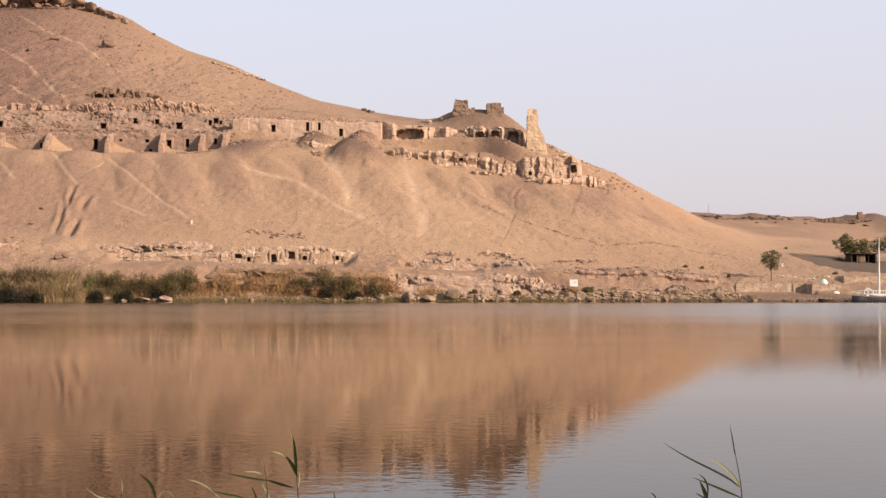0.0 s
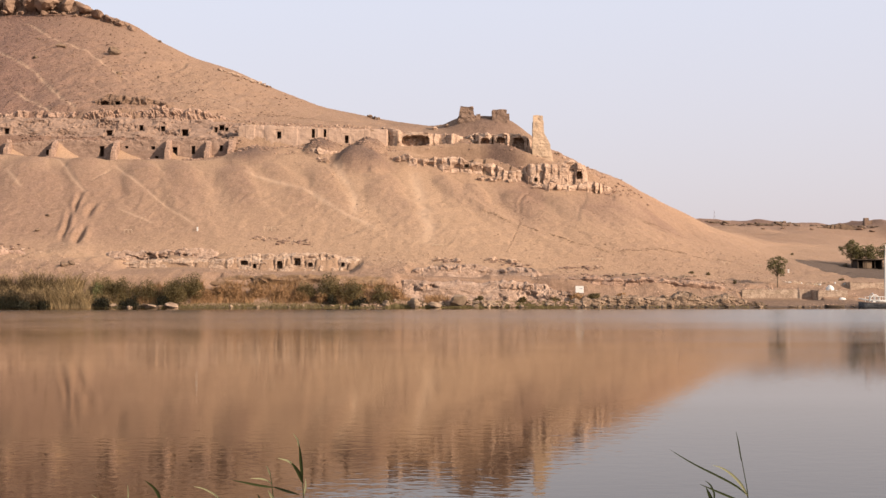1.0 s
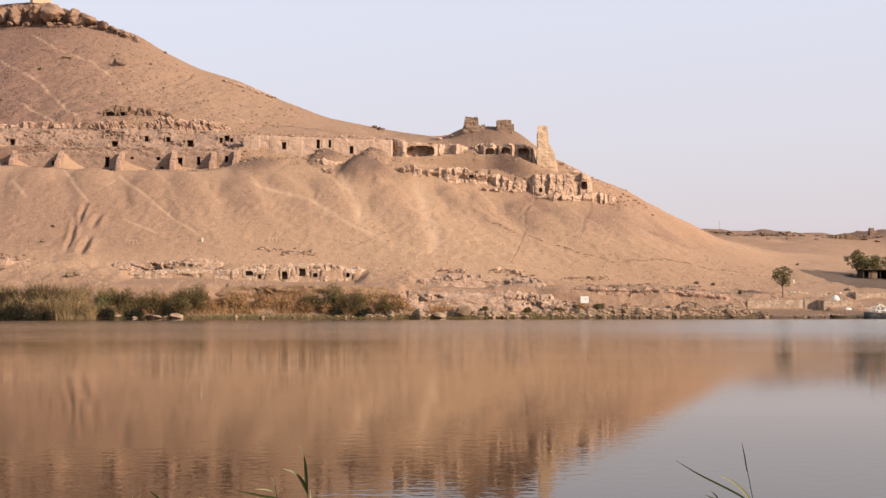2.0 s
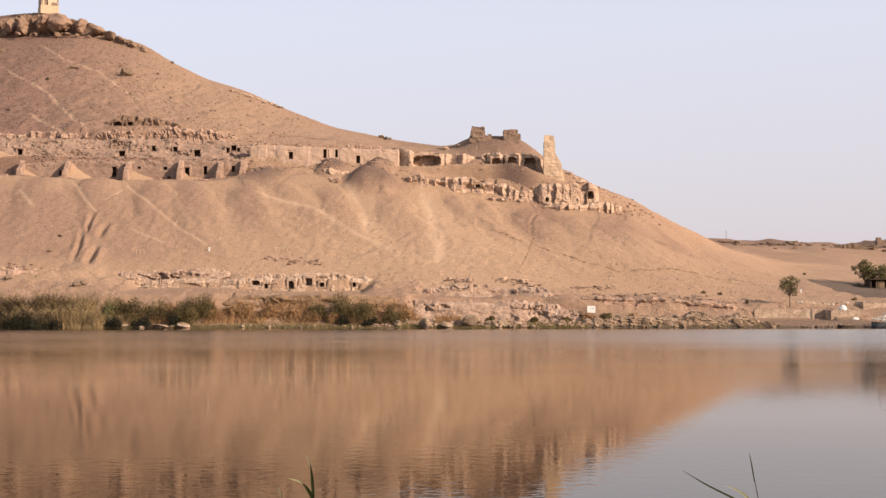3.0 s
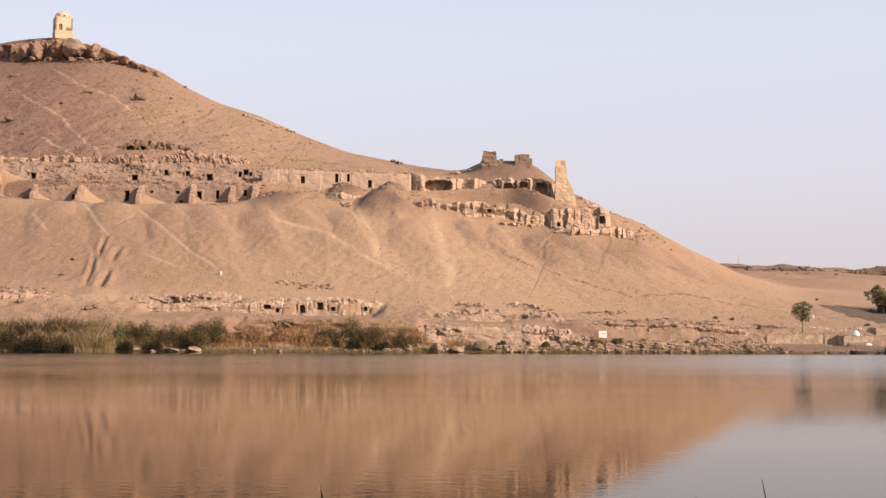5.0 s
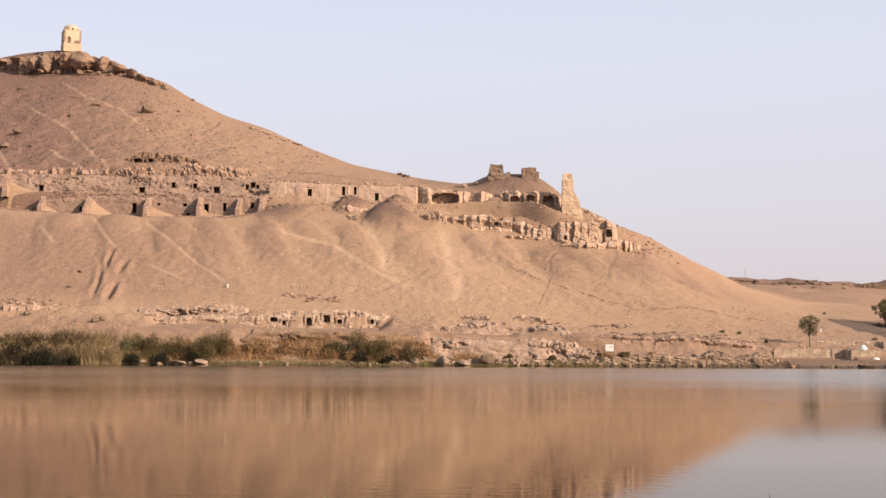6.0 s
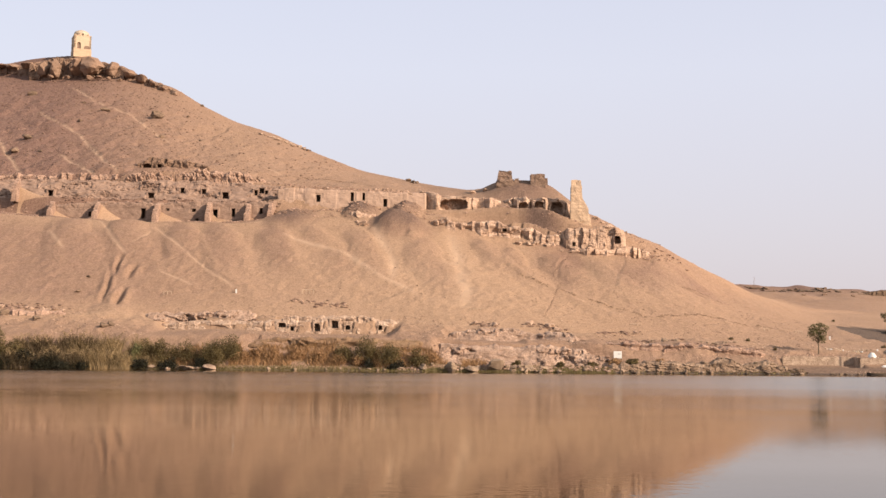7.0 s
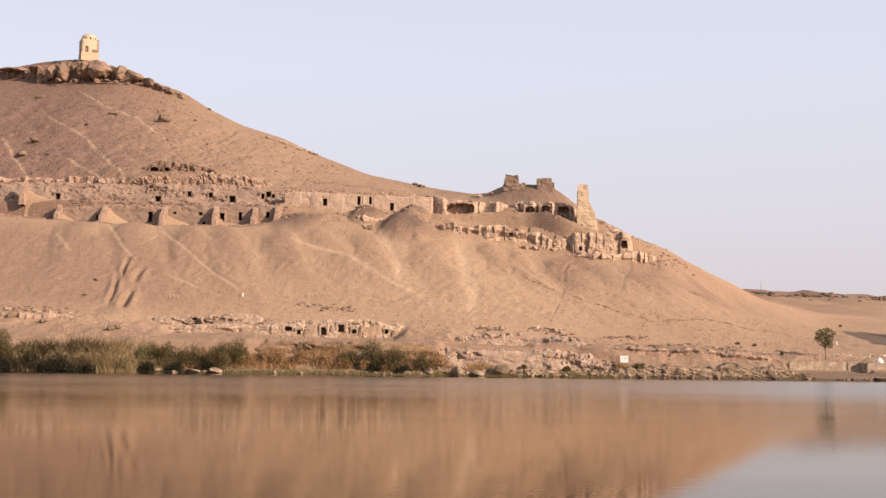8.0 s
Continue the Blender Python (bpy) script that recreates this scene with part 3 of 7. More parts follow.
def bumped(nodes, links, b, fac, strength, dist):
    n = nodes.new("ShaderNodeBump")
    n.inputs["Strength"].default_value, n.inputs["Distance"].default_value = strength, dist
    links.new(fac, n.inputs["Height"])
    links.new(n.outputs["Normal"], b.inputs["Normal"])
    return n


def grainy(name, stops, scale=0.5, fine=6.0, bump=0.5, dist=0.1, rough=0.92, stretch=(1, 1, 1), random_tint=0.0):
    """A two-scale mottled surface: patches and grain, with relief."""
    m, n, l, b = material(name, rough)
    v = texco(n, l, stretch)
    big, small = noise_tex(n, l, v, scale, 5, 0.6), noise_tex(n, l, v, fine, 6, 0.7)
    col = mix(n, l, 0.55, ramp(n, l, big, stops), ramp(n, l, small, stops))
    if random_tint:
        oi = n.new("ShaderNodeObjectInfo")
        col = mix(n, l, random_tint, col, ramp(n, l, oi.outputs["Random"], [(0.0, (0.45, 0.42, 0.40)), (1.0, (1.35, 1.3, 1.25))]), "MULTIPLY")
    l.new(col, b.inputs["Base Color"])
    bumped(n, l, b, small, bump, dist)
    return m


def make_sand():
    m, n, l, b = material("sand_and_gravel", 0.95, 0.1)
    v = texco(n, l)
    big, mid = noise_tex(n, l, v, 0.035, 5, 0.55), noise_tex(n, l, v, 0.30, 8, 0.68)
    lumps = texco(n, l, (1, 0.6, 0.8))
    fine, grit = noise_tex(n, l, lumps, 2.1, 6, 0.8), noise_tex(n, l, lumps, 5.5, 3, 0.7)
    sand = mix(n, l, 0.5, ramp(n, l, big, [(0.3, (0.2637, 0.1712, 0.1126)), (0.7, (0.3171, 0.2148, 0.1449))]), ramp(n, l, mid, [(0.35, (0.2470, 0.1645, 0.1074)), (0.65, (0.3122, 0.2106, 0.1407))]))
    sand = mix(n, l, 0.30, sand, ramp(n, l, fine, [(0.38, (0.1468, 0.0940, 0.0614)), (0.5, (0.2804, 0.1881, 0.1245)), (0.62, (0.4007, 0.2786, 0.1893))]))
    grav = mix(n, l, 0.42, ramp(n, l, mid, [(0.3, (0.104, 0.0609, 0.0472)), (0.7, (0.172, 0.1036, 0.081))]), ramp(n, l, fine, [(0.40, (0.0627, 0.0404, 0.0335)), (0.5, (0.159, 0.0962, 0.0755)), (0.60, (0.2631, 0.1768, 0.1384))]))
    at = n.new("ShaderNodeAttribute")
    at.attribute_name = "soil"
    sep = n.new("ShaderNodeSeparateColor")
    l.new(at.outputs["Color"], sep.inputs["Color"])
    sub = n.new("ShaderNodeMath")
    sub.operation = "SUBTRACT"
    l.new(sep.outputs["Red"], sub.inputs[0])
    sub.inputs[1].default_value = 0.22
    ma = n.new("ShaderNodeMath")
    ma.operation = "MULTIPLY_ADD"
    l.new(mid, ma.inputs[0])
    ma.inputs[1].default_value, ma.use_clamp = 0.44, True
    l.new(sub.outputs[0], ma.inputs[2])
    col = mix(n, l, ma.outputs[0], sand, grav)
    # scattered dark pebbles, in drifts
    vo = n.new("ShaderNodeTexVoronoi")
    vo.inputs["Scale"].default_value = 1.1
    l.new(v, vo.inputs["Vector"])
    peb = ramp(n, l, vo.outputs["Distance"], [(0.14, (1, 1, 1)), (0.22, (0, 0, 0))])
    drift = ramp(n, l, noise_tex(n, l, v, 0.09, 4, 0.6), [(0.54, (0, 0, 0)), (0.74, (1, 1, 1))])
    pm = mix(n, l, 1.0, drift, peb, "MULTIPLY")
    col = mix(n, l, pm, col, mix(n, l, 0.5, col, (0.0992, 0.0656, 0.0464)))
    col = mix(n, l, sep.outputs["Green"], col, mix(n, l, 0.7, col, (0.3700, 0.2620, 0.1820)))
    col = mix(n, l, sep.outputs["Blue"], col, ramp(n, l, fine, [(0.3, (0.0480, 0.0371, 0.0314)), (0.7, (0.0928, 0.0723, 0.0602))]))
    l.new(col, b.inputs["Base Color"])
    hgt = mix(n, l, 0.55, fine, grit)
    bumped(n, l, b, hgt, 0.75, 0.46)
    return m


SAND = make_sand()
ROCK = grainy("sandstone", [(0.38, (0.225, 0.150, 0.106)), (0.5, (0.360, 0.251, 0.182)), (0.62, (0.482, 0.352, 0.266))], 0.25, 2.2, 0.9, 0.4, stretch=(1, 1, 1.8))
BROWNROCK = grainy("brown_sandstone", [(0.38, (0.170, 0.109, 0.081)), (0.5, (0.279, 0.184, 0.136)), (0.62, (0.379, 0.264, 0.198))], 0.25, 2.2, 0.9, 0.4, stretch=(1, 1, 1.8))
COURT = grainy("hewn_court_stone", [(0.38, (0.138, 0.091, 0.069)), (0.5, (0.199, 0.135, 0.102)), (0.62, (0.257, 0.178, 0.133))], 0.3, 2.0, 0.6, 0.2, stretch=(1, 1, 2))
CUT = grainy("cut_sandstone", [(0.3, (0.254, 0.176, 0.127)), (0.7, (0.365, 0.262, 0.201))], 0.2, 2.0, 0.4, 0.12, stretch=(1, 1, 2))


def make_water():
    """Silt-brown river: slick water with long low ripples, ruffled by wind in patches and along the far shore."""
    m, n, l, b = material("river_water")
    n.remove(b)
    b, gloss, fres, both_ = (n.new("ShaderNode" + k) for k in ("BsdfDiffuse", "BsdfGlossy", "Fresnel", "MixShader"))
    b.inputs["Color"].default_value = (0.012, 0.0047, 0.0006, 1)
    gloss.inputs["Color"].default_value = (1.0, 0.96, 0.895, 1)      # warm tint put straight into the mirrored light
    fres.inputs["IOR"].default_value = 1.36
    l.new(b.outputs[0], both_.inputs[1])
    l.new(gloss.outputs[0], both_.inputs[2])
    l.new(both_.outputs[0], n["Material Output"].inputs["Surface"])
    big = noise_tex(n, l, texco(n, l, (0.010, 0.06, 1)), 1.0, 3, 0.55)
    w1 = noise_tex(n, l, texco(n, l, (2.0, 2.8, 1)), 1.0, 1, 0.5)
    w2 = noise_tex(n, l, texco(n, l, (5.5, 7.0, 1)), 1.0, 1, 0.5)
    tc, sep = n.new("ShaderNodeTexCoord"), n.new("ShaderNodeSeparateXYZ")
    l.new(tc.outputs["Object"], sep.inputs[0])
    far = n.new("ShaderNodeMapRange")
    far.inputs[1].default_value, far.inputs[2].default_value = 40.0, 150.0
    l.new(sep.outputs["Y"], far.inputs[0])
    patch = ramp(n, l, big, [(0.42, (0, 0, 0)), (0.62, (1, 1, 1))])
    add = n.new("ShaderNodeMath")
    add.operation, add.use_clamp = "MULTIPLY_ADD", True
    l.new(patch, add.inputs[0])
    add.inputs[1].default_value = 0.16
    side = n.new("ShaderNodeMapRange")
    side.inputs[1].default_value, side.inputs[2].default_value, side.inputs[3].default_value = -40.0, 50.0, 0.65
    l.new(sep.outputs["X"], side.inputs[0])
    both = n.new("ShaderNodeMath")
    both.operation = "MULTIPLY"
    lee, still = n.new("ShaderNodeMapRange"), n.new("ShaderNodeMath")      # calm again under the far bank
    lee.inputs[1].default_value, lee.inputs[2].default_value, lee.inputs[3].default_value, lee.inputs[4].default_value = 206.0, 222.0, 1.0, 0.1
    l.new(sep.outputs["Y"], lee.inputs[0])
    still.operation = "MULTIPLY"
    l.new(far.outputs[0], still.inputs[0])
    l.new(lee.outputs[0], still.inputs[1])
    l.new(still.outputs[0], both.inputs[0])
    l.new(side.outputs[0], both.inputs[1])
    l.new(both.outputs[0], add.inputs[2])
    bump = bumped(n, l, gloss, mix(n, l, 0.35, w1, w2), 0.25, 0.02)
    st = n.new("ShaderNodeMapRange")
    st.inputs[3].default_value, st.inputs[4].default_value = 0.12, 0.2
    l.new(add.outputs[0], st.inputs[0])
    near = n.new("ShaderNodeMapRange")
    near.inputs[1].default_value, near.inputs[2].default_value, near.inputs[3].default_value, near.inputs[4].default_value = 11.0, 38.0, 0.12, 0.0
    l.new(sep.outputs["Y"], near.inputs[0])
    total = n.new("ShaderNodeMath")
    l.new(st.outputs[0], total.inputs[0])
    l.new(near.outputs[0], total.inputs[1])
    l.new(total.outputs[0], bump.inputs["Strength"])
    ro = n.new("ShaderNodeMapRange")
    ro.inputs[3].default_value, ro.inputs[4].default_value = 0.02, 0.2
    l.new(add.outputs[0], ro.inputs[0])
    l.new(ro.outputs[0], gloss.inputs["Roughness"])
    dull, share = n.new("ShaderNodeMapRange"), n.new("ShaderNodeMath")
    dull.inputs[3].default_value, dull.inputs[4].default_value = 1.0, 0.72
    share.operation = "MULTIPLY"
    l.new(add.outputs[0], dull.inputs[0])
    l.new(dull.outputs[0], share.inputs[0])
    l.new(fres.outputs[0], share.inputs[1])
    l.new(share.outputs[0], both_.inputs[0])
    l.new(bump.outputs["Normal"], fres.inputs["Normal"])
    return m


WATER = make_water()

PALEROCK = grainy("pale_ledge_stone", [(0.38, (0.183, 0.124, 0.087)), (0.5, (0.306, 0.219, 0.160)), (0.62, (0.426, 0.324, 0.247))], 0.35, 2.2, 0.9, 0.35)
BANKROCK = grainy("pinkish_bank_stone", [(0.36, (0.13, 0.084, 0.060)), (0.5, (0.262, 0.178, 0.130)), (0.64, (0.39, 0.288, 0.222))], 0.45, 2.4, 0.9, 0.35)
EARTH = grainy("bank_earth", [(0.25, (0.106, 0.067, 0.040)), (0.5, (0.181, 0.114, 0.068)), (0.75, (0.244, 0.164, 0.100))], 0.4, 2.0, 0.9, 0.4)
TRACKSTONE = grainy("dark_outcrop_stone", [(0.3, (0.095, 0.061, 0.042)), (0.7, (0.225, 0.147, 0.099))], 0.4, 2.0, 0.8, 0.2)
PEBBLE = grainy("slope_stone", [(0.25, (0.115, 0.073, 0.055)), (0.5, (0.174, 0.114, 0.087)), (0.75, (0.243, 0.164, 0.126))], 0.15, 1.4, 0.7, 0.2)
GRANITE = grainy("grey_shore_rock", [(0.25, (0.120, 0.085, 0.060)), (0.5, (0.226, 0.166, 0.117)), (0.75, (0.338, 0.261, 0.190))], 0.6, 3.0, 0.8, 0.2, random_tint=0.5)
BLACKROCK = grainy("dark_wet_rock", [(0.3, (0.064, 0.044, 0.030)), (0.5, (0.141, 0.098, 0.068)), (0.7, (0.256, 0.182, 0.131))], 0.5, 2.6, 0.9, 0.3, random_tint=0.4)
SHORESTONE = grainy("brown_shore_shelf", [(0.36, (0.075, 0.050, 0.033)), (0.5, (0.190, 0.129, 0.087)), (0.64, (0.330, 0.240, 0.172))], 0.7, 3.0, 0.9, 0.35)
DARKROCK = grainy("brown_summit_rock", [(0.25, (0.123, 0.079, 0.057)), (0.5, (0.206, 0.137, 0.097)), (0.75, (0.288, 0.197, 0.145))], 0.2, 1.4, 1.0, 0.5, stretch=(1, 1, 1.6), random_tint=0.25)
MUDBRICK = grainy("mud_brick", [(0.25, (0.114, 0.076, 0.054)), (0.5, (0.173, 0.118, 0.087)), (0.75, (0.225, 0.157, 0.121))], 0.5, 3.0, 0.9, 0.25, stretch=(1, 1, 2.4))
PALEWALL = grainy("pale_plastered_stone", [(0.25, (0.307, 0.230, 0.163)), (0.5, (0.384, 0.298, 0.214)), (0.75, (0.448, 0.358, 0.269))], 0.35, 2.5, 0.5, 0.12, stretch=(1, 1, 2))
TOWERSTONE = grainy("tan_tower_stone", [(0.25, (0.27, 0.190, 0.126)), (0.5, (0.375, 0.274, 0.190)), (0.75, (0.455, 0.343, 0.245))], 0.35, 2.5, 0.7, 0.15, stretch=(1, 1, 2))
DOMEWASH = grainy("weathered_whitewash", [(0.3, (0.192, 0.154, 0.115)), (0.5, (0.333, 0.275, 0.211)), (0.7, (0.474, 0.410, 0.320))], 0.45, 2.5, 0.5, 0.1)
QUAY = grainy("rubble_masonry", [(0.36, (0.140, 0.099, 0.071)), (0.5, (0.273, 0.199, 0.144)), (0.64, (0.457, 0.361, 0.279))], 0.8, 4.5, 0.9, 0.15)
WHITE = grainy("white_paint", [(0.3, (0.448, 0.442, 0.422)), (0.7, (0.538, 0.531, 0.512))], 0.8, 6.0, 0.15, 0.02, rough=0.6)
BLUEGREY = grainy("faded_blue_paint", [(0.3, (0.128, 0.154, 0.192)), (0.7, (0.218, 0.243, 0.282))], 0.8, 6.0, 0.2, 0.02, rough=0.6)
BOATPAINT = grainy("scuffed_boat_paint", [(0.35, (0.014, 0.015, 0.018)), (0.5, (0.042, 0.044, 0.049)), (0.65, (0.150, 0.150, 0.152))], 0.9, 5.0, 0.2, 0.02, rough=0.6)
# timber in a much darker tone, for the hut and a rowing boat
DARKTIMBER = grainy("dark_timber", [(0.3, (0.022, 0.017, 0.013)), (0.7, (0.064, 0.048, 0.035))], 1.0, 8.0, 0.4, 0.03, rough=0.85)
TIMBER = grainy("weathered_timber", [(0.3, (0.090, 0.061, 0.038)), (0.7, (0.179, 0.128, 0.086))], 1.0, 9.0, 0.4, 0.03, rough=0.8, stretch=(3, 3, 0.6))


def foliage(name, dark, light, rough=0.65, through=0.25):
    m, n, l, b = material(name, rough, 0.3)
    ge = n.new("ShaderNodeNewGeometry")
    col = ramp(n, l, ge.outputs["Random Per Island"], [(0.0, dark), (0.6, tuple((a + c) / 2 for a, c in zip(dark, light))), (1.0, light)])
    pat = noise_tex(n, l, texco(n, l), 0.35, 3, 0.6)
    col = mix(n, l, 0.5, col, ramp(n, l, pat, [(0.3, dark), (0.7, light)]))
    l.new(col, b.inputs["Base Color"])
    b.inputs["Transmission Weight"].default_value = 0.0
    tr = n.new("ShaderNodeBsdfTranslucent")
    l.new(col, tr.inputs["Color"])
    mx = n.new("ShaderNodeMixShader")
    mx.inputs[0].default_value = through
    out = n["Material Output"]
    l.new(b.outputs[0], mx.inputs[1])
    l.new(tr.outputs[0], mx.inputs[2])
    l.new(mx.outputs[0], out.inputs["Surface"])
    return m


LEAF = foliage("shrub_leaves", (0.036, 0.027, 0.010), (0.165, 0.121, 0.048))
# near-black: shade in and under the bank shrubs is part of this colour
DARKSHADELEAF = foliage("shade_dark_bank_leaves", (0.005, 0.005, 0.002), (0.024, 0.022, 0.009))
TREELEAF = foliage("tree_leaves", (0.026, 0.025, 0.009), (0.170, 0.144, 0.056))
REED = foliage("reed_blades", (0.055, 0.041, 0.019), (0.42, 0.297, 0.152))
GREENREED = foliage("green_reed_blades", (0.045, 0.048, 0.016), (0.240, 0.225, 0.095))
BRUSH = foliage("brown_brush", (0.014, 0.010, 0.005), (0.200, 0.140, 0.076))
DRY = foliage("dry_bracken", (0.120, 0.066, 0.029), (0.425, 0.255, 0.125))
GRASS = foliage("shore_grass", (0.080, 0.064, 0.024), (0.208, 0.164, 0.068))
BARK = grainy("bark", [(0.3, (0.058, 0.042, 0.029)), (0.7, (0.128, 0.096, 0.064))], 2.0, 12.0, 0.8, 0.03, stretch=(3, 3, 0.7))
# the dark and pale leaf colours are set apart to paint sun on the reeds
FRESH = foliage("fresh_reed_leaf", (0.010, 0.017, 0.005), (0.048, 0.062, 0.021), 0.4, 0.3)
PALESUNLEAF = foliage("pale_sunlit_reed_leaf", (0.184, 0.188, 0.096), (0.368, 0.368, 0.216), 0.45, 0.35)


# ---- the land and the river ----
def mesh_from(name, verts, faces, mat, smooth=False):
    me = bpy.data.meshes.new(name)
    me.from_pydata(verts, [], faces)
    me.materials.append(mat)
    if smooth:
        me.polygons.foreach_set("use_smooth", [True] * len(me.polygons))
    me.update()
    return me


def grid_mesh(name, P, mat, smooth=True):
    """A sheet through an array of points, rows by columns by 3, built with numpy."""
    r, c = P.shape[:2]
    idx = np.arange(r * c).reshape(r, c)
    q = np.stack([idx[:-1, :-1], idx[1:, :-1], idx[1:, 1:], idx[:-1, 1:]], -1).reshape(-1, 4)
    me = bpy.data.meshes.new(name)
    me.vertices.add(r * c)
    me.vertices.foreach_set("co", P.reshape(-1).astype(np.float32))
    me.loops.add(q.size)
    me.loops.foreach_set("vertex_index", q.reshape(-1).astype(np.int32))
    me.polygons.add(len(q))
    me.polygons.foreach_set("loop_start", (np.arange(len(q)) * 4).astype(np.int32))
    me.polygons.foreach_set("use_smooth", np.full(len(q), smooth))
    me.update(calc_edges=True)
    me.materials.append(mat)
    return me


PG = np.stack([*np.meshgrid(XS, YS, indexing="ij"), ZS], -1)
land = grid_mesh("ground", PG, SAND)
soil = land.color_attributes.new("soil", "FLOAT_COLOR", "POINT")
soil.data.foreach_set("color", np.stack([GRAVEL, TRAIL, DARK_TONE, 0 * TRAIL + 1], -1).reshape(-1).astype(np.float32))
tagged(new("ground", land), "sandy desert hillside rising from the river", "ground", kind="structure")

# slick near the viewer; towards the far shore a breeze raises low wavelets
wx = np.array([-4200, -1200, -400] + list(np.arange(-135, 150, 1.25)) + [400, 1200, 4200.0])
wy = np.array([6.5, 30, 60] + list(np.arange(80, 246, 0.34)) + [262.0])
WX, WY = np.meshgrid(wx, wy, indexing="ij")
breeze = np.clip((WY - 78 - 14 * fbm(WX / 45, WY / 30, 2, 71)) / 70, 0, 1) * np.clip((224 - WY) / 14, 0.1, 1) * (0.7 + 0.3 * fbm(WX / 50, WY / 14, 2, 72)) * np.interp(WX, [-40, 50], [1.0, 0.4])
PW = np.stack([WX, WY, breeze * 0.032 * fbm(WX / 3.0, WY / 0.8, 2, 73)], -1)
tagged(new("water", grid_mesh("water", PW, WATER)), "calm brown river reflecting the hill", "water", kind="structure")


# ---- rock faces ----
def part(name, bm, mat, parent, label=""):
    """One mesh object under a thing or a part; bm is a bmesh or a ready mesh."""
    if isinstance(bm, bpy.types.Mesh):
        me = bm
    else:
        me = bpy.data.meshes.new(name)
        bm.to_mesh(me)
        bm.free()
    if not me.materials:
        me.materials.append(mat)
    ob = new(name, me)
    ob.parent = parent
    if label:
        ob["label"] = label
    return ob


def thing(name, loc, label, category, group="", turn=0.0, kind=""):
    ob = new(name)
    ob.empty_display_size = 0.3
    ob.matrix_basis = pose(*loc, 0, 0, turn)
    return tagged(ob, label, category, group, kind)


def worley(x, y, seed):
    """Cells about scattered points on a unit lattice: distance to the nearest and to the next point, offset from the nearest, and three random numbers of its cell."""
    xi, yi = np.floor(x), np.floor(y)
    f1, f2 = np.full(x.shape, 9.0), np.full(x.shape, 9.0)
    ox, oy, cx, cy = (np.zeros(x.shape) for _ in range(4))
    for a in (-1, 0, 1):
        for b in (-1, 0, 1):
            gx, gy = xi + a, yi + b
            dx, dy = x - gx - 0.1 - 0.8 * vnoise(gx, gy, seed), y - gy - 0.1 - 0.8 * vnoise(gx, gy, seed + 1)
            d = np.hypot(dx, dy)
            near = d < f1
            f2 = np.where(near, f1, np.minimum(f2, d))
            f1 = np.where(near, d, f1)
            ox, oy, cx, cy = (np.where(near, p, q) for p, q in ((dx, ox), (dy, oy), (gx, cx), (gy, cy)))
    return f1, f2, ox, oy, [vnoise(cx, cy, seed + k) for k in (2, 3, 4)]


def blocks(X, Z, size, flat, seed):
    """Relief of jointed rock: blocks that stand out unevenly, each face turned its own way, with open joints between."""
    wx, wz = X + 0.22 * size * fbm(X / size, Z / size, 3, seed), Z + 0.16 * size * fbm(X / size, Z / size, 3, seed + 5)
    f1, f2, ox, oz, (r1, r2, r3) = worley(wx / size, wz / (size * flat), seed + 20)
    D = size * (0.30 * (r1 - 0.5) + 1.3 * (r2 - 0.5) * ox - (0.1 + 0.35 * r3) * np.maximum(0, -oz) * flat)
    return D - 0.09 * size * (1 - np.clip((f2 - f1) / 0.08, 0, 1))


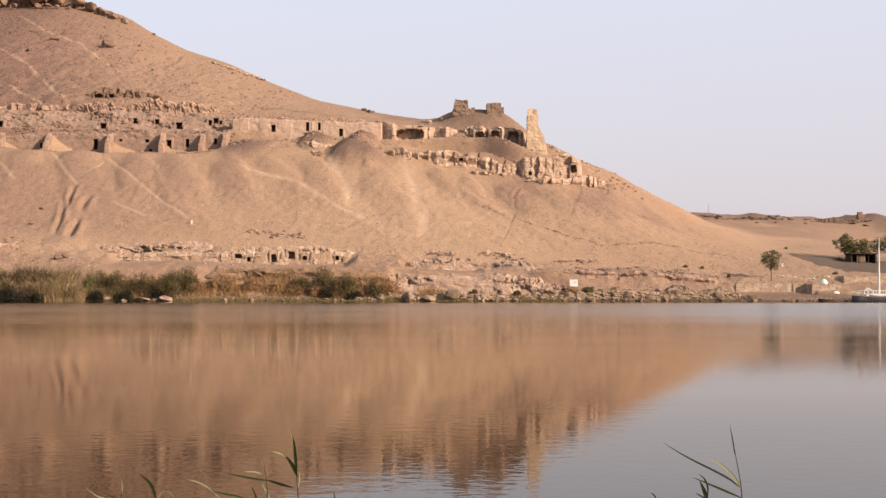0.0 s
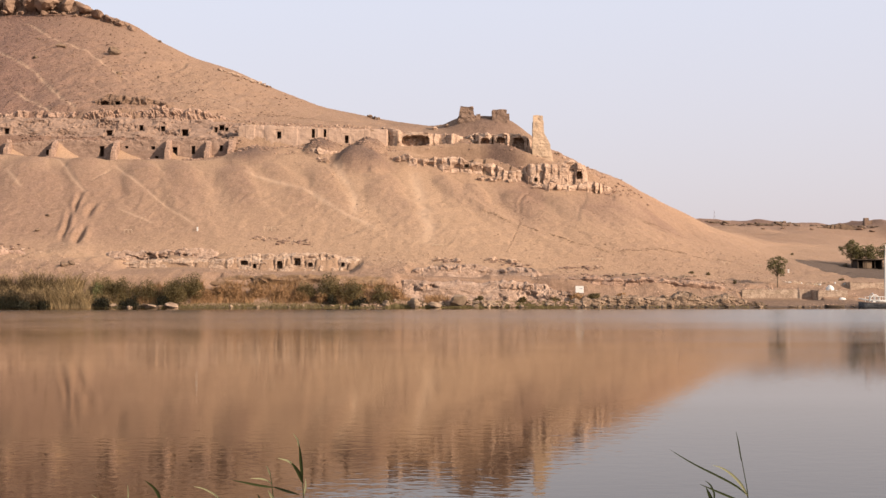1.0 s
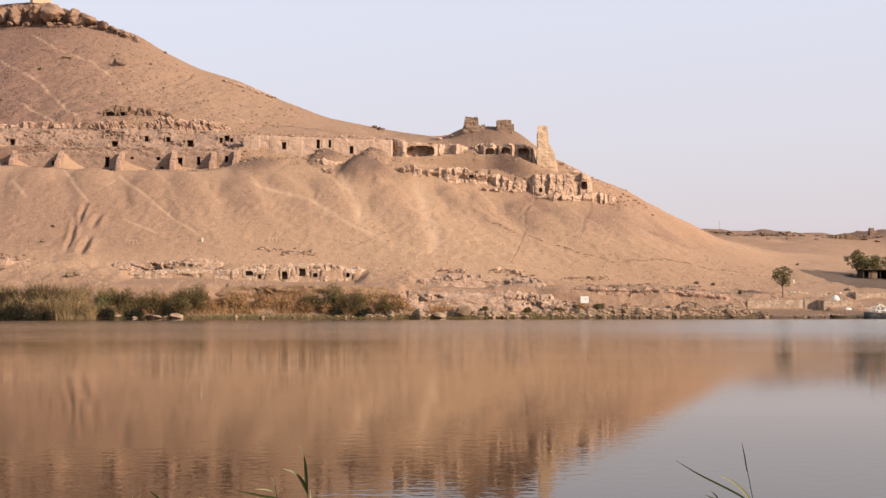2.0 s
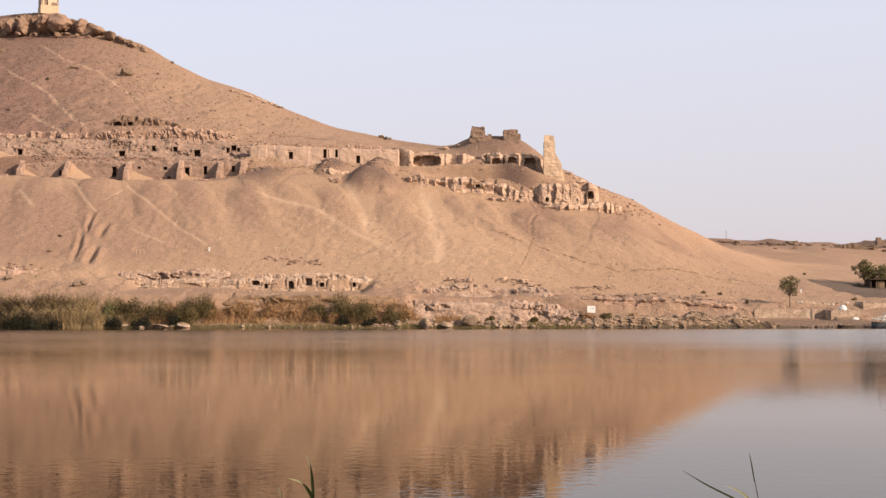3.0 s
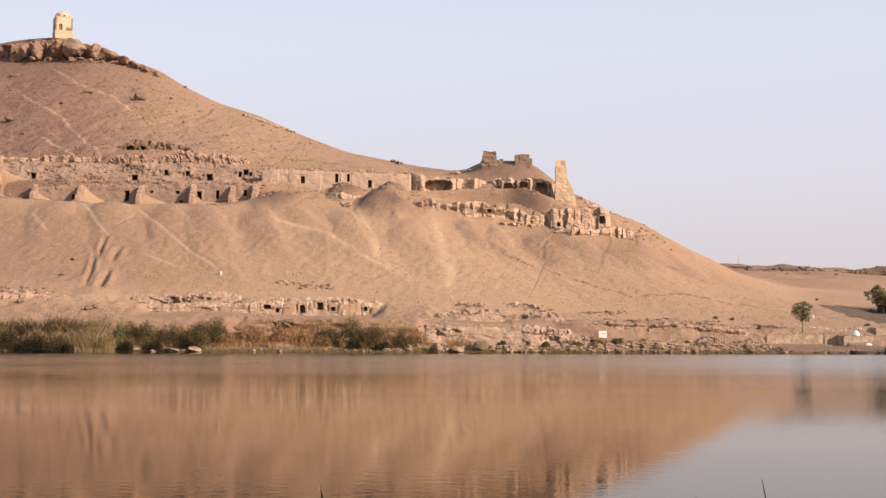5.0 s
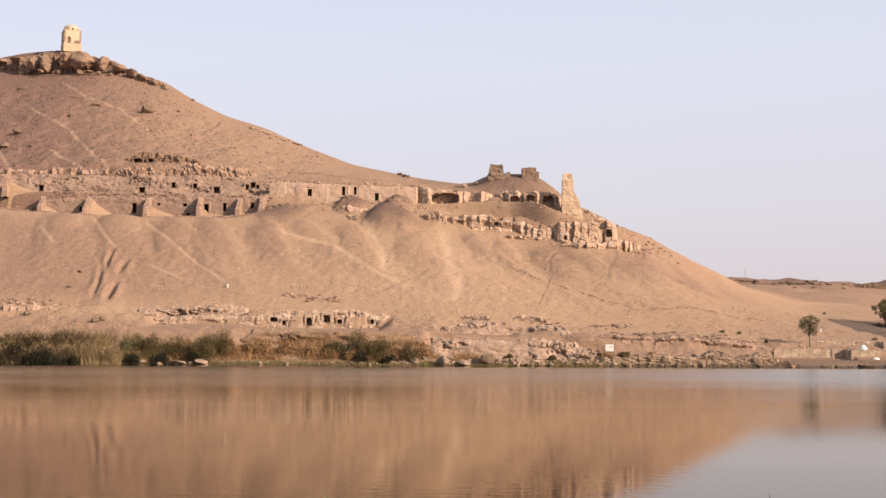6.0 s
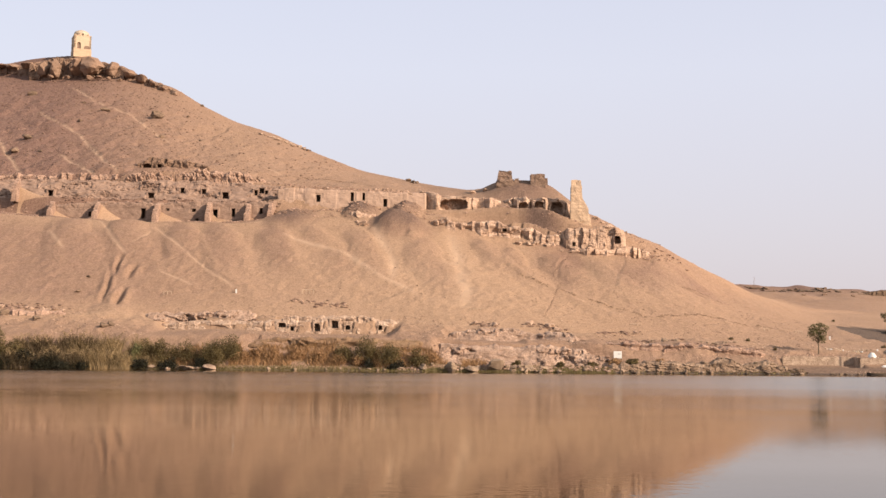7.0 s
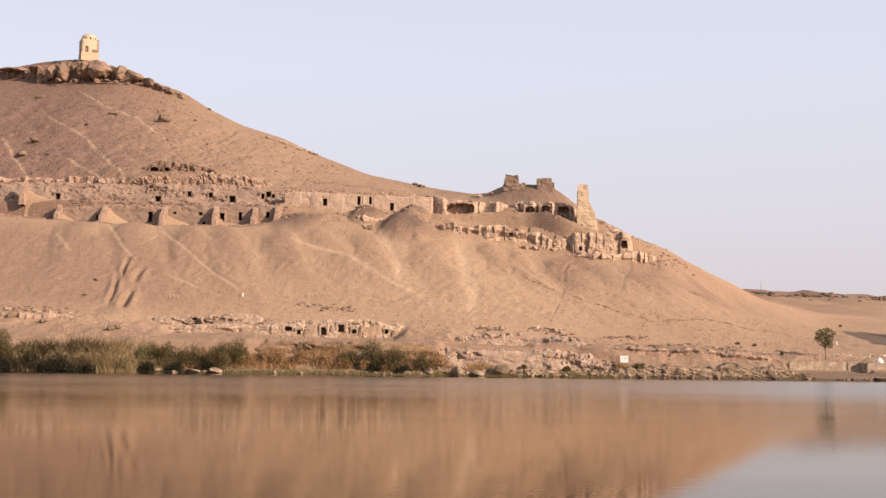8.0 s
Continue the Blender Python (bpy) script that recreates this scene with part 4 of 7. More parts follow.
def cliff(name, label, pts, openings, rough, deep, seed):
    """A rock face along a plan line, with joints, beds and real openings."""
    px, py, p0, p1 = np.array(pts).T
    style = {"tomb_facade": "hewn", "upper_tomb_facade": "slope", "cut_facade": "hewn"}.get(name, "slope" if "pale broken rock" in label or "brown earth" in label else "columns" if "upright" in label else "crag")
    step = 0.24 if style in ("hewn", "slope") else 0.2
    cols = list(np.arange(px[0], px[-1], step))
    rows = list(np.arange(p0.min() - (1.8 if name == "rock_cliff" else 1.2), p1.max() + 0.6, step))
    e = 0.012
    for ox, oz, ow, oh in openings:
        cols = [c for c in cols if abs(c - ox + ow / 2) > 0.07 and abs(c - ox - ow / 2) > 0.07] + [ox - ow / 2 - e, ox - ow / 2 + e, ox + ow / 2 - e, ox + ow / 2 + e]
        rows = [r for r in rows if abs(r - oz) > 0.07 and abs(r - oz - oh) > 0.07] + [oz - e, oz + e, oz + oh - e, oz + oh + e]
    cols, rows = np.array(sorted(cols)), np.array(sorted(rows))
    X, Z = np.meshgrid(cols, rows, indexing="ij")
    reach = 0.25 if name == "rock_cliff" else 1.5
    smooth = lambda v: np.mean([np.interp(X + o * reach, px, v) for o in (-1, -0.5, 0, 0.5, 1)], 0)
    Y, top, foot = smooth(py), smooth(p1), smooth(p0)
    high = np.clip((Z - foot) / np.maximum(top - foot, 0.5), 0, 1)
    top = top + rough * 0.5 * fbm(X / 3.2, 0 * X, 3, seed + 6) + 0.2 * fbm(X / 0.9, 0 * X, 2, seed + 5)
    if "above the scree" in label:      # the ledge dies out here and there under the sand
        top = foot + (top - foot) * np.clip(0.95 + 0.5 * fbm(X / 6.5, 0 * X, 2, seed + 21), 0.4, 1.25)
    grain = fbm(X / 0.8, Z / 0.6, 4, seed + 8)
    if style == "hewn":
        # dressed by hand: nearly flat, with faint beds and a crumbled upper edge
        bed = vnoise(0 * X, np.floor(Z / 0.8 + 0.3 * fbm(X / 8, Z / 8, 1, seed + 3)), seed + 4) - 0.5
        D = 0.035 * bed + 0.14 * fbm(X / 3.5, Z / 3.0, 3, seed + 7) + 0.05 * grain + (0.14 * (vnoise(np.floor(X / 2.6 + 0.2 * fbm(X / 4, 0 * X, 2, seed + 50)), 0 * X, seed + 51) - 0.5) + 0.07 * (vnoise(np.floor(X / 0.9), np.floor(Z / 1.4), seed + 52) - 0.5) if name == "cut_facade" else 0)
        D = D + (0.12 + rough) * np.clip(high - 0.6, 0, 1) * 3.0 * blocks(X, Z, 1.6, 0.6, seed + 30)
    elif style == "slope":
        # broken ground: beds of rubble between smooth aprons of sand
        lumpy = np.clip(0.45 + 1.5 * fbm(X / 6.0, Z / 1.3, 2, seed + 9), 0.12, 1) * (2.0 if "pale broken rock" in label else 1.0)
        D = 0.9 * fbm(X / 5.0, Z / 2.2, 4, seed + 7) + lumpy * (0.75 * blocks(X, Z, 1.7, 0.5, seed + 30) + 0.4 * blocks(X, Z, 0.7, 0.6, seed + 60) + 0.22 * grain)
    elif style == "columns":
        c = (X + 0.35 * (Z - foot) + 0.7 * fbm(X / 3, Z / 2, 3, seed)) / 0.72 + 1.2 * fbm(X / 5.0, Z * 0, 3, seed + 1)
        ci = np.floor(c)
        fr = np.clip(np.abs(c - ci - 0.5) * 2, 0, 1)
        stand = vnoise(ci, 0 * Z, seed + 2)
        D = 0.6 * stand + 0.34 * np.sqrt(1 - fr ** 2) - 0.7 + 0.14 * grain + 0.9 * fbm(X / 4.5, Z / 3, 3, seed + 3) + 0.4 * blocks(X, Z, 2.2, 0.8, seed + 30)
        D = D + 0.25 * (vnoise(ci, np.floor(Z / 1.3 + stand), seed + 4) - 0.5)
        top = top - 0.5 + 1.0 * (vnoise(ci, 0 * X, seed + 12) - 0.5) + 0.8 * fbm(X / 5.0, 0 * X, 2, seed + 13)
    else:
        size = {"rock_cliff": 2.3, "summit_crag": 3.0, "far_ledge": 3.0, "cave_ledge": 2.4, "shore_ledge": 1.8}.get(name, 1.9)
        # upright pillars between joints, each turned its own way, split by beds and undercut at the foot
        c = (X + 0.5 * fbm(X / 4, Z / 3, 3, seed)) / size + 0.9 * fbm(X / 9, 0 * X, 2, seed + 1)
        ci = np.floor(c)
        fr = c - ci - 0.5
        layer = np.floor(Z / 1.25 + 0.5 * fbm(X / 7, Z / 7, 2, seed + 3) + 0.6 * vnoise(ci, 0 * Z, seed + 15))
        r1 = 0.78 * vnoise(ci, 0 * Z, seed + 2) + 0.22 * vnoise(ci, layer, seed + 11)
        r2 = 0.85 * vnoise(ci, 0 * Z, seed + 16) + 0.15 * vnoise(ci, layer, seed + 17)
        D = size * (0.75 * (r1 - 0.5) + 2.0 * (r2 - 0.5) * fr) - 0.30 * np.clip((np.abs(fr) - 0.44) / 0.06, 0, 1) + 0.1 * np.sin(np.pi * high)
        D = D + 0.28 * (vnoise(0 * X + np.floor(X / 9), layer, seed + 4) - 0.5) + 0.34 * blocks(X, Z, 1.0, 0.7, seed + 60) + 0.45 * fbm(X / 1.6, Z / 1.2, 4, seed + 20)
        D = D - 0.8 * np.clip(0.28 - high, 0, 1) / 0.28 * (vnoise(ci, 0 * Z, seed + 18) > 0.5)
        if name not in ("rock_cliff", "rock_ledge"):
            D = 0.35 * D + (0.5 if name in ("shore_ledge", "cave_ledge") else 0.9) * blocks(X, Z, size, 0.6, seed + 30)
        if name == "cave_ledge":
            D = D + 0.7 * fbm(X / 2.6, Z / 0.9, 4, seed + 42) + 0.35 * (vnoise(0 * X, Z / 0.6 + 0.4 * fbm(X / 5, Z, 2, seed + 43), seed + 44) - 0.5)
        if name == "shore_ledge":       # tilted beds that break off one above the other
            bed = (Z + 0.16 * X + 0.35 * fbm(X / 3.0, Z, 3, seed + 40)) / 0.55
            D = D + 0.5 * vnoise(np.floor(X / 2.7 + 0.3 * bed), np.floor(bed), seed + 41) - 0.3 * (bed - np.floor(bed))
        D = rough * D + 0.07 * grain
        if "undercut" in label:
            D = D - 0.9 * np.clip(0.62 - high, 0, 1)
        top = top + 0.5 * rough * (vnoise(ci, 0 * X, seed + 19) - 0.5)
    D = D - (0.1 + 0.3 * rough) * np.clip((Z - top + 0.6) / 0.6, 0, 1) ** 2
    end = np.clip(np.minimum(X - cols[0], cols[-1] - X) / (0.3 if name == "cut_facade" else 1.5), 0, 1)
    batter = 0.25 if "brown earth" in label else 0.85 if style == "slope" else 0.3 if name in ("bank_ledge", "cave_ledge") else 0.75 if name == "shore_ledge" else 0.12
    Yv, Zv = Y - D + (1 - end) * 2.2 + batter * (Z - foot), Z.copy()
    over = np.maximum(0, Z - top)
    for ox, oz, ow, oh in openings:
        near = (np.abs(X - ox) < ow / 2 + 0.45) & (Z > oz - 0.3) & (Z < oz + oh + 0.45)
        yo = float(np.interp(ox, px, py)) + batter * (oz + (0.35 * oh if style == "slope" else 0) - float(np.interp(ox, px, p0)))
        Yv = np.where(near, Y + batter * (Z - foot) if style == "hewn" else 0.25 * Yv + 0.75 * yo, Yv)
        hole = (np.abs(X - ox) < ow / 2) & (Z > oz) & (Z < oz + oh)
        if style == "crag":          # a weathered cave mouth
            q = (np.abs(X - ox) / (ow / 2)) ** 3 + np.clip((Z - oz) / oh, 0, 2) ** 3 + 0.35 * fbm(X / 0.9, Z / 0.9, 2, seed + 13)
            hole = hole & (q < 1)
        Yv = np.where(hole, yo + deep + (0.5 * fbm(X / 1.2, Z / 1.2, 3, seed + 14) if style == "crag" else 0), Yv)
    k = (over > 0)
    Zv = np.where(k, top + 0.12 * np.minimum(over, 1) - 0.7 * np.maximum(0, over - 1.0), Zv)
    Yv = np.where(k, Yv + 1.6 * over + 0.4, Yv)
    stone = EARTH if "brown earth" in label else BANKROCK if "pale broken rock" in label else BROWNROCK if style == "columns" else COURT if style == "slope" or name == "tomb_facade" else CUT if name == "cut_facade" else PALEROCK if name == "cave_ledge" else SHORESTONE if name == "shore_ledge" else BLACKROCK if name == "far_ledge" else DARKROCK if "dark" in label else BROWNROCK if px.mean() < -45 or name == "bank_ledge" else ROCK
    me = grid_mesh(name, np.stack([X, Yv, Zv], -1), stone, False)
    return tagged(new(name, me), label, "rock face", kind="structure")


for i, (nm, lb, pts, ops, rg, dp) in enumerate(CLIFFS):
    cliff(nm, lb, pts, ops, rg, dp, 40 + 10 * i)


# ---- boulders ----
def rock_mesh(name, seed, sub=3, planes=10, bumps=0.09):
    rng = np.random.default_rng(seed)
    bm = bmesh.new()
    bmesh.ops.create_icosphere(bm, subdivisions=sub, radius=1.0)
    nrm = rng.normal(size=(planes, 3))
    nrm /= np.linalg.norm(nrm, axis=1)[:, None]
    hts = rng.uniform(0.40, 0.85, planes)
    for v in bm.verts:
        d = np.array(v.co.normalized())
        dots = nrm @ d
        r = min(1.0, float(np.min(np.where(dots > 0.05, hts / np.maximum(dots, 0.05), 9))))
        r *= 1 + 0.05 * (noise.cell(Vector((0, seed * 3.1, d[2] * r * 4.0))) - 0.5)
        r *= 1 + bumps * noise.fractal(Vector(d) * 2.2 + Vector((seed, 0, 0)), 0.8, 2.0, 4)
        v.co = Vector(d) * r
    me = bpy.data.meshes.new(name)
    bm.to_mesh(me)
    bm.free()
    me.materials.append(ROCK)
    return me


ROCKS = [rock_mesh("boulder", 100 + i) for i in range(8)]
SMALL = [rock_mesh("stone", 200 + i, 1, 9, 0.05) for i in range(5)]


def boulder(x, y, sx, sy, sz, label="weathered brown sandstone boulder on the slope", sink=0.3, which=None, turn=None, group="", meshes=ROCKS, z=None, name="boulder", mat=None):
    me = meshes[random.randrange(len(meshes)) if which is None else which % len(meshes)]
    ob = new(name, me)
    gz = ground(x, y) if z is None else z
    ob.matrix_basis = pose(x, y, gz + sz * (1 - 2 * sink), random.uniform(-12, 12), random.uniform(-12, 12), random.uniform(0, 360) if turn is None else turn) @ Matrix.Diagonal((sx, sy, sz, 1))
    if mat:
        ob.material_slots[0].link = "OBJECT"
        ob.material_slots[0].material = mat
    return tagged(ob, label, "boulder", group)


# ---- shapes ----
def box(bm, x0, x1, y0, y1, z0, z1):
    vs = [bm.verts.new((x, y, z)) for z in (z0, z1) for x, y in ((x0, y0), (x1, y0), (x1, y1), (x0, y1))]
    for f in ((3, 2, 1, 0), (4, 5, 6, 7), (0, 1, 5, 4), (1, 2, 6, 5), (2, 3, 7, 6), (3, 0, 4, 7)):
        bm.faces.new([vs[i] for i in f])


def box_bm(*a):
    bm = bmesh.new()
    box(bm, *a)
    bmesh.ops.bevel(bm, geom=bm.edges[:], offset=0.025, segments=1, affect="EDGES")
    return bm


def tube_bm(points, radii, sides=8, bm=None):
    """A tapered tube through points."""
    bm = bm or bmesh.new()
    pts = [Vector(p) for p in points]
    last = None
    for i, p in enumerate(pts):
        d = (pts[min(i + 1, len(pts) - 1)] - pts[max(i - 1, 0)]).normalized()
        a = d.orthogonal().normalized() if last is None else (axis - d * axis.dot(d)).normalized()
        axis, b = a, d.cross(a)
        ring = [bm.verts.new(p + radii[i] * (math.cos(t) * a + math.sin(t) * b)) for t in (2 * math.pi * k / sides for k in range(sides))]
        if last:
            for k in range(sides):
                bm.faces.new((last[k], last[(k + 1) % sides], ring[(k + 1) % sides], ring[k]))
        else:
            bm.faces.new(ring[::-1])
        last = ring
    bm.faces.new(last)
    return bm


def loft_mesh(name, levels, mat, seed, rough=0.15, ragged=0.5, step=0.3):
    """An eroded masonry block: rectangles (z, x0, x1, y0, y1) joined upwards, with worn faces and a ragged top."""
    lv = np.array(levels, float)
    zs = np.arange(lv[0, 0], lv[-1, 0] + 1e-6, step)
    n = 14
    t = np.linspace(0, 1, n, endpoint=False)
    ux = np.concatenate([t, np.ones(n), 1 - t, np.zeros(n)])
    uy = np.concatenate([np.zeros(n), t, np.ones(n), 1 - t])
    rings = []
    top = lv[-1, 0]
    for z in zs:
        x0, x1, y0, y1 = (np.interp(z, lv[:, 0], lv[:, i]) for i in range(1, 5))
        X, Y = x0 + (x1 - x0) * ux, y0 + (y1 - y0) * uy
        d = rough * (fbm(X / 1.2 + Y / 1.7, 0 * X + z / 0.9, 3, seed) + 0.6 * (vnoise(0 * X, 0 * X + np.floor(z / 0.6), seed + 2) - 0.5))
        cx, cy = (x0 + x1) / 2, (y0 + y1) / 2
        L = np.hypot(X - cx, Y - cy)
        X, Y = X + d * (X - cx) / L, Y + d * (Y - cy) / L
        cap = top - ragged * vnoise(X / 0.9, Y / 0.9, seed + 5) - ragged * 0.6 * vnoise(X / 2.5, Y / 2.5, seed + 6)
        rings.append(np.stack([X, Y, np.minimum(z, cap)], -1))
    cen = rings[-1].mean(0)
    for k in (0.75, 0.4, 0.02):
        rings.append(cen * (1 - k) + rings[-len(rings) + len(zs) - 1] * k - np.array([0, 0, 0.3 * ragged * (1 - k)]))
    P = np.array(rings)
    P = np.concatenate([P, P[:, :1]], 1)
    me = grid_mesh(name, P[:, ::-1], mat, False)
    return me


def panel_bm(width, height, thick, arch=None, y=0.0, sill=None):
    """A wall panel across x, with an arched opening (centre, half width, spring height) from its foot."""
    pts = [(-width / 2, 0)]
    if arch:
        c, hw, sp = arch
        pts += [(c - hw, 0)] + [(c - hw * math.cos(a), sp + hw * 1.15 * math.sin(a)) for a in np.linspace(0, math.pi, 11)] + [(c + hw, 0)]
    pts += [(width / 2, 0), (width / 2, height), (-width / 2, height)]
    bm = bmesh.new()
    f = bm.faces.new([bm.verts.new((x, y, z)) for x, z in pts])
    r = bmesh.ops.extrude_face_region(bm, geom=[f])
    bmesh.ops.translate(bm, verts=[v for v in r["geom"] if isinstance(v, bmesh.types.BMVert)], vec=(0, thick, 0))
    bmesh.ops.triangulate(bm, faces=[g for g in bm.faces if len(g.verts) > 4])
    bmesh.ops.recalc_face_normals(bm, faces=bm.faces)
    return bm


# ---- the domed tomb on the summit ----
def mausoleum(x, y, z):
    t = thing("domed_mausoleum", (x, y, z), "pale plastered domed tomb standing on the rocky summit", "tomb", turn=27)
    t.scale = (0.91, 0.91, 0.82)
    part("plinth", box_bm(-3.5, 3.5, -3.5, 3.5, -3.5, 0.35), TOWERSTONE, t, "bare stone plinth")
    for k in range(4):
        turned = pose(0, 0, 0.3, 0, 0, 90 * k)
        w = part("wall", panel_bm(6.7, 6.1, 0.7, (-1.4, 0.7, 2.2), -3.35), PALEWALL, t)
        w.matrix_basis = turned
        niche = part("niche", box_bm(-2.3, -0.5, -2.85, -2.7, 0.0, 3.3), MUDBRICK, w, "brown recessed niche wall")
        patch = part("bare_patch", loft_mesh("bare_patch", [(0.0, 0.5, 2.9, -3.42, -3.3), (1.2, 0.7, 2.8, -3.41, -3.3), (1.9, 1.4, 2.5, -3.40, -3.3)], MUDBRICK, 330 + k, 0.03, 0.4, 0.2), MUDBRICK, w, "bare brown masonry where the plaster has fallen")
    part("roof_slab", box_bm(-3.42, 3.42, -3.42, 3.42, 6.3, 6.5), PALEWALL, t)
    for k in range(8):
        d = part("drum_panel", panel_bm(2.46, 1.0, 0.35, (0.0, 0.36, 0.45), -2.98), PALEWALL, t)
        d.matrix_basis = pose(0, 0, 6.48, 0, 0, 45 * k)
    bm = bmesh.new()
    bmesh.ops.create_uvsphere(bm, u_segments=28, v_segments=16, radius=3.08)
    bmesh.ops.delete(bm, geom=[v for v in bm.verts if v.co.z < -0.05], context="VERTS")
    for v in bm.verts:
        v.co.z = v.co.z * 0.68 + 7.45
        v.co += Vector((1, 1, 0)) * 0.05 * noise.noise(v.co * 0.8)
    for f in bm.faces:
        f.smooth = True
    dome = part("dome", bm, DOMEWASH, t, "grey-weathered whitewashed dome")
    part("finial", tube_bm([(0, 0, 9.45), (0, 0, 9.7), (0, 0, 9.9)], [0.22, 0.14, 0.03]), PALEWALL, dome)
    return t


mausoleum(-149.69, 455.00, 113.7)

# ---- ruins on the mound and the leaning tower wall ----
zr = ground(5.5, 340)
t = thing("mud_brick_ruin", (5.2, 339, zr), "roofless brown mud-brick ruin on the mound", "ruin", "ruins on the mound")
part("wall_block", loft_mesh("wall_block", [(-1.5, -2.7, 1.7, -1.5, 2.2), (3.5, -1.9, 1.3, -1.3, 2.0)], MUDBRICK, 301, 0.28, 0.7), MUDBRICK, t)
part("broken_wall", loft_mesh("broken_wall", [(-1.5, 1.2, 2.4, -1.2, 1.6), (1.6, 1.1, 1.9, -1.0, 1.4)], MUDBRICK, 302, 0.2, 0.9), MUDBRICK, t)
part("stub_wall", loft_mesh("stub_wall", [(-1.5, 2.2, 3.5, -0.6, 1.0), (1.3, 2.2, 3.3, -0.5, 0.9)], MUDBRICK, 303, 0.14, 0.4), MUDBRICK, t)
zr = ground(13.6, 339)
t = thing("mud_brick_ruin", (13.9, 339, zr), "squared brown mud-brick block on the mound", "ruin", "ruins on the mound")
part("wall_block", loft_mesh("wall_block", [(-1.5, -2.3, 1.8, -1.6, 2.0), (2.6, -2.2, 1.7, -1.5, 1.9)], MUDBRICK, 304, 0.22, 0.35), MUDBRICK, t)
part("stub_wall", loft_mesh("stub_wall", [(-1.5, 1.6, 2.5, 0.0, 1.8), (1.6, 1.6, 2.4, 0.1, 1.7)], MUDBRICK, 305, 0.14, 0.4), MUDBRICK, t)

t = thing("ruined_tower", (23.56, 322.00, 37.71), "tall pale sandstone tower wall on the cliff edge", "tower")
part("shaft", loft_mesh("shaft", [(-2, -2.3, 2.2, -1.2, 1.6), (2.6, -2.25, 2.15, -1.1, 1.5), (3.5, -2.2, 1.9, -1.05, 1.4), (4.6, -2.15, 1.2, -0.95, 1.4), (5.7, -2.15, 0.8, -0.9, 1.3), (7.5, -2.1, 0.6, -0.8, 1.2), (9.3, -2.1, 0.4, -0.7, 1.1), (10.0, -2.05, 0.3, -0.6, 1.0), (10.4, -1.9, 0.0, -0.5, 0.9)], TOWERSTONE, 311, 0.14, 0.3, 0.25), TOWERSTONE, t)
part("lower_wall", loft_mesh("lower_wall", [(-2, 1.7, 3.0, -1.0, 1.6), (0.6, 1.7, 2.7, -1.0, 1.5), (2.2, 1.6, 2.1, -0.9, 1.4)], TOWERSTONE, 312, 0.18, 0.6), TOWERSTONE, t)


# ---- walls of the forecourts before the tombs ----
def court_wall(x, y, z, h, out, lean, drift, thick=1.35, seed=0):
    """A rubble wall that runs out from the rock, its top falling towards the river, with sand drifted on one side."""
    t = thing("court_wall", (x, y, z), "rubble forecourt wall stepping out from the tomb front", "wall", "forecourt walls")
    rng = np.random.default_rng(seed)
    # the cross-section over the wall, walked out from the rock in uneven steps
    n, steps = 20, np.cumsum(rng.uniform(0.4, 1.6, 5))
    steps = steps / steps[-1]
    v = np.linspace(0, 1, n)
    top = h * (1.04 - 0.66 * np.array([0.6 * a + 0.4 * float(np.searchsorted(steps, a)) / 5 for a in v]) ** 1.2)
    sec = np.array([(-0.46, -1.5), (-0.46, 0.0), (-0.45, 0.25), (-0.44, 0.5), (-0.43, 0.75), (-0.42, 0.95), (-0.38, 1.0), (0.0, 1.0), (0.36, 0.99), (0.42, 0.93), (0.44, 0.66), (0.46, 0.4), (0.48, 0.15), (0.48, 0.0), (0.5, -1.5)])
    P = np.zeros((n, len(sec), 3))
    for k in range(n):
        for q, (sx, sz) in enumerate(sec):
            zz = sz * top[k] if sz > 0 else sz
            d = 0.12 * float(fbm(zz / 1.1 + 3 * sx, v[k] * out / 1.1, 3, seed)) + 0.12 * (float(vnoise(np.floor(zz / 0.55), np.floor(v[k] * out / 0.8 + sx), seed + 3)) - 0.5)
            P[k, q] = (lean * v[k] + sx * thick + d * (1 if sx > 0 else -1), -out * v[k] + 0.04 * rng.normal(), zz + 0.5 * d)
    P = np.concatenate([P[:1] * np.array([1, 1, 0]) + np.array([0, 2.0, -1.5]), P, P[-1:] * np.array([1, 1, 0]) + np.array([0, -0.3, -1.5])], 0)
    part("wall", grid_mesh("wall", P, BROWNROCK, False), BROWNROCK, t)
    # drifted sand on the sunny side
    m, s = 9, []
    for k in range(m):
        u = k / (m - 1)
        s.append([(lean * v + thick * 0.42 + u * h * 1.9, -out * v + 0.3, ground(x + lean * v + u * h * 1.9, y - out * v) - z + h * drift * max(0.0, 1 - v / 1.02) * (1 - u) ** 1.5 - 0.15 - 0.25 * u - 0.8 * max(0.0, v - 0.85) + 0.05 * rng.normal()) for v in np.linspace(-0.1, 1.1, 8)])
    part("sand_drift", grid_mesh("sand_drift", np.array(s)[:, ::-1], SAND, True), SAND, t, "bright drifted sand ramp")
    return t


for i, (x, y, z, h, out, lean, drift) in enumerate([
        (-123.45, 328.00, 43.70, 5.0, 3.4, 0.2, 0.7), (-112.36, 323.20, 37.70, 4.2, 3.8, 0.3, 0.72), (-100.47, 323.20, 37.04, 4.6, 4.2, 0.2, 0.85), (-84.78, 323.20, 36.26, 5.4, 4.4, 0.1, 0.5),
        (-71.34, 323.00, 36.18, 5.6, 4.0, 0.2, 0.3), (-61.26, 323.20, 36.56, 4.8, 3.8, 0.1, 0.18), (-55.56, 323.20, 37.18, 4.6, 3.8, 0.3, 0.2)]):
    court_wall(x, y, z, h, out, lean, drift, seed=400 + i)


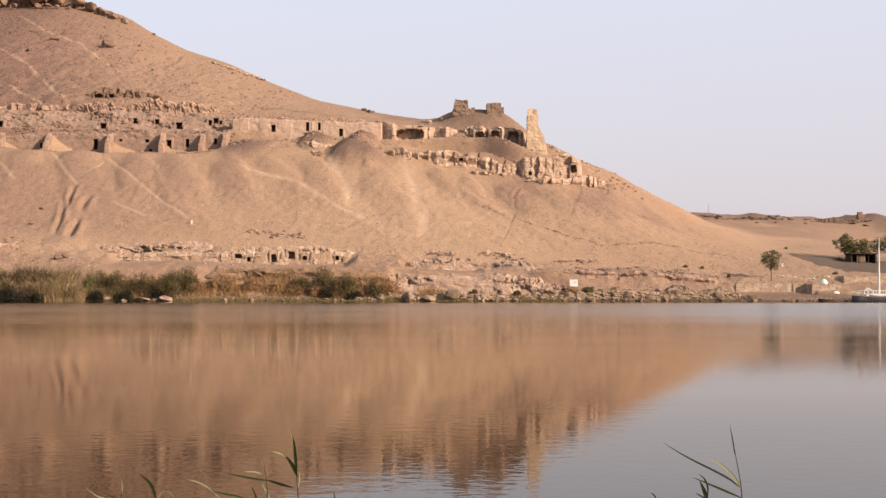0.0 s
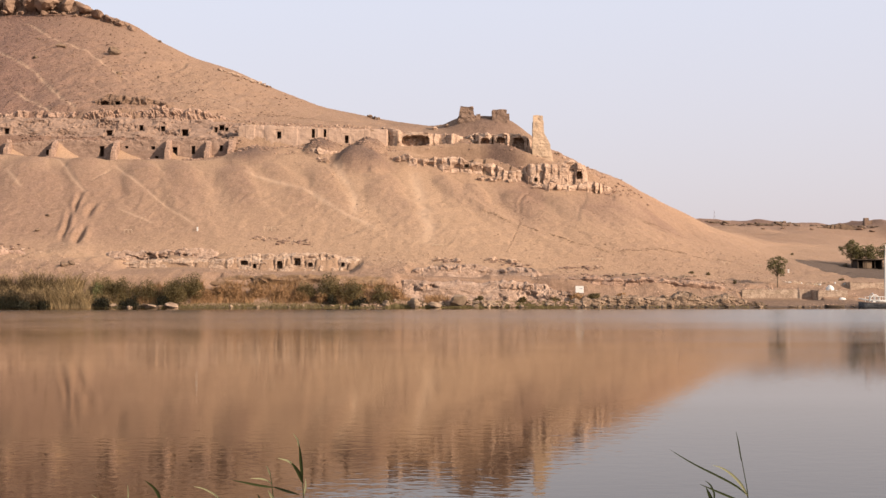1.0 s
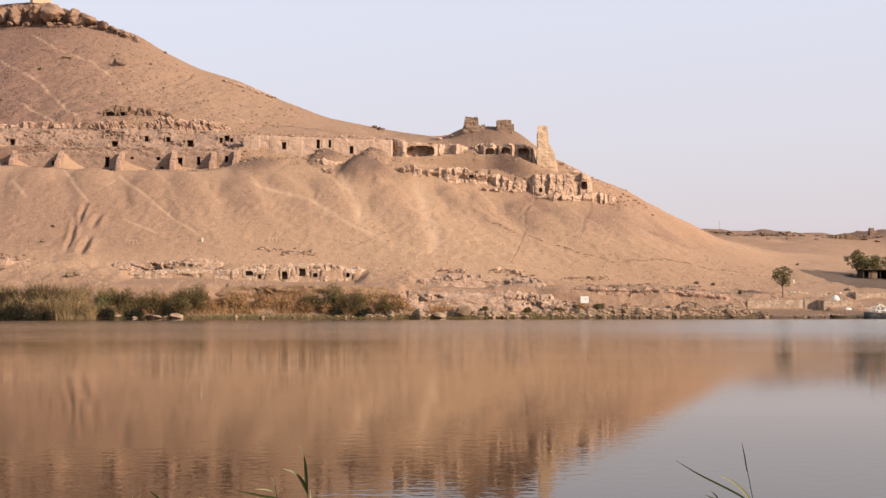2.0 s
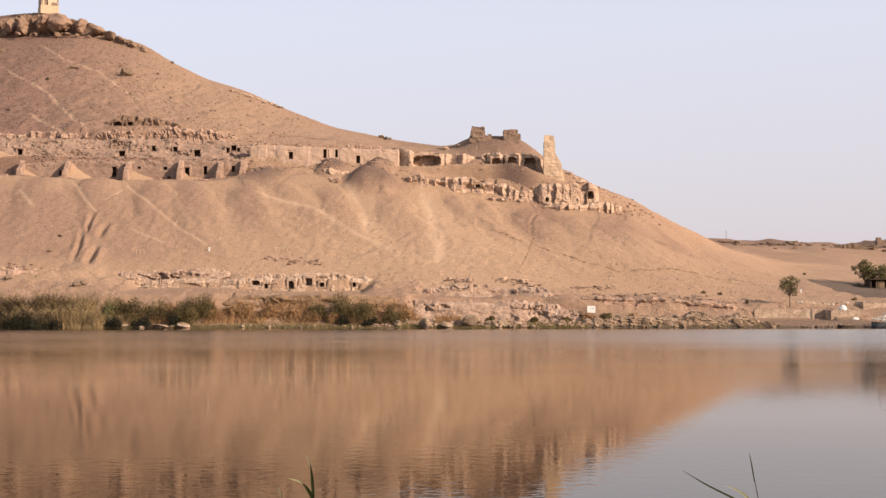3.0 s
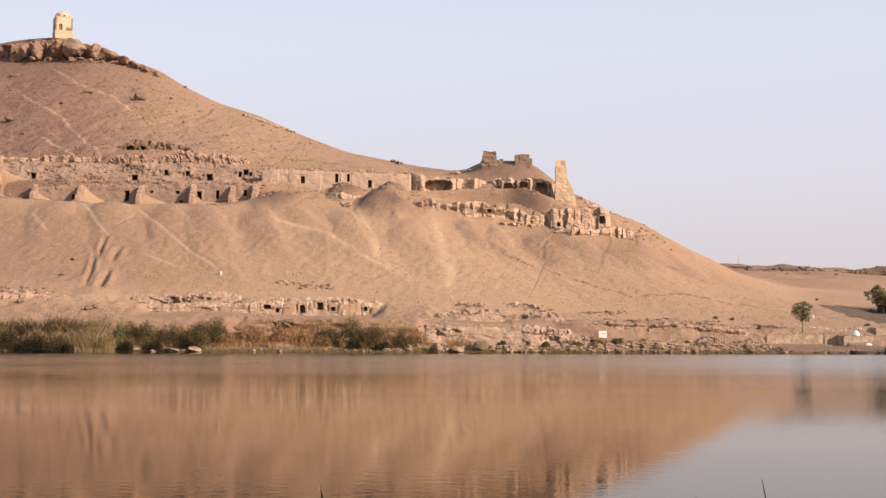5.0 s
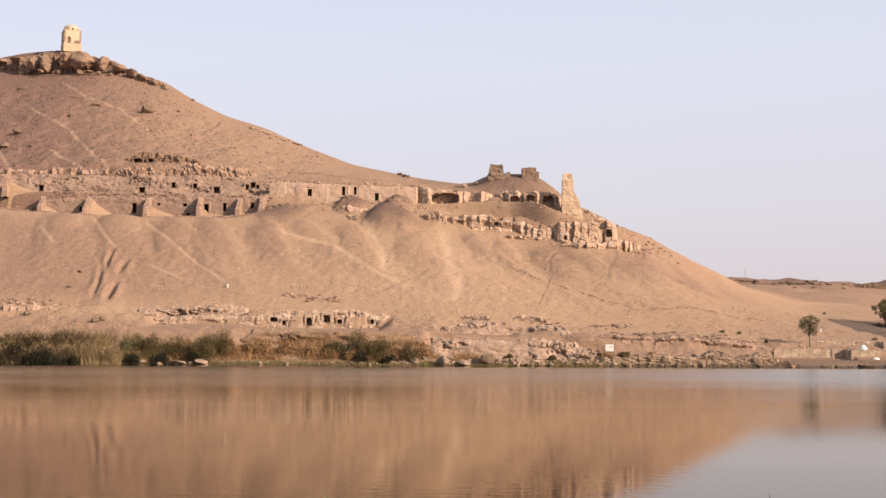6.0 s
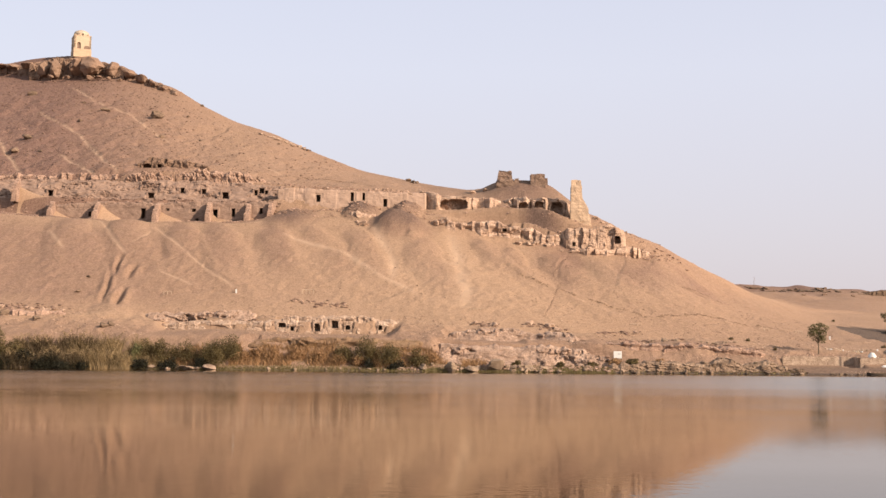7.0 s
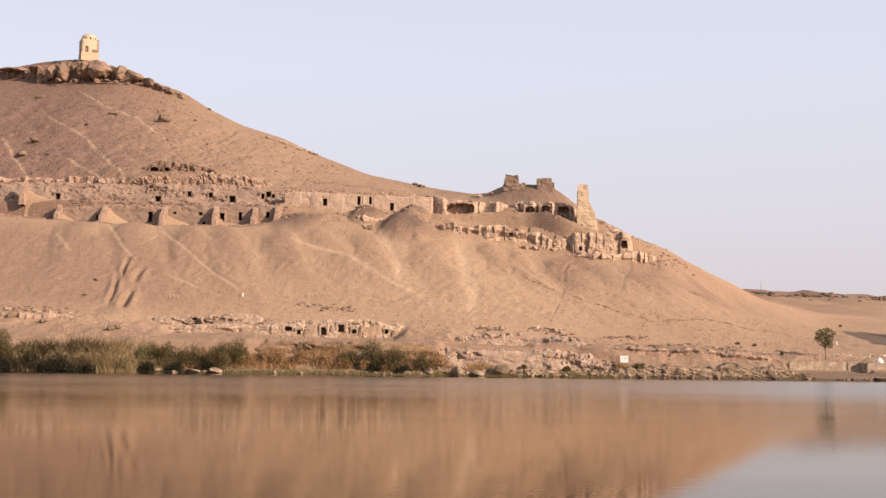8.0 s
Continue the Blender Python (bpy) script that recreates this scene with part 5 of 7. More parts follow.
# ---- boulders of the summit ----
SUMMIT = [
    (-160.75, 447.00, 105.38, 2.3, 2.6, 3.0, 0), (-155.81, 446.50, 105.48, 2.6, 2.8, 3.2, 1), (-143.46, 444.80, 105.32, 5.4, 4.2, 3.4, 2), (-148.01, 446.00, 106.42, 4.0, 3.6, 3.3, 6),
    (-135.01, 444.80, 105.13, 2.7, 2.6, 2.5, 4), (-128.51, 443.20, 102.50, 2.4, 2.2, 1.7, 5), (-123.56, 441.80, 100.35, 2.8, 2.2, 1.5, 6), (-118.70, 440.60, 98.46, 2.3, 2.0, 1.3, 7),
]
SUMMIT += [
    (-114.17, 438.20, 96.33, 2.1, 1.9, 1.2, 0), (-109.79, 436.20, 94.10, 1.6, 1.6, 0.9, 1), (-167.81, 452.50, 107.68, 2.8, 3.0, 1.2, 3), (-174.82, 456.50, 108.60, 3.0, 3.0, 0.9, 4),
    (-180.91, 458.50, 108.63, 3.4, 3.0, 0.8, 5), (-188.10, 460.50, 108.22, 3.2, 3.0, 0.8, 6), (-156.74, 443.60, 101.71, 1.0, 1.0, 0.9, 3), (-142.57, 442.40, 101.27, 1.3, 1.2, 0.8, 4),
    (-138.47, 442.40, 101.28, 1.1, 1.1, 0.7, 5), (-150.69, 443.40, 101.47, 0.9, 0.9, 0.7, 6), (-135.05, 442.00, 100.58, 1.0, 1.0, 0.7, 7), (-131.04, 441.60, 100.09, 1.1, 1.0, 0.7, 0)
]
for x, y, z, sx, sy, sz, k in SUMMIT:
    boulder(x, y, sx * 1.22, sy * 1.15, sz * 1.16, "rounded brown sandstone boulder heaped on the summit", 0.5, k, group="summit boulders", z=z, mat=DARKROCK)

# ---- single rocks lying on the slopes ----
for x, y, s, k in [(-124.3, 403.8, 2.1, 0), (-128.4, 391.6, 1.3, 1), (-106.9, 400.9, 2.9, 2), (-137.7, 362.2, 2.3, 3), (-156.9, 426.2, 2.1, 4), (-138.3, 373.3, 2.0, 5), (-99.1, 380.1, 1.4, 6), (-130.3, 361.8, 0.9, 7),
                   (-88.7, 385.4, 0.8, 0), (-99.0, 431.8, 0.9, 1), (-99.1, 411.9, 0.8, 2), (-134.2, 412.6, 0.9, 3), (-66.6, 399.3, 0.7, 4), (-23.6, 378.9, 1.1, 5), (-20.8, 374.8, 0.9, 6), (-22.2, 375.9, 1.0, 7),
                   (-77.5, 254.9, 1.5, 0), (-76.6, 256.4, 1.0, 2), (-101.0, 262.9, 1.4, 1), (-93.3, 260.1, 1.2, 3), (-89.9, 283.4, 0.7, 4), (-89.9, 276.4, 0.8, 5)]:
    boulder(x, y, s, s * 0.8, s * 0.62, group="slope rocks", which=k, mat=BLACKROCK)


def ledge_rocks(spots, label, group, mat=ROCK):
    for x, y, s in spots:
        boulder(x, y, s * random.uniform(0.9, 1.5), s * random.uniform(0.8, 1.1), s * random.uniform(0.5, 0.75), label, 0.32, group=group, mat=mat)


def rubble(name, spots, label, mat):
    """Broken rock too small to count, joined."""
    V, F, base = [], [], 0
    for x, y, s in spots:
        me = SMALL[random.randrange(len(SMALL))]
        m = pose(x, y, ground(x, y) + 0.2 * s, random.uniform(-12, 12), random.uniform(-12, 12), random.uniform(0, 360)) @ Matrix.Diagonal((s * random.uniform(1.0, 1.7), s * random.uniform(0.8, 1.1), s * random.uniform(0.45, 0.75), 1))
        V += [(m @ v.co)[:] for v in me.vertices]
        F += [[base + k for k in q.vertices] for q in me.polygons]
        base = len(V)
    return tagged(new(name, mesh_from(name, V, F, mat)), label, "rubble", kind="stuff")


def along(x0, y0, x1, y1, n, spread_m, s0, s1):
    out = []
    for _ in range(n):
        u = random.random()
        out.append((x0 + (x1 - x0) * u + random.gauss(0, spread_m), y0 + (y1 - y0) * u + random.gauss(0, spread_m * 0.6), random.uniform(s0, s1)))
    return out


# low broken ledges above the bank
ledge_rocks(along(-105.0, 266.9, -89.4, 266.9, 12, 0.7, 0.4, 1.0), "broken sandstone ledge block half buried in sand", "lower ledge blocks")
ledge_rocks(along(-42.1, 275.3, -30.1, 273.0, 8, 0.4, 0.3, 0.8), "thin sandstone slab breaking through the sand", "lower ledge blocks")
ledge_rocks(along(-2.5, 263.8, 2.2, 262.9, 6, 0.7, 0.3, 0.9), "sandstone block half buried in sand", "lower ledge blocks")
ledge_rocks(along(6.9, 265.3, 16.1, 262.5, 9, 1.0, 0.3, 1.0), "sandstone block half buried in sand", "lower ledge blocks")
ledge_rocks(along(23.0, 262.0, 31.4, 264.7, 7, 0.5, 0.3, 0.8), "flat sandstone slab half buried in sand", "lower ledge blocks")
ledge_rocks(along(29.1, 254.8, 56.5, 258.0, 14, 0.5, 0.3, 0.7), "dark flat slab of the bank ledge", "bank ledge slabs", GRANITE)
# rubble below the bulging cliff
ledge_rocks(along(19.1, 311.6, 39.0, 316.6, 18, 1.3, 0.4, 1.4), "fallen sandstone block below the cliff", "cliff rubble")
ledge_rocks(along(8.0, 313.8, 17.8, 313.1, 8, 1.0, 0.4, 1.2), "fallen sandstone block below the cliff", "cliff rubble")
ledge_rocks(along(-29.9, 313.1, -32.0, 312.6, 4, 0.8, 0.4, 1.0), "fallen sandstone block below the cliff", "cliff rubble")
ledge_rocks(along(27.3, 326.7, 31.5, 326.1, 4, 0.5, 0.4, 0.8), "fallen sandstone block below the cliff", "cliff rubble")
ledge_rocks(along(1.0, 341.4, -5.0, 337.1, 4, 0.8, 0.4, 1.0), "fallen sandstone block below the cliff", "cliff rubble")
rubble("skyline_outcrop", along(-76.0, 411.0, -58.0, 403.0, 70, 1.3, 0.25, 1.0), "pale broken sandstone on the skyline of the slope", PALEROCK)
rubble("lintel_rubble", along(-44.9, 333.9, -41.1, 334.4, 12, 0.5, 0.2, 0.6) + along(-32.9, 334.9, -21.4, 343.9, 20, 0.6, 0.2, 0.7), "pale sandstone rubble along the top of the cut face", ROCK)
# broken rock on the bare flank and along the far ridge
rubble("flank_rubble", along(38.5, 314.5, 49.0, 326.0, 60, 1.6, 0.15, 0.6) + along(38.0, 327.0, 46.0, 331.0, 16, 1.0, 0.15, 0.5), "brown sandstone rubble on the bare flank", BROWNROCK)
rubble("ridge_rubble", along(146.0, 716.0, 182.0, 694.0, 60, 5.0, 0.5, 1.8) + along(182.0, 694.0, 226.0, 672.0, 60, 4.0, 0.5, 1.7), "dark broken rock along the far ridge", BLACKROCK)
# rocks on the water's edge
for px0, px1, n, s0, s1, back in ((-16, 20, 34, 0.3, 0.95, 2.6), (20, 40, 10, 0.3, 0.8, 1.2), (30, 59, 14, 0.3, 0.7, 1.2), (57, 84, 26, 0.15, 0.45, 0.7), (-62, -18, 14, 0.3, 0.6, 1.4), (-100, -50, 6, 0.4, 0.8, 1.2)):
    for _ in range(n):
        x = random.uniform(px0, px1)
        d = abs(random.gauss(0, 0.5)) * back
        boulder(x, float(shore_y(x)) + d - 0.2, *(random.uniform(s0, s1) * np.array([random.uniform(0.9, 1.5), 0.9, random.uniform(0.5, 0.85)])), "grey-brown rock at the water's edge", 0.3, group="shore rocks", mat=BLACKROCK if x > 22 and random.random() < 0.6 else GRANITE)
for x, y, z, sx, sz in [(-56.9, 240.60, 0.25, 1.9, 0.62), (-54.9, 240.40, 0.15, 1.1, 0.45), (-52.57, 240.30, 0.36, 1.6, 0.8), (-60.47, 240.30, -0.03, 1.3, 0.5), (-6.71, 240.30, 0.77, 1.7, 1.2), (1.49, 240.50, 1.18, 2.3, 1.5), (-11.86, 241.00, 0.50, 1.4, 0.9), (-2.23, 240.00, 0.51, 1.6, 0.6)]:
    boulder(x, y, sx, sx * 0.8, sz, "large pale grey rock in the shallows", 0.45, group="shore rocks", z=z, mat=PALEROCK if x < -30 else GRANITE)

for x, y, z, sx, sz in [(44.44, 242.30, 1.00, 1.7, 1.2), (46.52, 242.60, 1.41, 1.3, 1.4), (52.40, 242.20, 1.00, 1.6, 0.9), (55.03, 242.40, 0.80, 1.3, 0.7), (39.43, 242.00, 0.80, 1.4, 0.8), (35.12, 242.00, 0.80, 1.3, 0.8), (41.76, 241.80, 0.80, 1.2, 0.7)]:
    boulder(x, y, sx, sx * 0.75, sz, "dark brown jagged rock of the broken bank", 0.45, group="bank rocks", z=z, mat=BLACKROCK)


# ---- loose stones, far too many to count ----
def stones(name, label, n, x0, x1, y0, y1, va, vb, s0, s1, mat, seed, patch=0.0, by_soil=False):
    rng = np.random.default_rng(seed)
    V, F, base = [], [], 0
    src = [(np.array([v.co[:] for v in me.vertices]), np.array([p.vertices[:] for p in me.polygons])) for me in SMALL]
    made = 0
    for _ in range(n * 12):
        if made >= n:
            break
        x, y = rng.uniform(x0, x1), rng.uniform(y0, y1)
        v = VS[min(np.searchsorted(XS, x), len(XS) - 1), min(np.searchsorted(YS, y), len(YS) - 1)]
        if by_soil and rng.random() > GRAVEL[min(np.searchsorted(XS, x), len(XS) - 1), min(np.searchsorted(YS, y), len(YS) - 1)]:
            continue
        if not va < v < vb or (patch and float(vnoise(x / 9, y / 9, seed)) < patch):
            continue
        s = s0 + (s1 - s0) * rng.random() ** 3
        vs, fs = src[rng.integers(len(src))]
        a = rng.uniform(0, 6.28)
        c, d = math.cos(a), math.sin(a)
        w = vs @ np.array([[c, d, 0], [-d, c, 0], [0, 0, 1]]) * s * np.array([1.2, 0.9, 0.75])
        V.append(w + np.array([x, y, ground(x, y) + 0.25 * s]))
        F.append(fs + base)
        base += len(vs)
        made += 1
    me = mesh_from(name, np.concatenate(V).tolist(), np.concatenate(F).tolist(), mat)
    return tagged(new(name, me), label, "stones", kind="stuff")


stones("slope_stones", "brown stones strewn over the upper slope", 7500, -180, -45, 338, 462, 5.0, 6.95, 0.06, 0.42, PEBBLE, 501, 0.0, True)
stones("terrace_rubble", "sandstone rubble on the tomb terraces", 5200, -140, 40, 316, 342, 3.3, 5.3, 0.08, 0.5, BROWNROCK, 502, 0.3)
stones("bank_stones", "loose stones on the river bank", 3200, -130, 110, 240, 268, 0.35, 2.2, 0.05, 0.3, ROCK, 503, 0.55)
stones("bank_rubble", "brown broken rock rubble on the bank", 1300, -17, 24, 240.5, 248, 0.05, 0.9, 0.10, 0.6, BROWNROCK, 506, 0.3)
stones("bank_rubble", "brown broken rock rubble on the bank", 450, 22, 60, 240.5, 244, 0.05, 0.5, 0.12, 0.5, BLACKROCK, 507, 0.4)
stones("scree_stones", "scattered small stones on the sandy scree", 2600, -140, 70, 262, 316, 2.0, 3.2, 0.05, 0.2, PEBBLE, 504, 0.45)
stones("flank_stones", "stone drifts on the sandy flank", 500, 10, 80, 255, 330, 1.5, 6.0, 0.06, 0.25, PEBBLE, 505, 0.62)


def stone_line(name, label, lines, per_m, s0, s1, wide, seed, mat=None, gaps=0.0):
    rng = np.random.default_rng(seed)
    V, F, base = [], [], 0
    src = [(np.array([v.co[:] for v in me.vertices]), np.array([p.vertices[:] for p in me.polygons])) for me in SMALL]
    for x0, y0, x1, y1 in lines:
        for _ in range(int(per_m * math.hypot(x1 - x0, y1 - y0))):
            u = rng.random()
            x, y = x0 + (x1 - x0) * u + rng.normal() * wide, y0 + (y1 - y0) * u + rng.normal() * wide + wide * math.sin(u * 23)
            if gaps and float(vnoise(x / 3.0, y / 3.0, seed)) < gaps:
                continue
            s = rng.uniform(s0, s1)
            vs, fs = src[rng.integers(len(src))]
            V.append(vs * s * np.array([1.3, 0.9, 0.7]) + np.array([x, y, ground(x, y) + 0.2 * s]))
            F.append(fs + base)
            base += len(vs)
    me = mesh_from(name, np.concatenate(V).tolist(), np.concatenate(F).tolist(), mat or PEBBLE)
    return tagged(new(name, me), label, "stones", kind="stuff")


stone_line("ledge_rubble", "broken slabs along the low ledges", [(-105.4, 267.9, -89.3, 267.4), (-69.1, 262.6, -56.7, 268.4), (-56.6, 267.8, -47.9, 263.6), (-42.0, 275.0, -30.0, 272.8), (6.9, 264.8, 16.1, 262.0), (-2.5, 263.8, 2.2, 262.3), (23.0, 262.0, 31.4, 264.4)], 5.0, 0.12, 0.5, 0.6, 513)
stone_line("ledge_rubble", "dark broken slabs of the bank ledge", [(27.2, 257.7, 41.9, 257.8), (41.0, 252.7, 56.1, 256.2), (-10.0, 246.0, 3.1, 245.9)], 6.0, 0.12, 0.45, 0.35, 514)
stone_line("ledge_rubble", "brown rubble heaped along the tops of the tomb fronts", [(-116, 323.5, -54, 323.5), (-116, 324.4, -54, 324.4), (-112, 325.6, -58, 325.6), (-130, 331.0, -54, 331.0)], 6.0, 0.12, 0.55, 0.55, 516)
stone_line("outcrop_line", "thin dark stone track over the scree", [(-85.7, 296.7, -81.5, 307.5)], 10.0, 0.04, 0.09, 0.12, 517)
stone_line("outcrop_line", "low broken stone edge crossing the upper slope", [(-61.0, 346.5, -49.6, 351.1), (-49.7, 351.7, -33.6, 349.7), (-75.1, 350.3, -63.3, 347.0)], 7.0, 0.06, 0.2, 0.3, 515, TRACKSTONE, 0.4)
stone_line("outcrop_line", "thin dark outcrop line running down the slope", [(7.8, 292.7, 34.7, 274.2), (46.9, 302.9, 56.6, 306.8), (34.9, 273.7, 65.0, 290.6)], 9.0, 0.05, 0.2, 0.3, 511, TRACKSTONE, 0.3)
stone_line("outcrop_line", "thin dark stone track up the slope", [(20.1, 310.5, 15.5, 296.0), (17.2, 292.8, 12.4, 268.7)], 13.0, 0.04, 0.10, 0.12, 512)


# ---- plants of the far bank ----
def blades_mesh(name, spots, mat, seed):
    """Tapered bending blades; spots hold x, y, z, height, width, lean."""
    rng = np.random.default_rng(seed)
    S = np.array(spots)
    n = len(S)
    a = rng.uniform(0, 2 * np.pi, n)
    fa = rng.uniform(-0.7, 0.7, n)
    V = np.zeros((n, 7, 3))
    for k, u in enumerate((0.0, 0.4, 0.75, 1.0)):
        c = S[:, :3] + np.stack([np.cos(a) * S[:, 5] * u ** 2 * S[:, 3], np.sin(a) * S[:, 5] * u ** 2 * S[:, 3], S[:, 3] * u * (1 - 0.15 * S[:, 5] * u)], -1)
        w = (S[:, 4] * (1 - 0.75 * u) / 2)[:, None] * np.stack([np.cos(fa), np.sin(fa), 0 * fa], -1)
        if k < 3:
            V[:, 2 * k], V[:, 2 * k + 1] = c - w, c + w
        else:
            V[:, 6] = c
    F = []
    for i in range(n):
        b = 7 * i
        F += [(b, b + 1, b + 3, b + 2), (b + 2, b + 3, b + 5, b + 4), (b + 4, b + 5, b + 6)]
    return mesh_from(name, V.reshape(-1, 3).tolist(), F, mat)


def leaves_mesh(name, blobs, n, size, mat, seed):
    """Small leaf sprays gathered in uneven clumps; blobs hold centre and radii."""
    rng = np.random.default_rng(seed)
    B = np.array(blobs)
    vol = B[:, 3] * B[:, 4] * B[:, 5]
    pick = rng.choice(len(B), n, p=vol / vol.sum())
    d = rng.normal(size=(n, 3))
    d /= np.linalg.norm(d, axis=1)[:, None]
    r = rng.uniform(0.25, 1.08, n) ** 0.55
    C = B[pick, :3] + d * B[pick, 3:6] * r[:, None] * (0.8 + 0.35 * rng.random(n))[:, None]
    u = rng.normal(size=(n, 3))
    u /= np.linalg.norm(u, axis=1)[:, None]
    w = np.cross(u, rng.normal(size=(n, 3)))
    w /= np.linalg.norm(w, axis=1)[:, None]
    s = size * rng.uniform(0.5, 1.3, n)[:, None]
    V = np.stack([C - u * s, C + w * s * 0.4, C + u * s, C - w * s * 0.4], 1)
    F = np.arange(4 * n).reshape(n, 4).tolist()
    return mesh_from(name, V.reshape(-1, 3).tolist(), F, mat)


def shrub(x, y, w, h, mat, label, seed, depth=None, name="shrub", leaf=0.2, n=1500, group="bank shrubs"):
    """A bush of forked stems with clumps of leaf round their ends."""
    rng = np.random.default_rng(seed)
    t = thing(name, (x, y, ground(x, y) - 0.1), label, "shrub", group)
    depth = depth or w * 0.7
    blobs = []
    for k in range(9):
        a = rng.uniform(0, 2 * math.pi)
        q = rng.uniform(0.1, 0.85)
        end = Vector((math.cos(a) * w / 2 * q, math.sin(a) * depth / 2 * q, h * rng.uniform(0.35, 0.8) * (1.1 - 0.45 * q)))
        part("stem", tube_bm([(0, 0, -0.2), end * 0.5 + Vector((0, 0, 0.15 * h)), end], [0.07, 0.05, 0.02], 5), BARK, t)
        rr = w * rng.uniform(0.15, 0.26)
        blobs.append((*end, rr, rr, h * rng.uniform(0.14, 0.26)))
        blobs.append((end.x * 1.15, end.y * 1.15, end.z * 0.45, rr * 1.1, rr, h * 0.28))
    part("foliage", leaves_mesh("foliage", blobs, n, leaf, mat, seed + 1), mat, t)
    return t


random.seed(7)
DARKG, OLIVE = "dark green bank shrub with shaded gaps over the water", "olive green tamarisk shrub on the river bank"
SHRUBS = [
    (-95.0, 242.2, 7.0, 7.6, LEAF, OLIVE), (-91.0, 242.0, 5.4, 6.8, LEAF, OLIVE), (-103.5, 244.5, 7.0, 7.4, DARKSHADELEAF, DARKG), (-110.5, 244.5, 7.5, 6.0, LEAF, DARKG), (-118.5, 245.0, 7.5, 6.0, LEAF, OLIVE),
    (-82.8, 240.4, 5.6, 3.6, DARKSHADELEAF, DARKG), (-78.0, 240.4, 3.6, 2.2, LEAF, DARKG), (-87.5, 240.6, 5.0, 4.4, DARKSHADELEAF, DARKG),
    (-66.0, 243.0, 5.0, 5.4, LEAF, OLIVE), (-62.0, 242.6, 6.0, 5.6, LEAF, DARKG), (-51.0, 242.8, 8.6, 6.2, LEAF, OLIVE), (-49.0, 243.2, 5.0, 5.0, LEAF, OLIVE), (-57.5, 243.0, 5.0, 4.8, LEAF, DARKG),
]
# the low near-black ones are added to paint shaded gaps along the water
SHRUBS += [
    (-84.0, 239.6, 5.0, 3.0, DARKSHADELEAF, DARKG), (-80.0, 239.5, 5.0, 2.6, DARKSHADELEAF, DARKG), (-76.6, 239.6, 3.6, 2.0, DARKSHADELEAF, DARKG), (-97.0, 241.0, 6.0, 5.0, DARKSHADELEAF, DARKG), (-92.5, 240.2, 5.0, 3.4, DARKSHADELEAF, DARKG), (-85.2, 239.9, 4.4, 2.6, DARKSHADELEAF, DARKG), (-80.6, 239.8, 4.0, 2.2, DARKSHADELEAF, DARKG), (-65.5, 240.8, 4.4, 2.4, DARKSHADELEAF, DARKG), (-60.2, 240.9, 4.8, 2.6, DARKSHADELEAF, DARKG), (-54.6, 241.0, 4.2, 2.8, DARKSHADELEAF, DARKG), (-69.0, 241.0, 3.4, 2.0, DARKSHADELEAF, DARKG), (-16.5, 241.4, 3.6, 2.0, DARKSHADELEAF, DARKG), (-22.5, 242.0, 3.0, 2.6, DARKSHADELEAF, DARKG),
    (-67.0, 242.2, 2.8, 5.4, GREENREED, "tall pale green reed clump on the bank"),
]
SHRUBS += [
    (-22.5, 243.4, 5.4, 5.6, LEAF, DARKG), (-18.0, 242.8, 6.6, 5.0, LEAF, OLIVE), (-13.2, 242.6, 4.6, 3.6, LEAF, OLIVE), (-27.5, 243.2, 4.4, 3.8, LEAF, OLIVE),
    (-44.0, 243.4, 3.4, 2.6, DRY, "rust-brown dry bank shrub"), (-40.5, 243.2, 3.8, 2.8, DRY, "rust-brown dry bank shrub"), (-36.5, 243.4, 3.6, 2.4, DRY, "rust-brown dry bank shrub"),
    (-32.5, 243.0, 3.4, 2.4, DRY, "rust-brown dry bank shrub"), (-28.0, 242.8, 3.6, 2.6, DRY, "rust-brown dry bank shrub"), (-24.8, 242.6, 3.4, 2.4, DRY, "rust-brown dry bank shrub"),
    (-10.5, 243.4, 3.0, 2.0, DRY, "rust-brown dry bank shrub"), (-47.0, 243.2, 2.8, 2.2, DRY, "rust-brown dry bank shrub"),
    (24.5, 244.0, 3.0, 1.5, DRY, "low rust-brown dry shrub"), (28.5, 243.6, 3.2, 1.4, LEAF, OLIVE), (20.0, 243.6, 2.4, 1.2, LEAF, OLIVE), (33.0, 243.8, 2.4, 1.2, DRY, "low rust-brown dry shrub"),
    (14.5, 243.2, 2.0, 1.2, LEAF, OLIVE), (6.0, 243.2, 2.2, 1.3, LEAF, OLIVE), (52.0, 243.2, 2.4, 1.1, LEAF, OLIVE), (44.0, 242.8, 2.0, 0.9, LEAF, OLIVE)
]
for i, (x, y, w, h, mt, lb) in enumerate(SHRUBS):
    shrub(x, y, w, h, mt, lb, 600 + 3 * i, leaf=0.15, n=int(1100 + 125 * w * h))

# reed bed, tan where it stands clear and brown and tangled to one side, with loose plumes among the blades
rng = np.random.default_rng(21)
tan, brown, plumes = [], [], []
while len(tan) + len(brown) < 11000:
    x, d = rng.uniform(-92.0, -63), rng.uniform(-0.7, 6.0)
    y = float(shore_y(x)) + d
    k = float(vnoise(x / 3.5, y / 3, 22))
    if k < 0.25:
        continue
    z, h = ground(x, y) - 0.1, (3.0 + 1.4 * k) * rng.uniform(0.45, 1.0) * (1 if x < -68 else 0.75)
    (brown if x + 9 * fbm(x / 2.6, y / 3, 2, 29) < -74.5 else tan).append((x, y, z, h, rng.uniform(0.06, 0.14), rng.uniform(0.1, 1.0)))
    if rng.random() < 0.07:
        plumes.append((x, y, z + h * 0.95, 0.28, 0.28, 0.36))
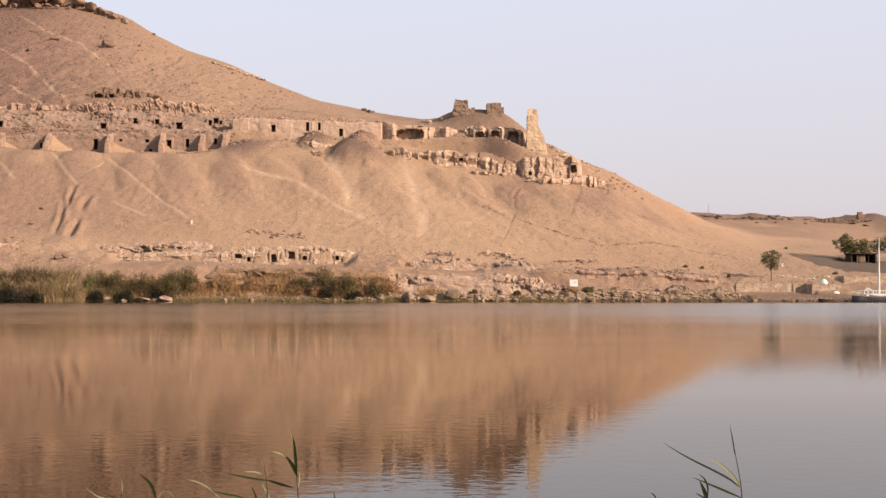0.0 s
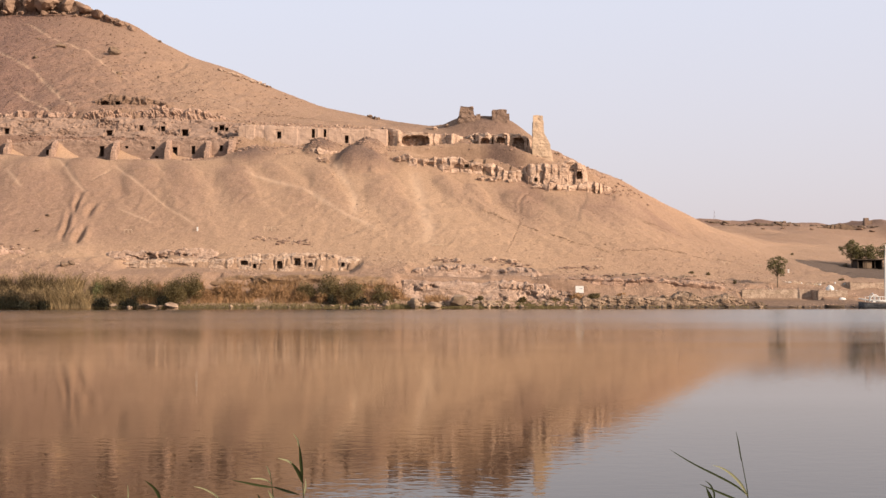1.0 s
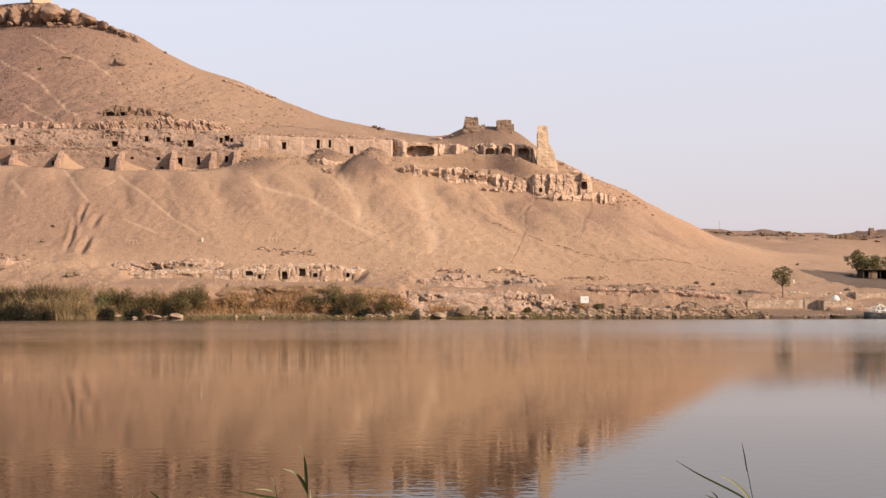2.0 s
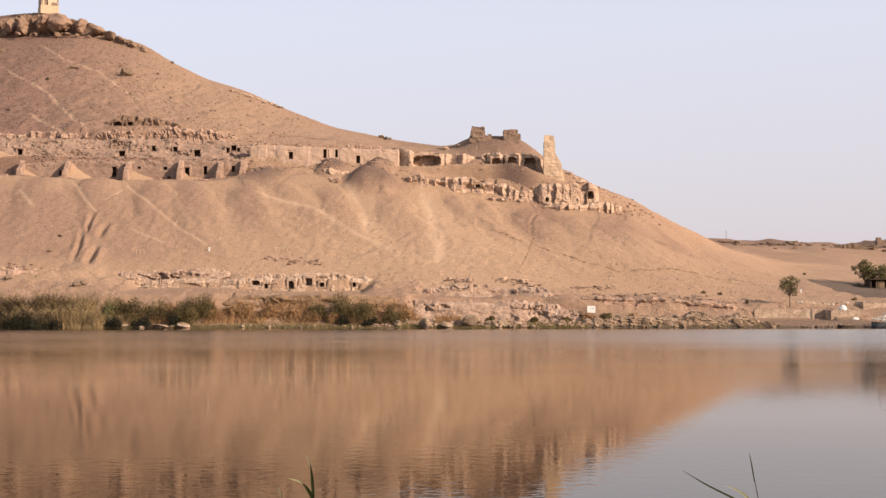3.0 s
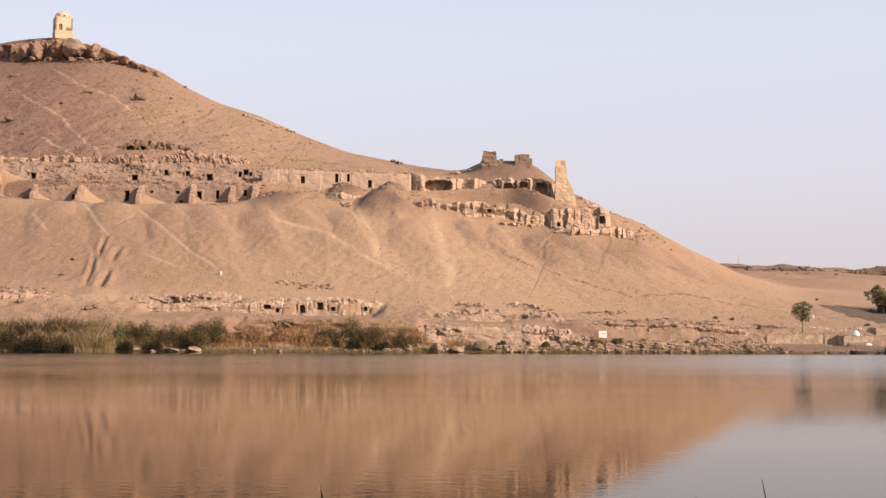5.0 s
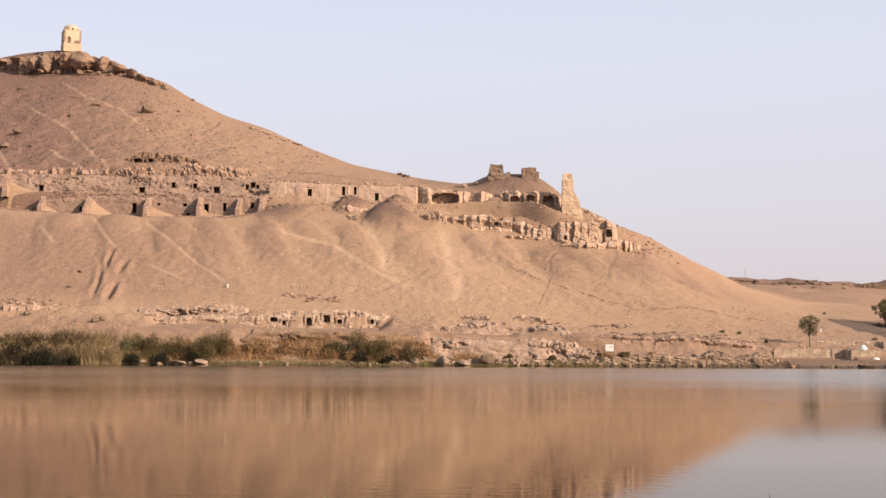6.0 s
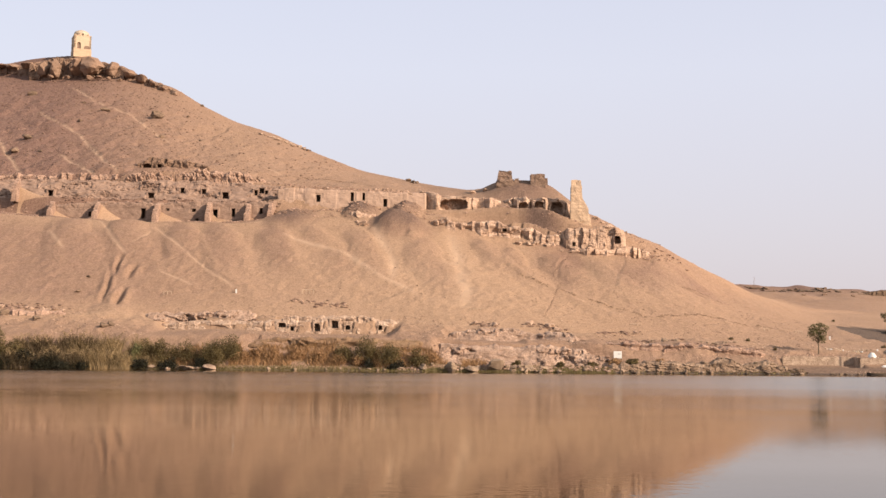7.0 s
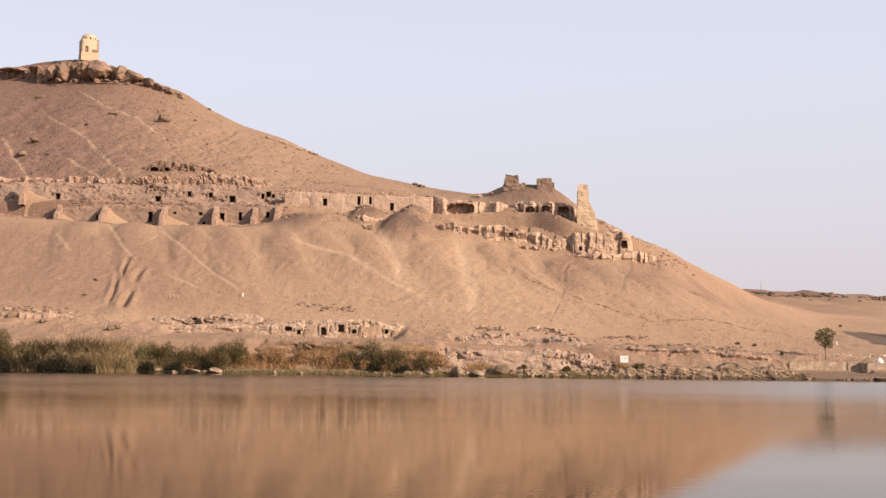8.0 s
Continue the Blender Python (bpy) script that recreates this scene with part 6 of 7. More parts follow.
tagged(new("reed_bed", blades_mesh("reed_bed", tan, REED, 23)), "tall tan and green reeds along the water", "reeds", kind="stuff")
tagged(new("brush_bed", blades_mesh("brush_bed", brown, BRUSH, 27)), "tangled brown brush along the water", "brush", kind="stuff")
tagged(new("reed_plumes", leaves_mesh("reed_plumes", plumes, 9000, 0.13, REED, 28)), "loose tan plumes over the reeds", "reeds", kind="stuff")
# dry bracken and grass on the bank
spots = []
while len(spots) < 7000:
    x, d = rng.uniform(-62, 0), min(5.0, abs(rng.normal()) * 2.0 + 2.0)
    y = float(shore_y(x)) + d
    if float(vnoise(x / 3, y / 2.2, 24)) < 0.42:
        continue
    spots.append((x, y, ground(x, y) - 0.05, rng.uniform(0.5, 1.7), rng.uniform(0.06, 0.16), rng.uniform(0.2, 0.9)))
tagged(new("dry_bracken", blades_mesh("dry_bracken", spots, DRY, 25)), "rust-brown dry bracken on the bank", "dry grass", kind="stuff")
# green fringe at the waterline
spots = []
while len(spots) < 20000:
    x = rng.choice([rng.uniform(-104, -14), rng.uniform(-12, 24), rng.uniform(-14, 60)], p=[0.5, 0.4, 0.1])
    y = float(shore_y(x)) + min(3.0, abs(rng.normal()) * 1.4) - 0.2
    spots.append((x, y, ground(x, y) - 0.05, rng.uniform(0.15, 0.5), rng.uniform(0.05, 0.12), rng.uniform(0.2, 0.8)))
tagged(new("shore_grass", blades_mesh("shore_grass", spots, GRASS, 26)), "yellow-green grass fringe at the waterline", "grass", kind="stuff")


def tree(x, y, h, w, label, seed, trunk_h=None, n=2600, leaf=0.2):
    rng = np.random.default_rng(seed)
    t = thing("tree", (x, y, ground(x, y) - 0.1), label, "tree", "trees on the bank")
    th = trunk_h or h * 0.45
    part("trunk", tube_bm([(0, 0, -0.3), (0.08, 0.05, th * 0.5), (0.0, 0.1, th), (0.1, 0, h * 0.72)], [0.13, 0.1, 0.09, 0.03]), BARK, t)
    blobs = []
    zc, hz = (th + h) / 2 + 0.04 * h, (h - th) / 2 * 1.02
    for k in range(17):
        a = k * 2.4 + rng.uniform(-0.4, 0.4)
        dz = -0.9 + 1.8 * k / 16
        q = math.sqrt(1 - dz * dz) * rng.uniform(0.55, 1.05)
        e = Vector((math.cos(a) * w / 2 * q, math.sin(a) * w / 2 * q, zc + hz * dz))
        part("limb", tube_bm([(0, 0.08, th * rng.uniform(0.8, 1.05)), e * 0.55 + Vector((0, 0, th * 0.4)), e], [0.06, 0.04, 0.015], 6), BARK, t)
        rr = w * rng.uniform(0.11, 0.22)
        blobs.append((*e, rr, rr, rr * 0.85))
    blobs += [(0, 0, zc, w * 0.28, w * 0.28, hz * 0.6)]
    part("crown", leaves_mesh("crown", blobs, n, leaf, TREELEAF, seed + 1), TREELEAF, t)
    return t


tree(66.4, 256.8, 5.9, 4.3, "small round-crowned green tree by the quay", 701, 2.7, 1500, 0.2)
tree(113.0, 356.3, 7.0, 5.2, "tall leafy green tree beside the hut", 702, 2.4, 1900, 0.28)
tree(118.0, 358.0, 5.4, 8.0, "broad low green tree behind the hut", 703, 1.8, 3000, 0.28)
tree(127.8, 364.1, 5.8, 8.6, "broad dark green tree beyond the hut", 704, 1.8, 3000, 0.28)
for i, (x, y, w, h) in enumerate([(84.3, 272.9, 1.5, 0.9), (57.9, 256.9, 0.8, 1.3), (50.9, 266.2, 1.2, 0.7), (54.5, 266.7, 1.1, 0.7), (100.3, 370.9, 0.9, 1.0), (111.4, 356.7, 2.6, 1.4)]):
    shrub(x, y, w, h, LEAF, "small dry desert shrub on the sand", 740 + 2 * i, n=220, leaf=0.13, group="desert shrubs")


# ---- quay, walls and huts at the landing ----
def block_wall(name, x0, x1, y, z0, z1, thick, mat, label, seed, kind=""):
    """A rubble wall with uneven faces and coping stones of their own."""
    t = thing(name, (x0, y, z0), label, "wall")
    L, H = x1 - x0, z1 - z0
    part("core", loft_mesh("core", [(-0.8, 0, L, 0, thick), (H, 0.03, L - 0.03, 0.04, thick)], mat, seed, 0.035, 0.08, 0.22), mat, t)
    n = max(3, int(L / 0.85))
    for k in range(n):
        if random.random() < 0.12:
            continue
        s = part("coping_stone", SMALL[k % len(SMALL)], mat, t)
        s.matrix_basis = pose((k + 0.5) * L / n, thick * 0.5, H - 0.02, 0, 0, random.uniform(0, 360)) @ Matrix.Diagonal((0.42, 0.36, 0.16, 1))
    return t


block_wall("quay_wall", 57.0, 68.6, 247.0, 1.6, 3.45, 0.9, QUAY, "pale rubble-stone quay wall on the bank", 801)
block_wall("quay_wall", 71.9, 77.6, 247.2, 1.6, 3.35, 0.9, QUAY, "pale rubble-stone quay wall on the bank", 802)
block_wall("quay_wall", 68.6, 71.9, 250.6, 1.6, 3.45, 0.7, QUAY, "recessed rubble-stone wall of the quay gap", 803)
part("return_wall", box_bm(14.9, 15.5, 0.85, 4.1, -0.5, 1.75), QUAY, bpy.data.objects["quay_wall.001"]).matrix_basis = Matrix.Translation((-15.3, 0, 0))
block_wall("terrace_wall", 82.0, 92.0, 258.0, 3.6, 4.9, 0.8, QUAY, "low pale stone terrace wall", 804)
part("return_wall", box_bm(-0.5, 0.1, 0.0, 5.0, -0.8, 1.3), QUAY, bpy.data.objects["terrace_wall"])
block_wall("landing_edge", 52.0, 118.0, 241.3, -0.6, 0.55, 1.4, QUAY, "low stone landing edge at the water", 805)


def hut(x, y):
    t = thing("hut", (x, y, ground(x, y) - 0.1), "dark open-fronted hut with a weathered door panel", "hut")
    part("rear_wall", box_bm(-3.4, 3.4, 3.2, 3.45, -0.3, 2.3), DARKTIMBER, t)
    part("side_wall", box_bm(-3.4, -3.15, -1.4, 3.2, -0.3, 2.25), DARKTIMBER, t)
    part("side_wall", box_bm(3.15, 3.4, -1.4, 3.2, -0.3, 2.25), DARKTIMBER, t)
    part("roof", box_bm(-3.9, 3.9, -2.3, 3.7, 2.3, 2.52), DARKTIMBER, t, "dark sheet roof")
    for k, px_ in enumerate((-3.5, -1.1, 1.25, 3.5)):
        part("post", tube_bm([(px_, -1.6, -0.3), (px_, -1.6, 2.3)], [0.09, 0.08], 7), DARKTIMBER, t)
    door = part("door_panel", box_bm(-1.9, 0.5, -1.35, -1.25, 0.0, 2.0), TIMBER, t, "weathered grey door panel")
    part("handle", box_bm(0.2, 0.28, -1.42, -1.35, 0.9, 1.1), WHITE, door)
    part("bench", box_bm(-3.0, -1.3, -0.6, -0.1, 0.0, 0.45), DARKTIMBER, t)
    return t


hut(116.7, 353.2)

# white covered dome and pale stone heaps by the landing
x, y = 75.6, 252.0
t = thing("covered_heap", (x, y, ground(x, y) - 0.1), "white sheet drawn over a rounded heap", "cover")
bm = bmesh.new()
bmesh.ops.create_uvsphere(bm, u_segments=20, v_segments=10, radius=1.0)
for v in bm.verts:
    v.co = Vector((v.co.x * 0.95, v.co.y * 0.9, max(-0.15, v.co.z) * 1.35)) * (1 + 0.07 * noise.noise(v.co * 2.3))
part("sheet", bm, WHITE, t)
bm = bmesh.new()
bmesh.ops.create_uvsphere(bm, u_segments=14, v_segments=8, radius=0.5)
for v in bm.verts:
    v.co = Vector((v.co.x * 1.3 + 0.8, v.co.y - 0.4, max(-0.1, v.co.z) * 0.9))
part("fold", bm, WHITE, t)
for i in range(44):
    x, y = random.uniform(69.5, 84.0), random.uniform(261, 264)
    boulder(x, y, random.uniform(0.25, 0.6), 0.35, random.uniform(0.18, 0.35), "pale stone in a scattered heap on the sand", 0.25, group="white stones", meshes=SMALL, name="white_stone", mat=(WHITE, PALEWALL, PALEWALL, GRANITE)[i % 4])


def post_frame(x, y, w, h, label, posts=3, mat=WHITE):
    """A light frame of posts and rails standing on the slope."""
    t = thing("post_frame", (x, y, ground(x, y) - 0.05), label, "frame", "frames on the sand")
    for k in range(posts):
        px_ = -w / 2 + w * k / (posts - 1)
        part("post", box_bm(px_ - 0.05, px_ + 0.05, -0.05, 0.05, -0.4, h), mat, t)
    part("rail", box_bm(-w / 2, w / 2, -0.04, 0.04, h, h + 0.09), mat, t)
    return t


post_frame(-39.4, 278.9, 2.4, 1.0, "pale post and rail frame on the sand", 4, PALEWALL)
post_frame(-70.0, 276.4, 1.7, 0.7, "pale post and rail frame on the sand", 3, PALEWALL)
post_frame(-60.1, 279.0, 0.9, 0.6, "weathered timber frame on the sand", 2, TIMBER)
post_frame(-2.3, 270.6, 2.2, 0.35, "low pale rail on the sand", 4, PALEWALL)
post_frame(31.5, 268.7, 2.2, 0.35, "low pale rail on the sand", 4, PALEWALL)
post_frame(61.7, 284.2, 2.0, 0.6, "pale stone-coloured frame on the sand", 3, PALEWALL)
post_frame(70.1, 287.7, 1.5, 0.6, "pale stone-coloured frame on the sand", 3, PALEWALL)


def marker(x, y, h, label):
    t = thing("marker_post", (x, y, ground(x, y) - 0.05), label, "post", "marker posts")
    part("post", box_bm(-0.15, 0.15, -0.14, 0.14, -0.3, h), WHITE, t)
    part("cap", box_bm(-0.2, 0.2, -0.19, 0.19, h, h + 0.1), WHITE, t)


marker(-55.1, 277.7, 0.75, "short white-painted marker post on the slope")
marker(75.8, 283.4, 0.7, "short white-painted marker post near the tree")

# notice board
x, y = 25.3, 245.0
t = thing("notice_board", (x, y, ground(x, y) - 0.1), "white notice board on a post above the shore", "sign")
part("post", box_bm(-0.85, -0.68, -0.06, 0.1, -0.6, 1.9), TIMBER, t)
part("post", box_bm(0.55, 0.72, -0.06, 0.1, -0.6, 1.9), TIMBER, t)
board = part("board", box_bm(-0.85, 0.70, -0.16, -0.07, 0.85, 2.2), WHITE, t)
part("notice_mark", box_bm(-0.1, 0.5, -0.185, -0.165, 1.62, 1.74), BLUEGREY, board, "faded grey painted bar")


# ---- sailing boat moored at the landing ----
def hull_mesh(length, beam, height, mat, name="hull"):
    n, m = 26, 11
    P = np.zeros((n, m, 3))
    for i in range(n):
        u = i / (n - 1)
        half = beam / 2 * (1 - abs(2 * u - 1) ** 2.6) ** 0.7 + 0.02
        sheer = height * (1 + 0.45 * abs(2 * u - 1) ** 2.2)
        for j in range(m):
            a = -math.pi / 2 + math.pi * j / (m - 1)
            P[i, j] = (-length / 2 + length * u, half * math.sin(a), sheer - (sheer + 0.45) * max(0, math.cos(a)) ** 0.55)
    return grid_mesh(name, P, mat, True)


def sail_boat(x, y):
    t = thing("sailing_boat", (x, y, 0.0), "white and blue sailing boat with bare mast at the landing", "boat", turn=4)
    hull = part("hull", hull_mesh(12.5, 3.4, 0.75, BOATPAINT), BOATPAINT, t, "scuffed dark grey hull")
    P = np.array([[(-6.2 + 12.4 * u, s * 1.55 * (1 - abs(2 * u - 1) ** 2.6) ** 0.7, 0.95) for s in (-1, 0, 1)] for u in np.linspace(0.02, 0.98, 15)])
    part("deck", grid_mesh("deck", P, TIMBER, False), TIMBER, t)
    for s in (-1, 1):
        part("gunwale", tube_bm([(-6.2 + 12.4 * u, s * 1.72 * (1 - abs(2 * u - 1) ** 2.6) ** 0.7, 1.18 * (1 + 0.45 * abs(2 * u - 1) ** 2.2)) for u in np.linspace(0.01, 0.99, 21)], [0.09] * 21, 6), WHITE, hull, "white gunwale")
        for k in range(11):
            u = 0.14 + 0.072 * k
            yy = s * 1.62 * (1 - abs(2 * u - 1) ** 2.6) ** 0.7
            part("rail_post", tube_bm([(-6.2 + 12.4 * u, yy, 1.1), (-6.2 + 12.4 * u, yy, 2.0)], [0.05, 0.05], 6), WHITE, t)
        part("rail", tube_bm([(-6.2 + 12.4 * u, s * 1.62 * (1 - abs(2 * u - 1) ** 2.6) ** 0.7, 2.0) for u in np.linspace(0.14, 0.86, 15)], [0.05] * 15, 6), WHITE, t)
        part("seat", box_bm(-3.2, 3.2, s * 1.0 - 0.28, s * 1.0 + 0.28, 0.95, 1.4), WHITE, t)
    part("arch", tube_bm([(-3.6, 1.2 * math.cos(a), 1.3 + 1.35 * math.sin(a)) for a in np.linspace(0, math.pi, 13)], [0.09] * 13, 6), WHITE, t, "white hoop at the stern")
    part("arch", tube_bm([(-3.6 + 0.9 * math.cos(a), -1.25, 1.2 + 1.15 * math.sin(a)) for a in np.linspace(0, math.pi, 13)], [0.11] * 13, 6), WHITE, t, "white hoop at the stern")
    part("mast", tube_bm([(-1.0, 0, 0.3), (-1.0, 0, 6.0), (-1.0, 0, 9.0), (-0.9, 0, 11.9)], [0.2, 0.17, 0.13, 0.05], 9), WHITE, t, "tall white mast")
    return t


sail_boat(82.9, 238.4)


def rowing_boat(x, y):
    t = thing("rowing_boat", (x, y, 0.0), "small dark rowing boat drawn up at the landing", "boat", turn=-6)
    hull = part("hull", hull_mesh(3.7, 1.3, 0.36, DARKTIMBER), DARKTIMBER, t)
    for s in (-1, 1):
        part("gunwale", tube_bm([(-1.84 + 3.68 * u, s * 0.66 * (1 - abs(2 * u - 1) ** 2.6) ** 0.7, 0.37 * (1 + 0.45 * abs(2 * u - 1) ** 2.2)) for u in np.linspace(0.01, 0.99, 17)], [0.05] * 17, 6), TIMBER, hull, "pale worn gunwale")
    for k in (-0.9, 0.1, 1.0):
        part("thwart", box_bm(k - 0.13, k + 0.13, -0.55, 0.55, 0.2, 0.25), TIMBER, t)
    return t


rowing_boat(72.4, 238.6)
x, y = 76.2, 246.0
t = thing("white_sheet", (x, y, ground(x, y) - 0.05), "white sheet thrown over goods by the quay", "cover")
bm = bmesh.new()
bmesh.ops.create_uvsphere(bm, u_segments=16, v_segments=8, radius=1.0)
for v in bm.verts:
    v.co = Vector((v.co.x * 0.7, v.co.y * 0.45, max(-0.2, v.co.z) * 0.42)) * (1 + 0.12 * noise.noise(v.co * 2.9))
part("sheet", bm, WHITE, t)


def row_boat(x, y, turn):
    t = thing("rowing_boat", (x, y, 0.0), "small dark wooden rowing boat moored by the stones", "boat", turn=turn)
    part("hull", hull_mesh(3.6, 1.3, 0.26, TIMBER), TIMBER, t)
    for k in (-0.7, 0.3):
        part("thwart", box_bm(k - 0.12, k + 0.12, -0.55, 0.55, 0.14, 0.18), TIMBER, t)
    return t


row_boat(72.8, 239.3, 6)

# far ridge: a block house, a rock outcrop and a mast
x, y = 227.1, 688.3
t = thing("block_house", (x, y, ground(x, y) - 0.5), "small square stone block house on the far ridge", "building")
part("wall_block", loft_mesh("wall_block", [(-1.0, -2.1, 2.1, -2, 2), (3.2, -2.0, 2.0, -1.9, 1.9)], MUDBRICK, 821, 0.15, 0.3, 0.4), MUDBRICK, t)
part("upper_block", loft_mesh("upper_block", [(3.0, -1.9, 0.4, -1.4, 1.4), (4.6, -1.7, 0.2, -1.3, 1.3)], MUDBRICK, 822, 0.15, 0.4, 0.4), MUDBRICK, t)
for x, y, s in [(215.9, 667.2, 2.2), (220.6, 661.5, 1.8), (177.0, 670.4, 2.4), (137.6, 555.2, 1.8), (189.1, 661.7, 1.6)]:
    boulder(x, y, s, s * 0.8, s * 0.45, "brown rock outcrop on the far ridge", 0.4, group="far outcrops", mat=DARKROCK)
x, y = 147.9, 705.9
t = thing("lattice_mast", (x, y, ground(x, y) - 0.5), "thin lattice mast on the far skyline", "mast")
for s in ((-0.6, -0.6), (0.6, -0.6), (0, 0.7)):
    part("leg", tube_bm([(s[0], s[1], 0), (s[0] * 0.2, s[1] * 0.2, 8.0)], [0.04, 0.025], 5), TIMBER, t)
for k in range(4):
    part("brace", tube_bm([(-0.5 + 0.1 * k, -0.5 + 0.1 * k, 1 + 1.7 * k), (0.5 - 0.1 * k, -0.5 + 0.1 * k, 2.2 + 1.7 * k)], [0.025, 0.025], 5), TIMBER, t)


# ---- reeds of the near bank ----


def leaf_mesh(name, pts, width, mat, peak=0.4):
    """A reed leaf: a folded ribbon through points, widest at peak of its length and pointed at its end."""
    src = np.array(pts, float)
    s = np.concatenate([[0], np.cumsum(np.linalg.norm(np.diff(src, axis=0), axis=1))])
    u = np.linspace(0, 1, 15)
    C = np.stack([np.interp(u * s[-1], s, src[:, k]) for k in range(3)], -1)
    for _ in range(2):
        C[1:-1] = 0.25 * C[:-2] + 0.5 * C[1:-1] + 0.25 * C[2:]
    d = np.gradient(C, axis=0)
    d /= np.linalg.norm(d, axis=1)[:, None]
    side = np.cross(d, np.array([0.15, 1.0, 0.1]))
    side /= np.linalg.norm(side, axis=1)[:, None]
    w = width * np.where(u < peak, 0.35 + 0.65 * np.sin(u / peak * np.pi / 2), np.cos((u - peak) / (1 - peak) * np.pi / 2) ** 0.8) / 2 + 0.0006
    fold = np.stack([0 * u, 0.35 * w, 0 * u], -1)
    P = np.stack([C - side * w[:, None], C + fold, C + side * w[:, None]], 1)
    return grid_mesh(name, P, mat, True)


def reed(stem, leaves, label, top=0.0025):
    """A reed: its stem rises from the bank's foot, leaves spring from it. All points are in the world."""
    x, y, z = stem[0]
    gz = ground(x, y)
    t = thing("reed", (x, y, gz - 0.05), label, "reed", "near reeds")
    o = Vector((x, y, gz - 0.05))
    pts = [Vector((0, 0, 0)), Vector((0.01, 0.01, (z - o.z) * 0.5))] + [Vector(p) - o for p in stem]
    n = len(pts)
    part("stem", tube_bm(pts, [0.005 + (top - 0.005) * k / (n - 1) for k in range(n)], 7), FRESH, t)
    for pts, w, mat, peak in leaves:
        part("leaf", leaf_mesh("leaf", [Vector(p) - o for p in pts], w, mat, peak), mat, t, "pale yellow-green leaf with sunlight in its colour" if mat is PALESUNLEAF else "")
    return t


# the short pale ribbons paint sunlit tips on its two main leaves
reed([(-0.975, 8.60, 1.535), (-0.980, 8.60, 1.629), (-0.988, 8.60, 1.724), (-0.991, 8.60, 1.770)],
     [([(-0.988, 8.60, 1.717), (-0.993, 8.58, 1.822), (-0.999, 8.55, 1.939), (-1.005, 8.53, 1.985)], 0.0216, FRESH, 0.45),
      ([(-1.003, 8.54, 1.962), (-1.013, 8.52, 2.015), (-1.041, 8.50, 2.058)], 0.011, PALESUNLEAF, 0.1),
      ([(-0.984, 8.60, 1.709), (-1.007, 8.57, 1.782), (-1.040, 8.53, 1.844), (-1.066, 8.51, 1.868)], 0.0259, FRESH, 0.4),
      ([(-1.050, 8.52, 1.855), (-1.082, 8.50, 1.878), (-1.137, 8.46, 1.898)], 0.013, PALESUNLEAF, 0.1),
      ([(-0.980, 8.60, 1.626), (-0.965, 8.60, 1.686), (-0.971, 8.62, 1.740)], 0.0101, PALESUNLEAF, 0.4)],
     "green reed with upright and drooping leaves on the near bank")
reed([(-1.195, 8.70, 1.498), (-1.199, 8.70, 1.606), (-1.211, 8.70, 1.709), (-1.223, 8.70, 1.779)],
     [([(-1.196, 8.70, 1.671), (-1.108, 8.65, 1.652), (-1.006, 8.60, 1.633)], 0.0173, FRESH, 0.5), ([(-1.196, 8.70, 1.667), (-1.281, 8.65, 1.686), (-1.369, 8.60, 1.713), (-1.456, 8.55, 1.739)], 0.0158, FRESH, 0.3),
      ([(-1.168, 8.70, 1.518), (-1.199, 8.70, 1.587), (-1.231, 8.68, 1.651)], 0.0216, PALESUNLEAF, 0.4), ([(-1.211, 8.70, 1.690), (-1.236, 8.66, 1.723), (-1.277, 8.62, 1.740), (-1.342, 8.60, 1.743)], 0.0101, PALESUNLEAF, 0.4), ([(-1.219, 8.70, 1.748), (-1.232, 8.68, 1.797), (-1.244, 8.66, 1.822)], 0.0086, PALESUNLEAF, 0.4)],
     "slender reed with level leaves on the near bank")
reed([(-1.341, 8.80, 1.442), (-1.349, 8.80, 1.520), (-1.357, 8.80, 1.547)],
     [([(-1.275, 8.80, 1.493), (-1.296, 8.78, 1.566), (-1.316, 8.76, 1.616)], 0.0115, FRESH, 0.4), ([(-1.349, 8.80, 1.524), (-1.421, 8.76, 1.554), (-1.492, 8.72, 1.572), (-1.589, 8.70, 1.602)], 0.0130, FRESH, 0.4), ([(-1.529, 8.80, 1.524), (-1.619, 8.78, 1.612), (-1.683, 8.75, 1.652), (-1.743, 8.70, 1.675)], 0.0115, PALESUNLEAF, 0.4)],
     "short reed leaning over the near bank")
reed([(-1.954, 8.70, 1.460), (-1.958, 8.70, 1.541), (-1.970, 8.70, 1.579)],
     [([(-1.958, 8.70, 1.533), (-1.970, 8.68, 1.605), (-1.996, 8.66, 1.666), (-2.060, 8.62, 1.729)], 0.0216, FRESH, 0.35), ([(-1.954, 8.70, 1.537), (-1.912, 8.68, 1.590), (-1.869, 8.66, 1.608), (-1.819, 8.64, 1.562)], 0.0101, PALESUNLEAF, 0.4)],
     "green reed with a broad leaf on the near bank")
reed([(-2.222, 8.80, 1.442), (-2.219, 8.80, 1.547), (-2.219, 8.80, 1.586)],
     [([(-2.219, 8.80, 1.539), (-2.212, 8.80, 1.609), (-2.215, 8.78, 1.674)], 0.0086, PALESUNLEAF, 0.4), ([(-2.222, 8.80, 1.501), (-2.311, 8.78, 1.527), (-2.376, 8.76, 1.550), (-2.441, 8.70, 1.621)], 0.0101, PALESUNLEAF, 0.4), ([(-2.207, 8.80, 1.493), (-2.253, 8.78, 1.535), (-2.333, 8.76, 1.573)], 0.0086, FRESH, 0.4)],
     "thin dry reed on the near bank")
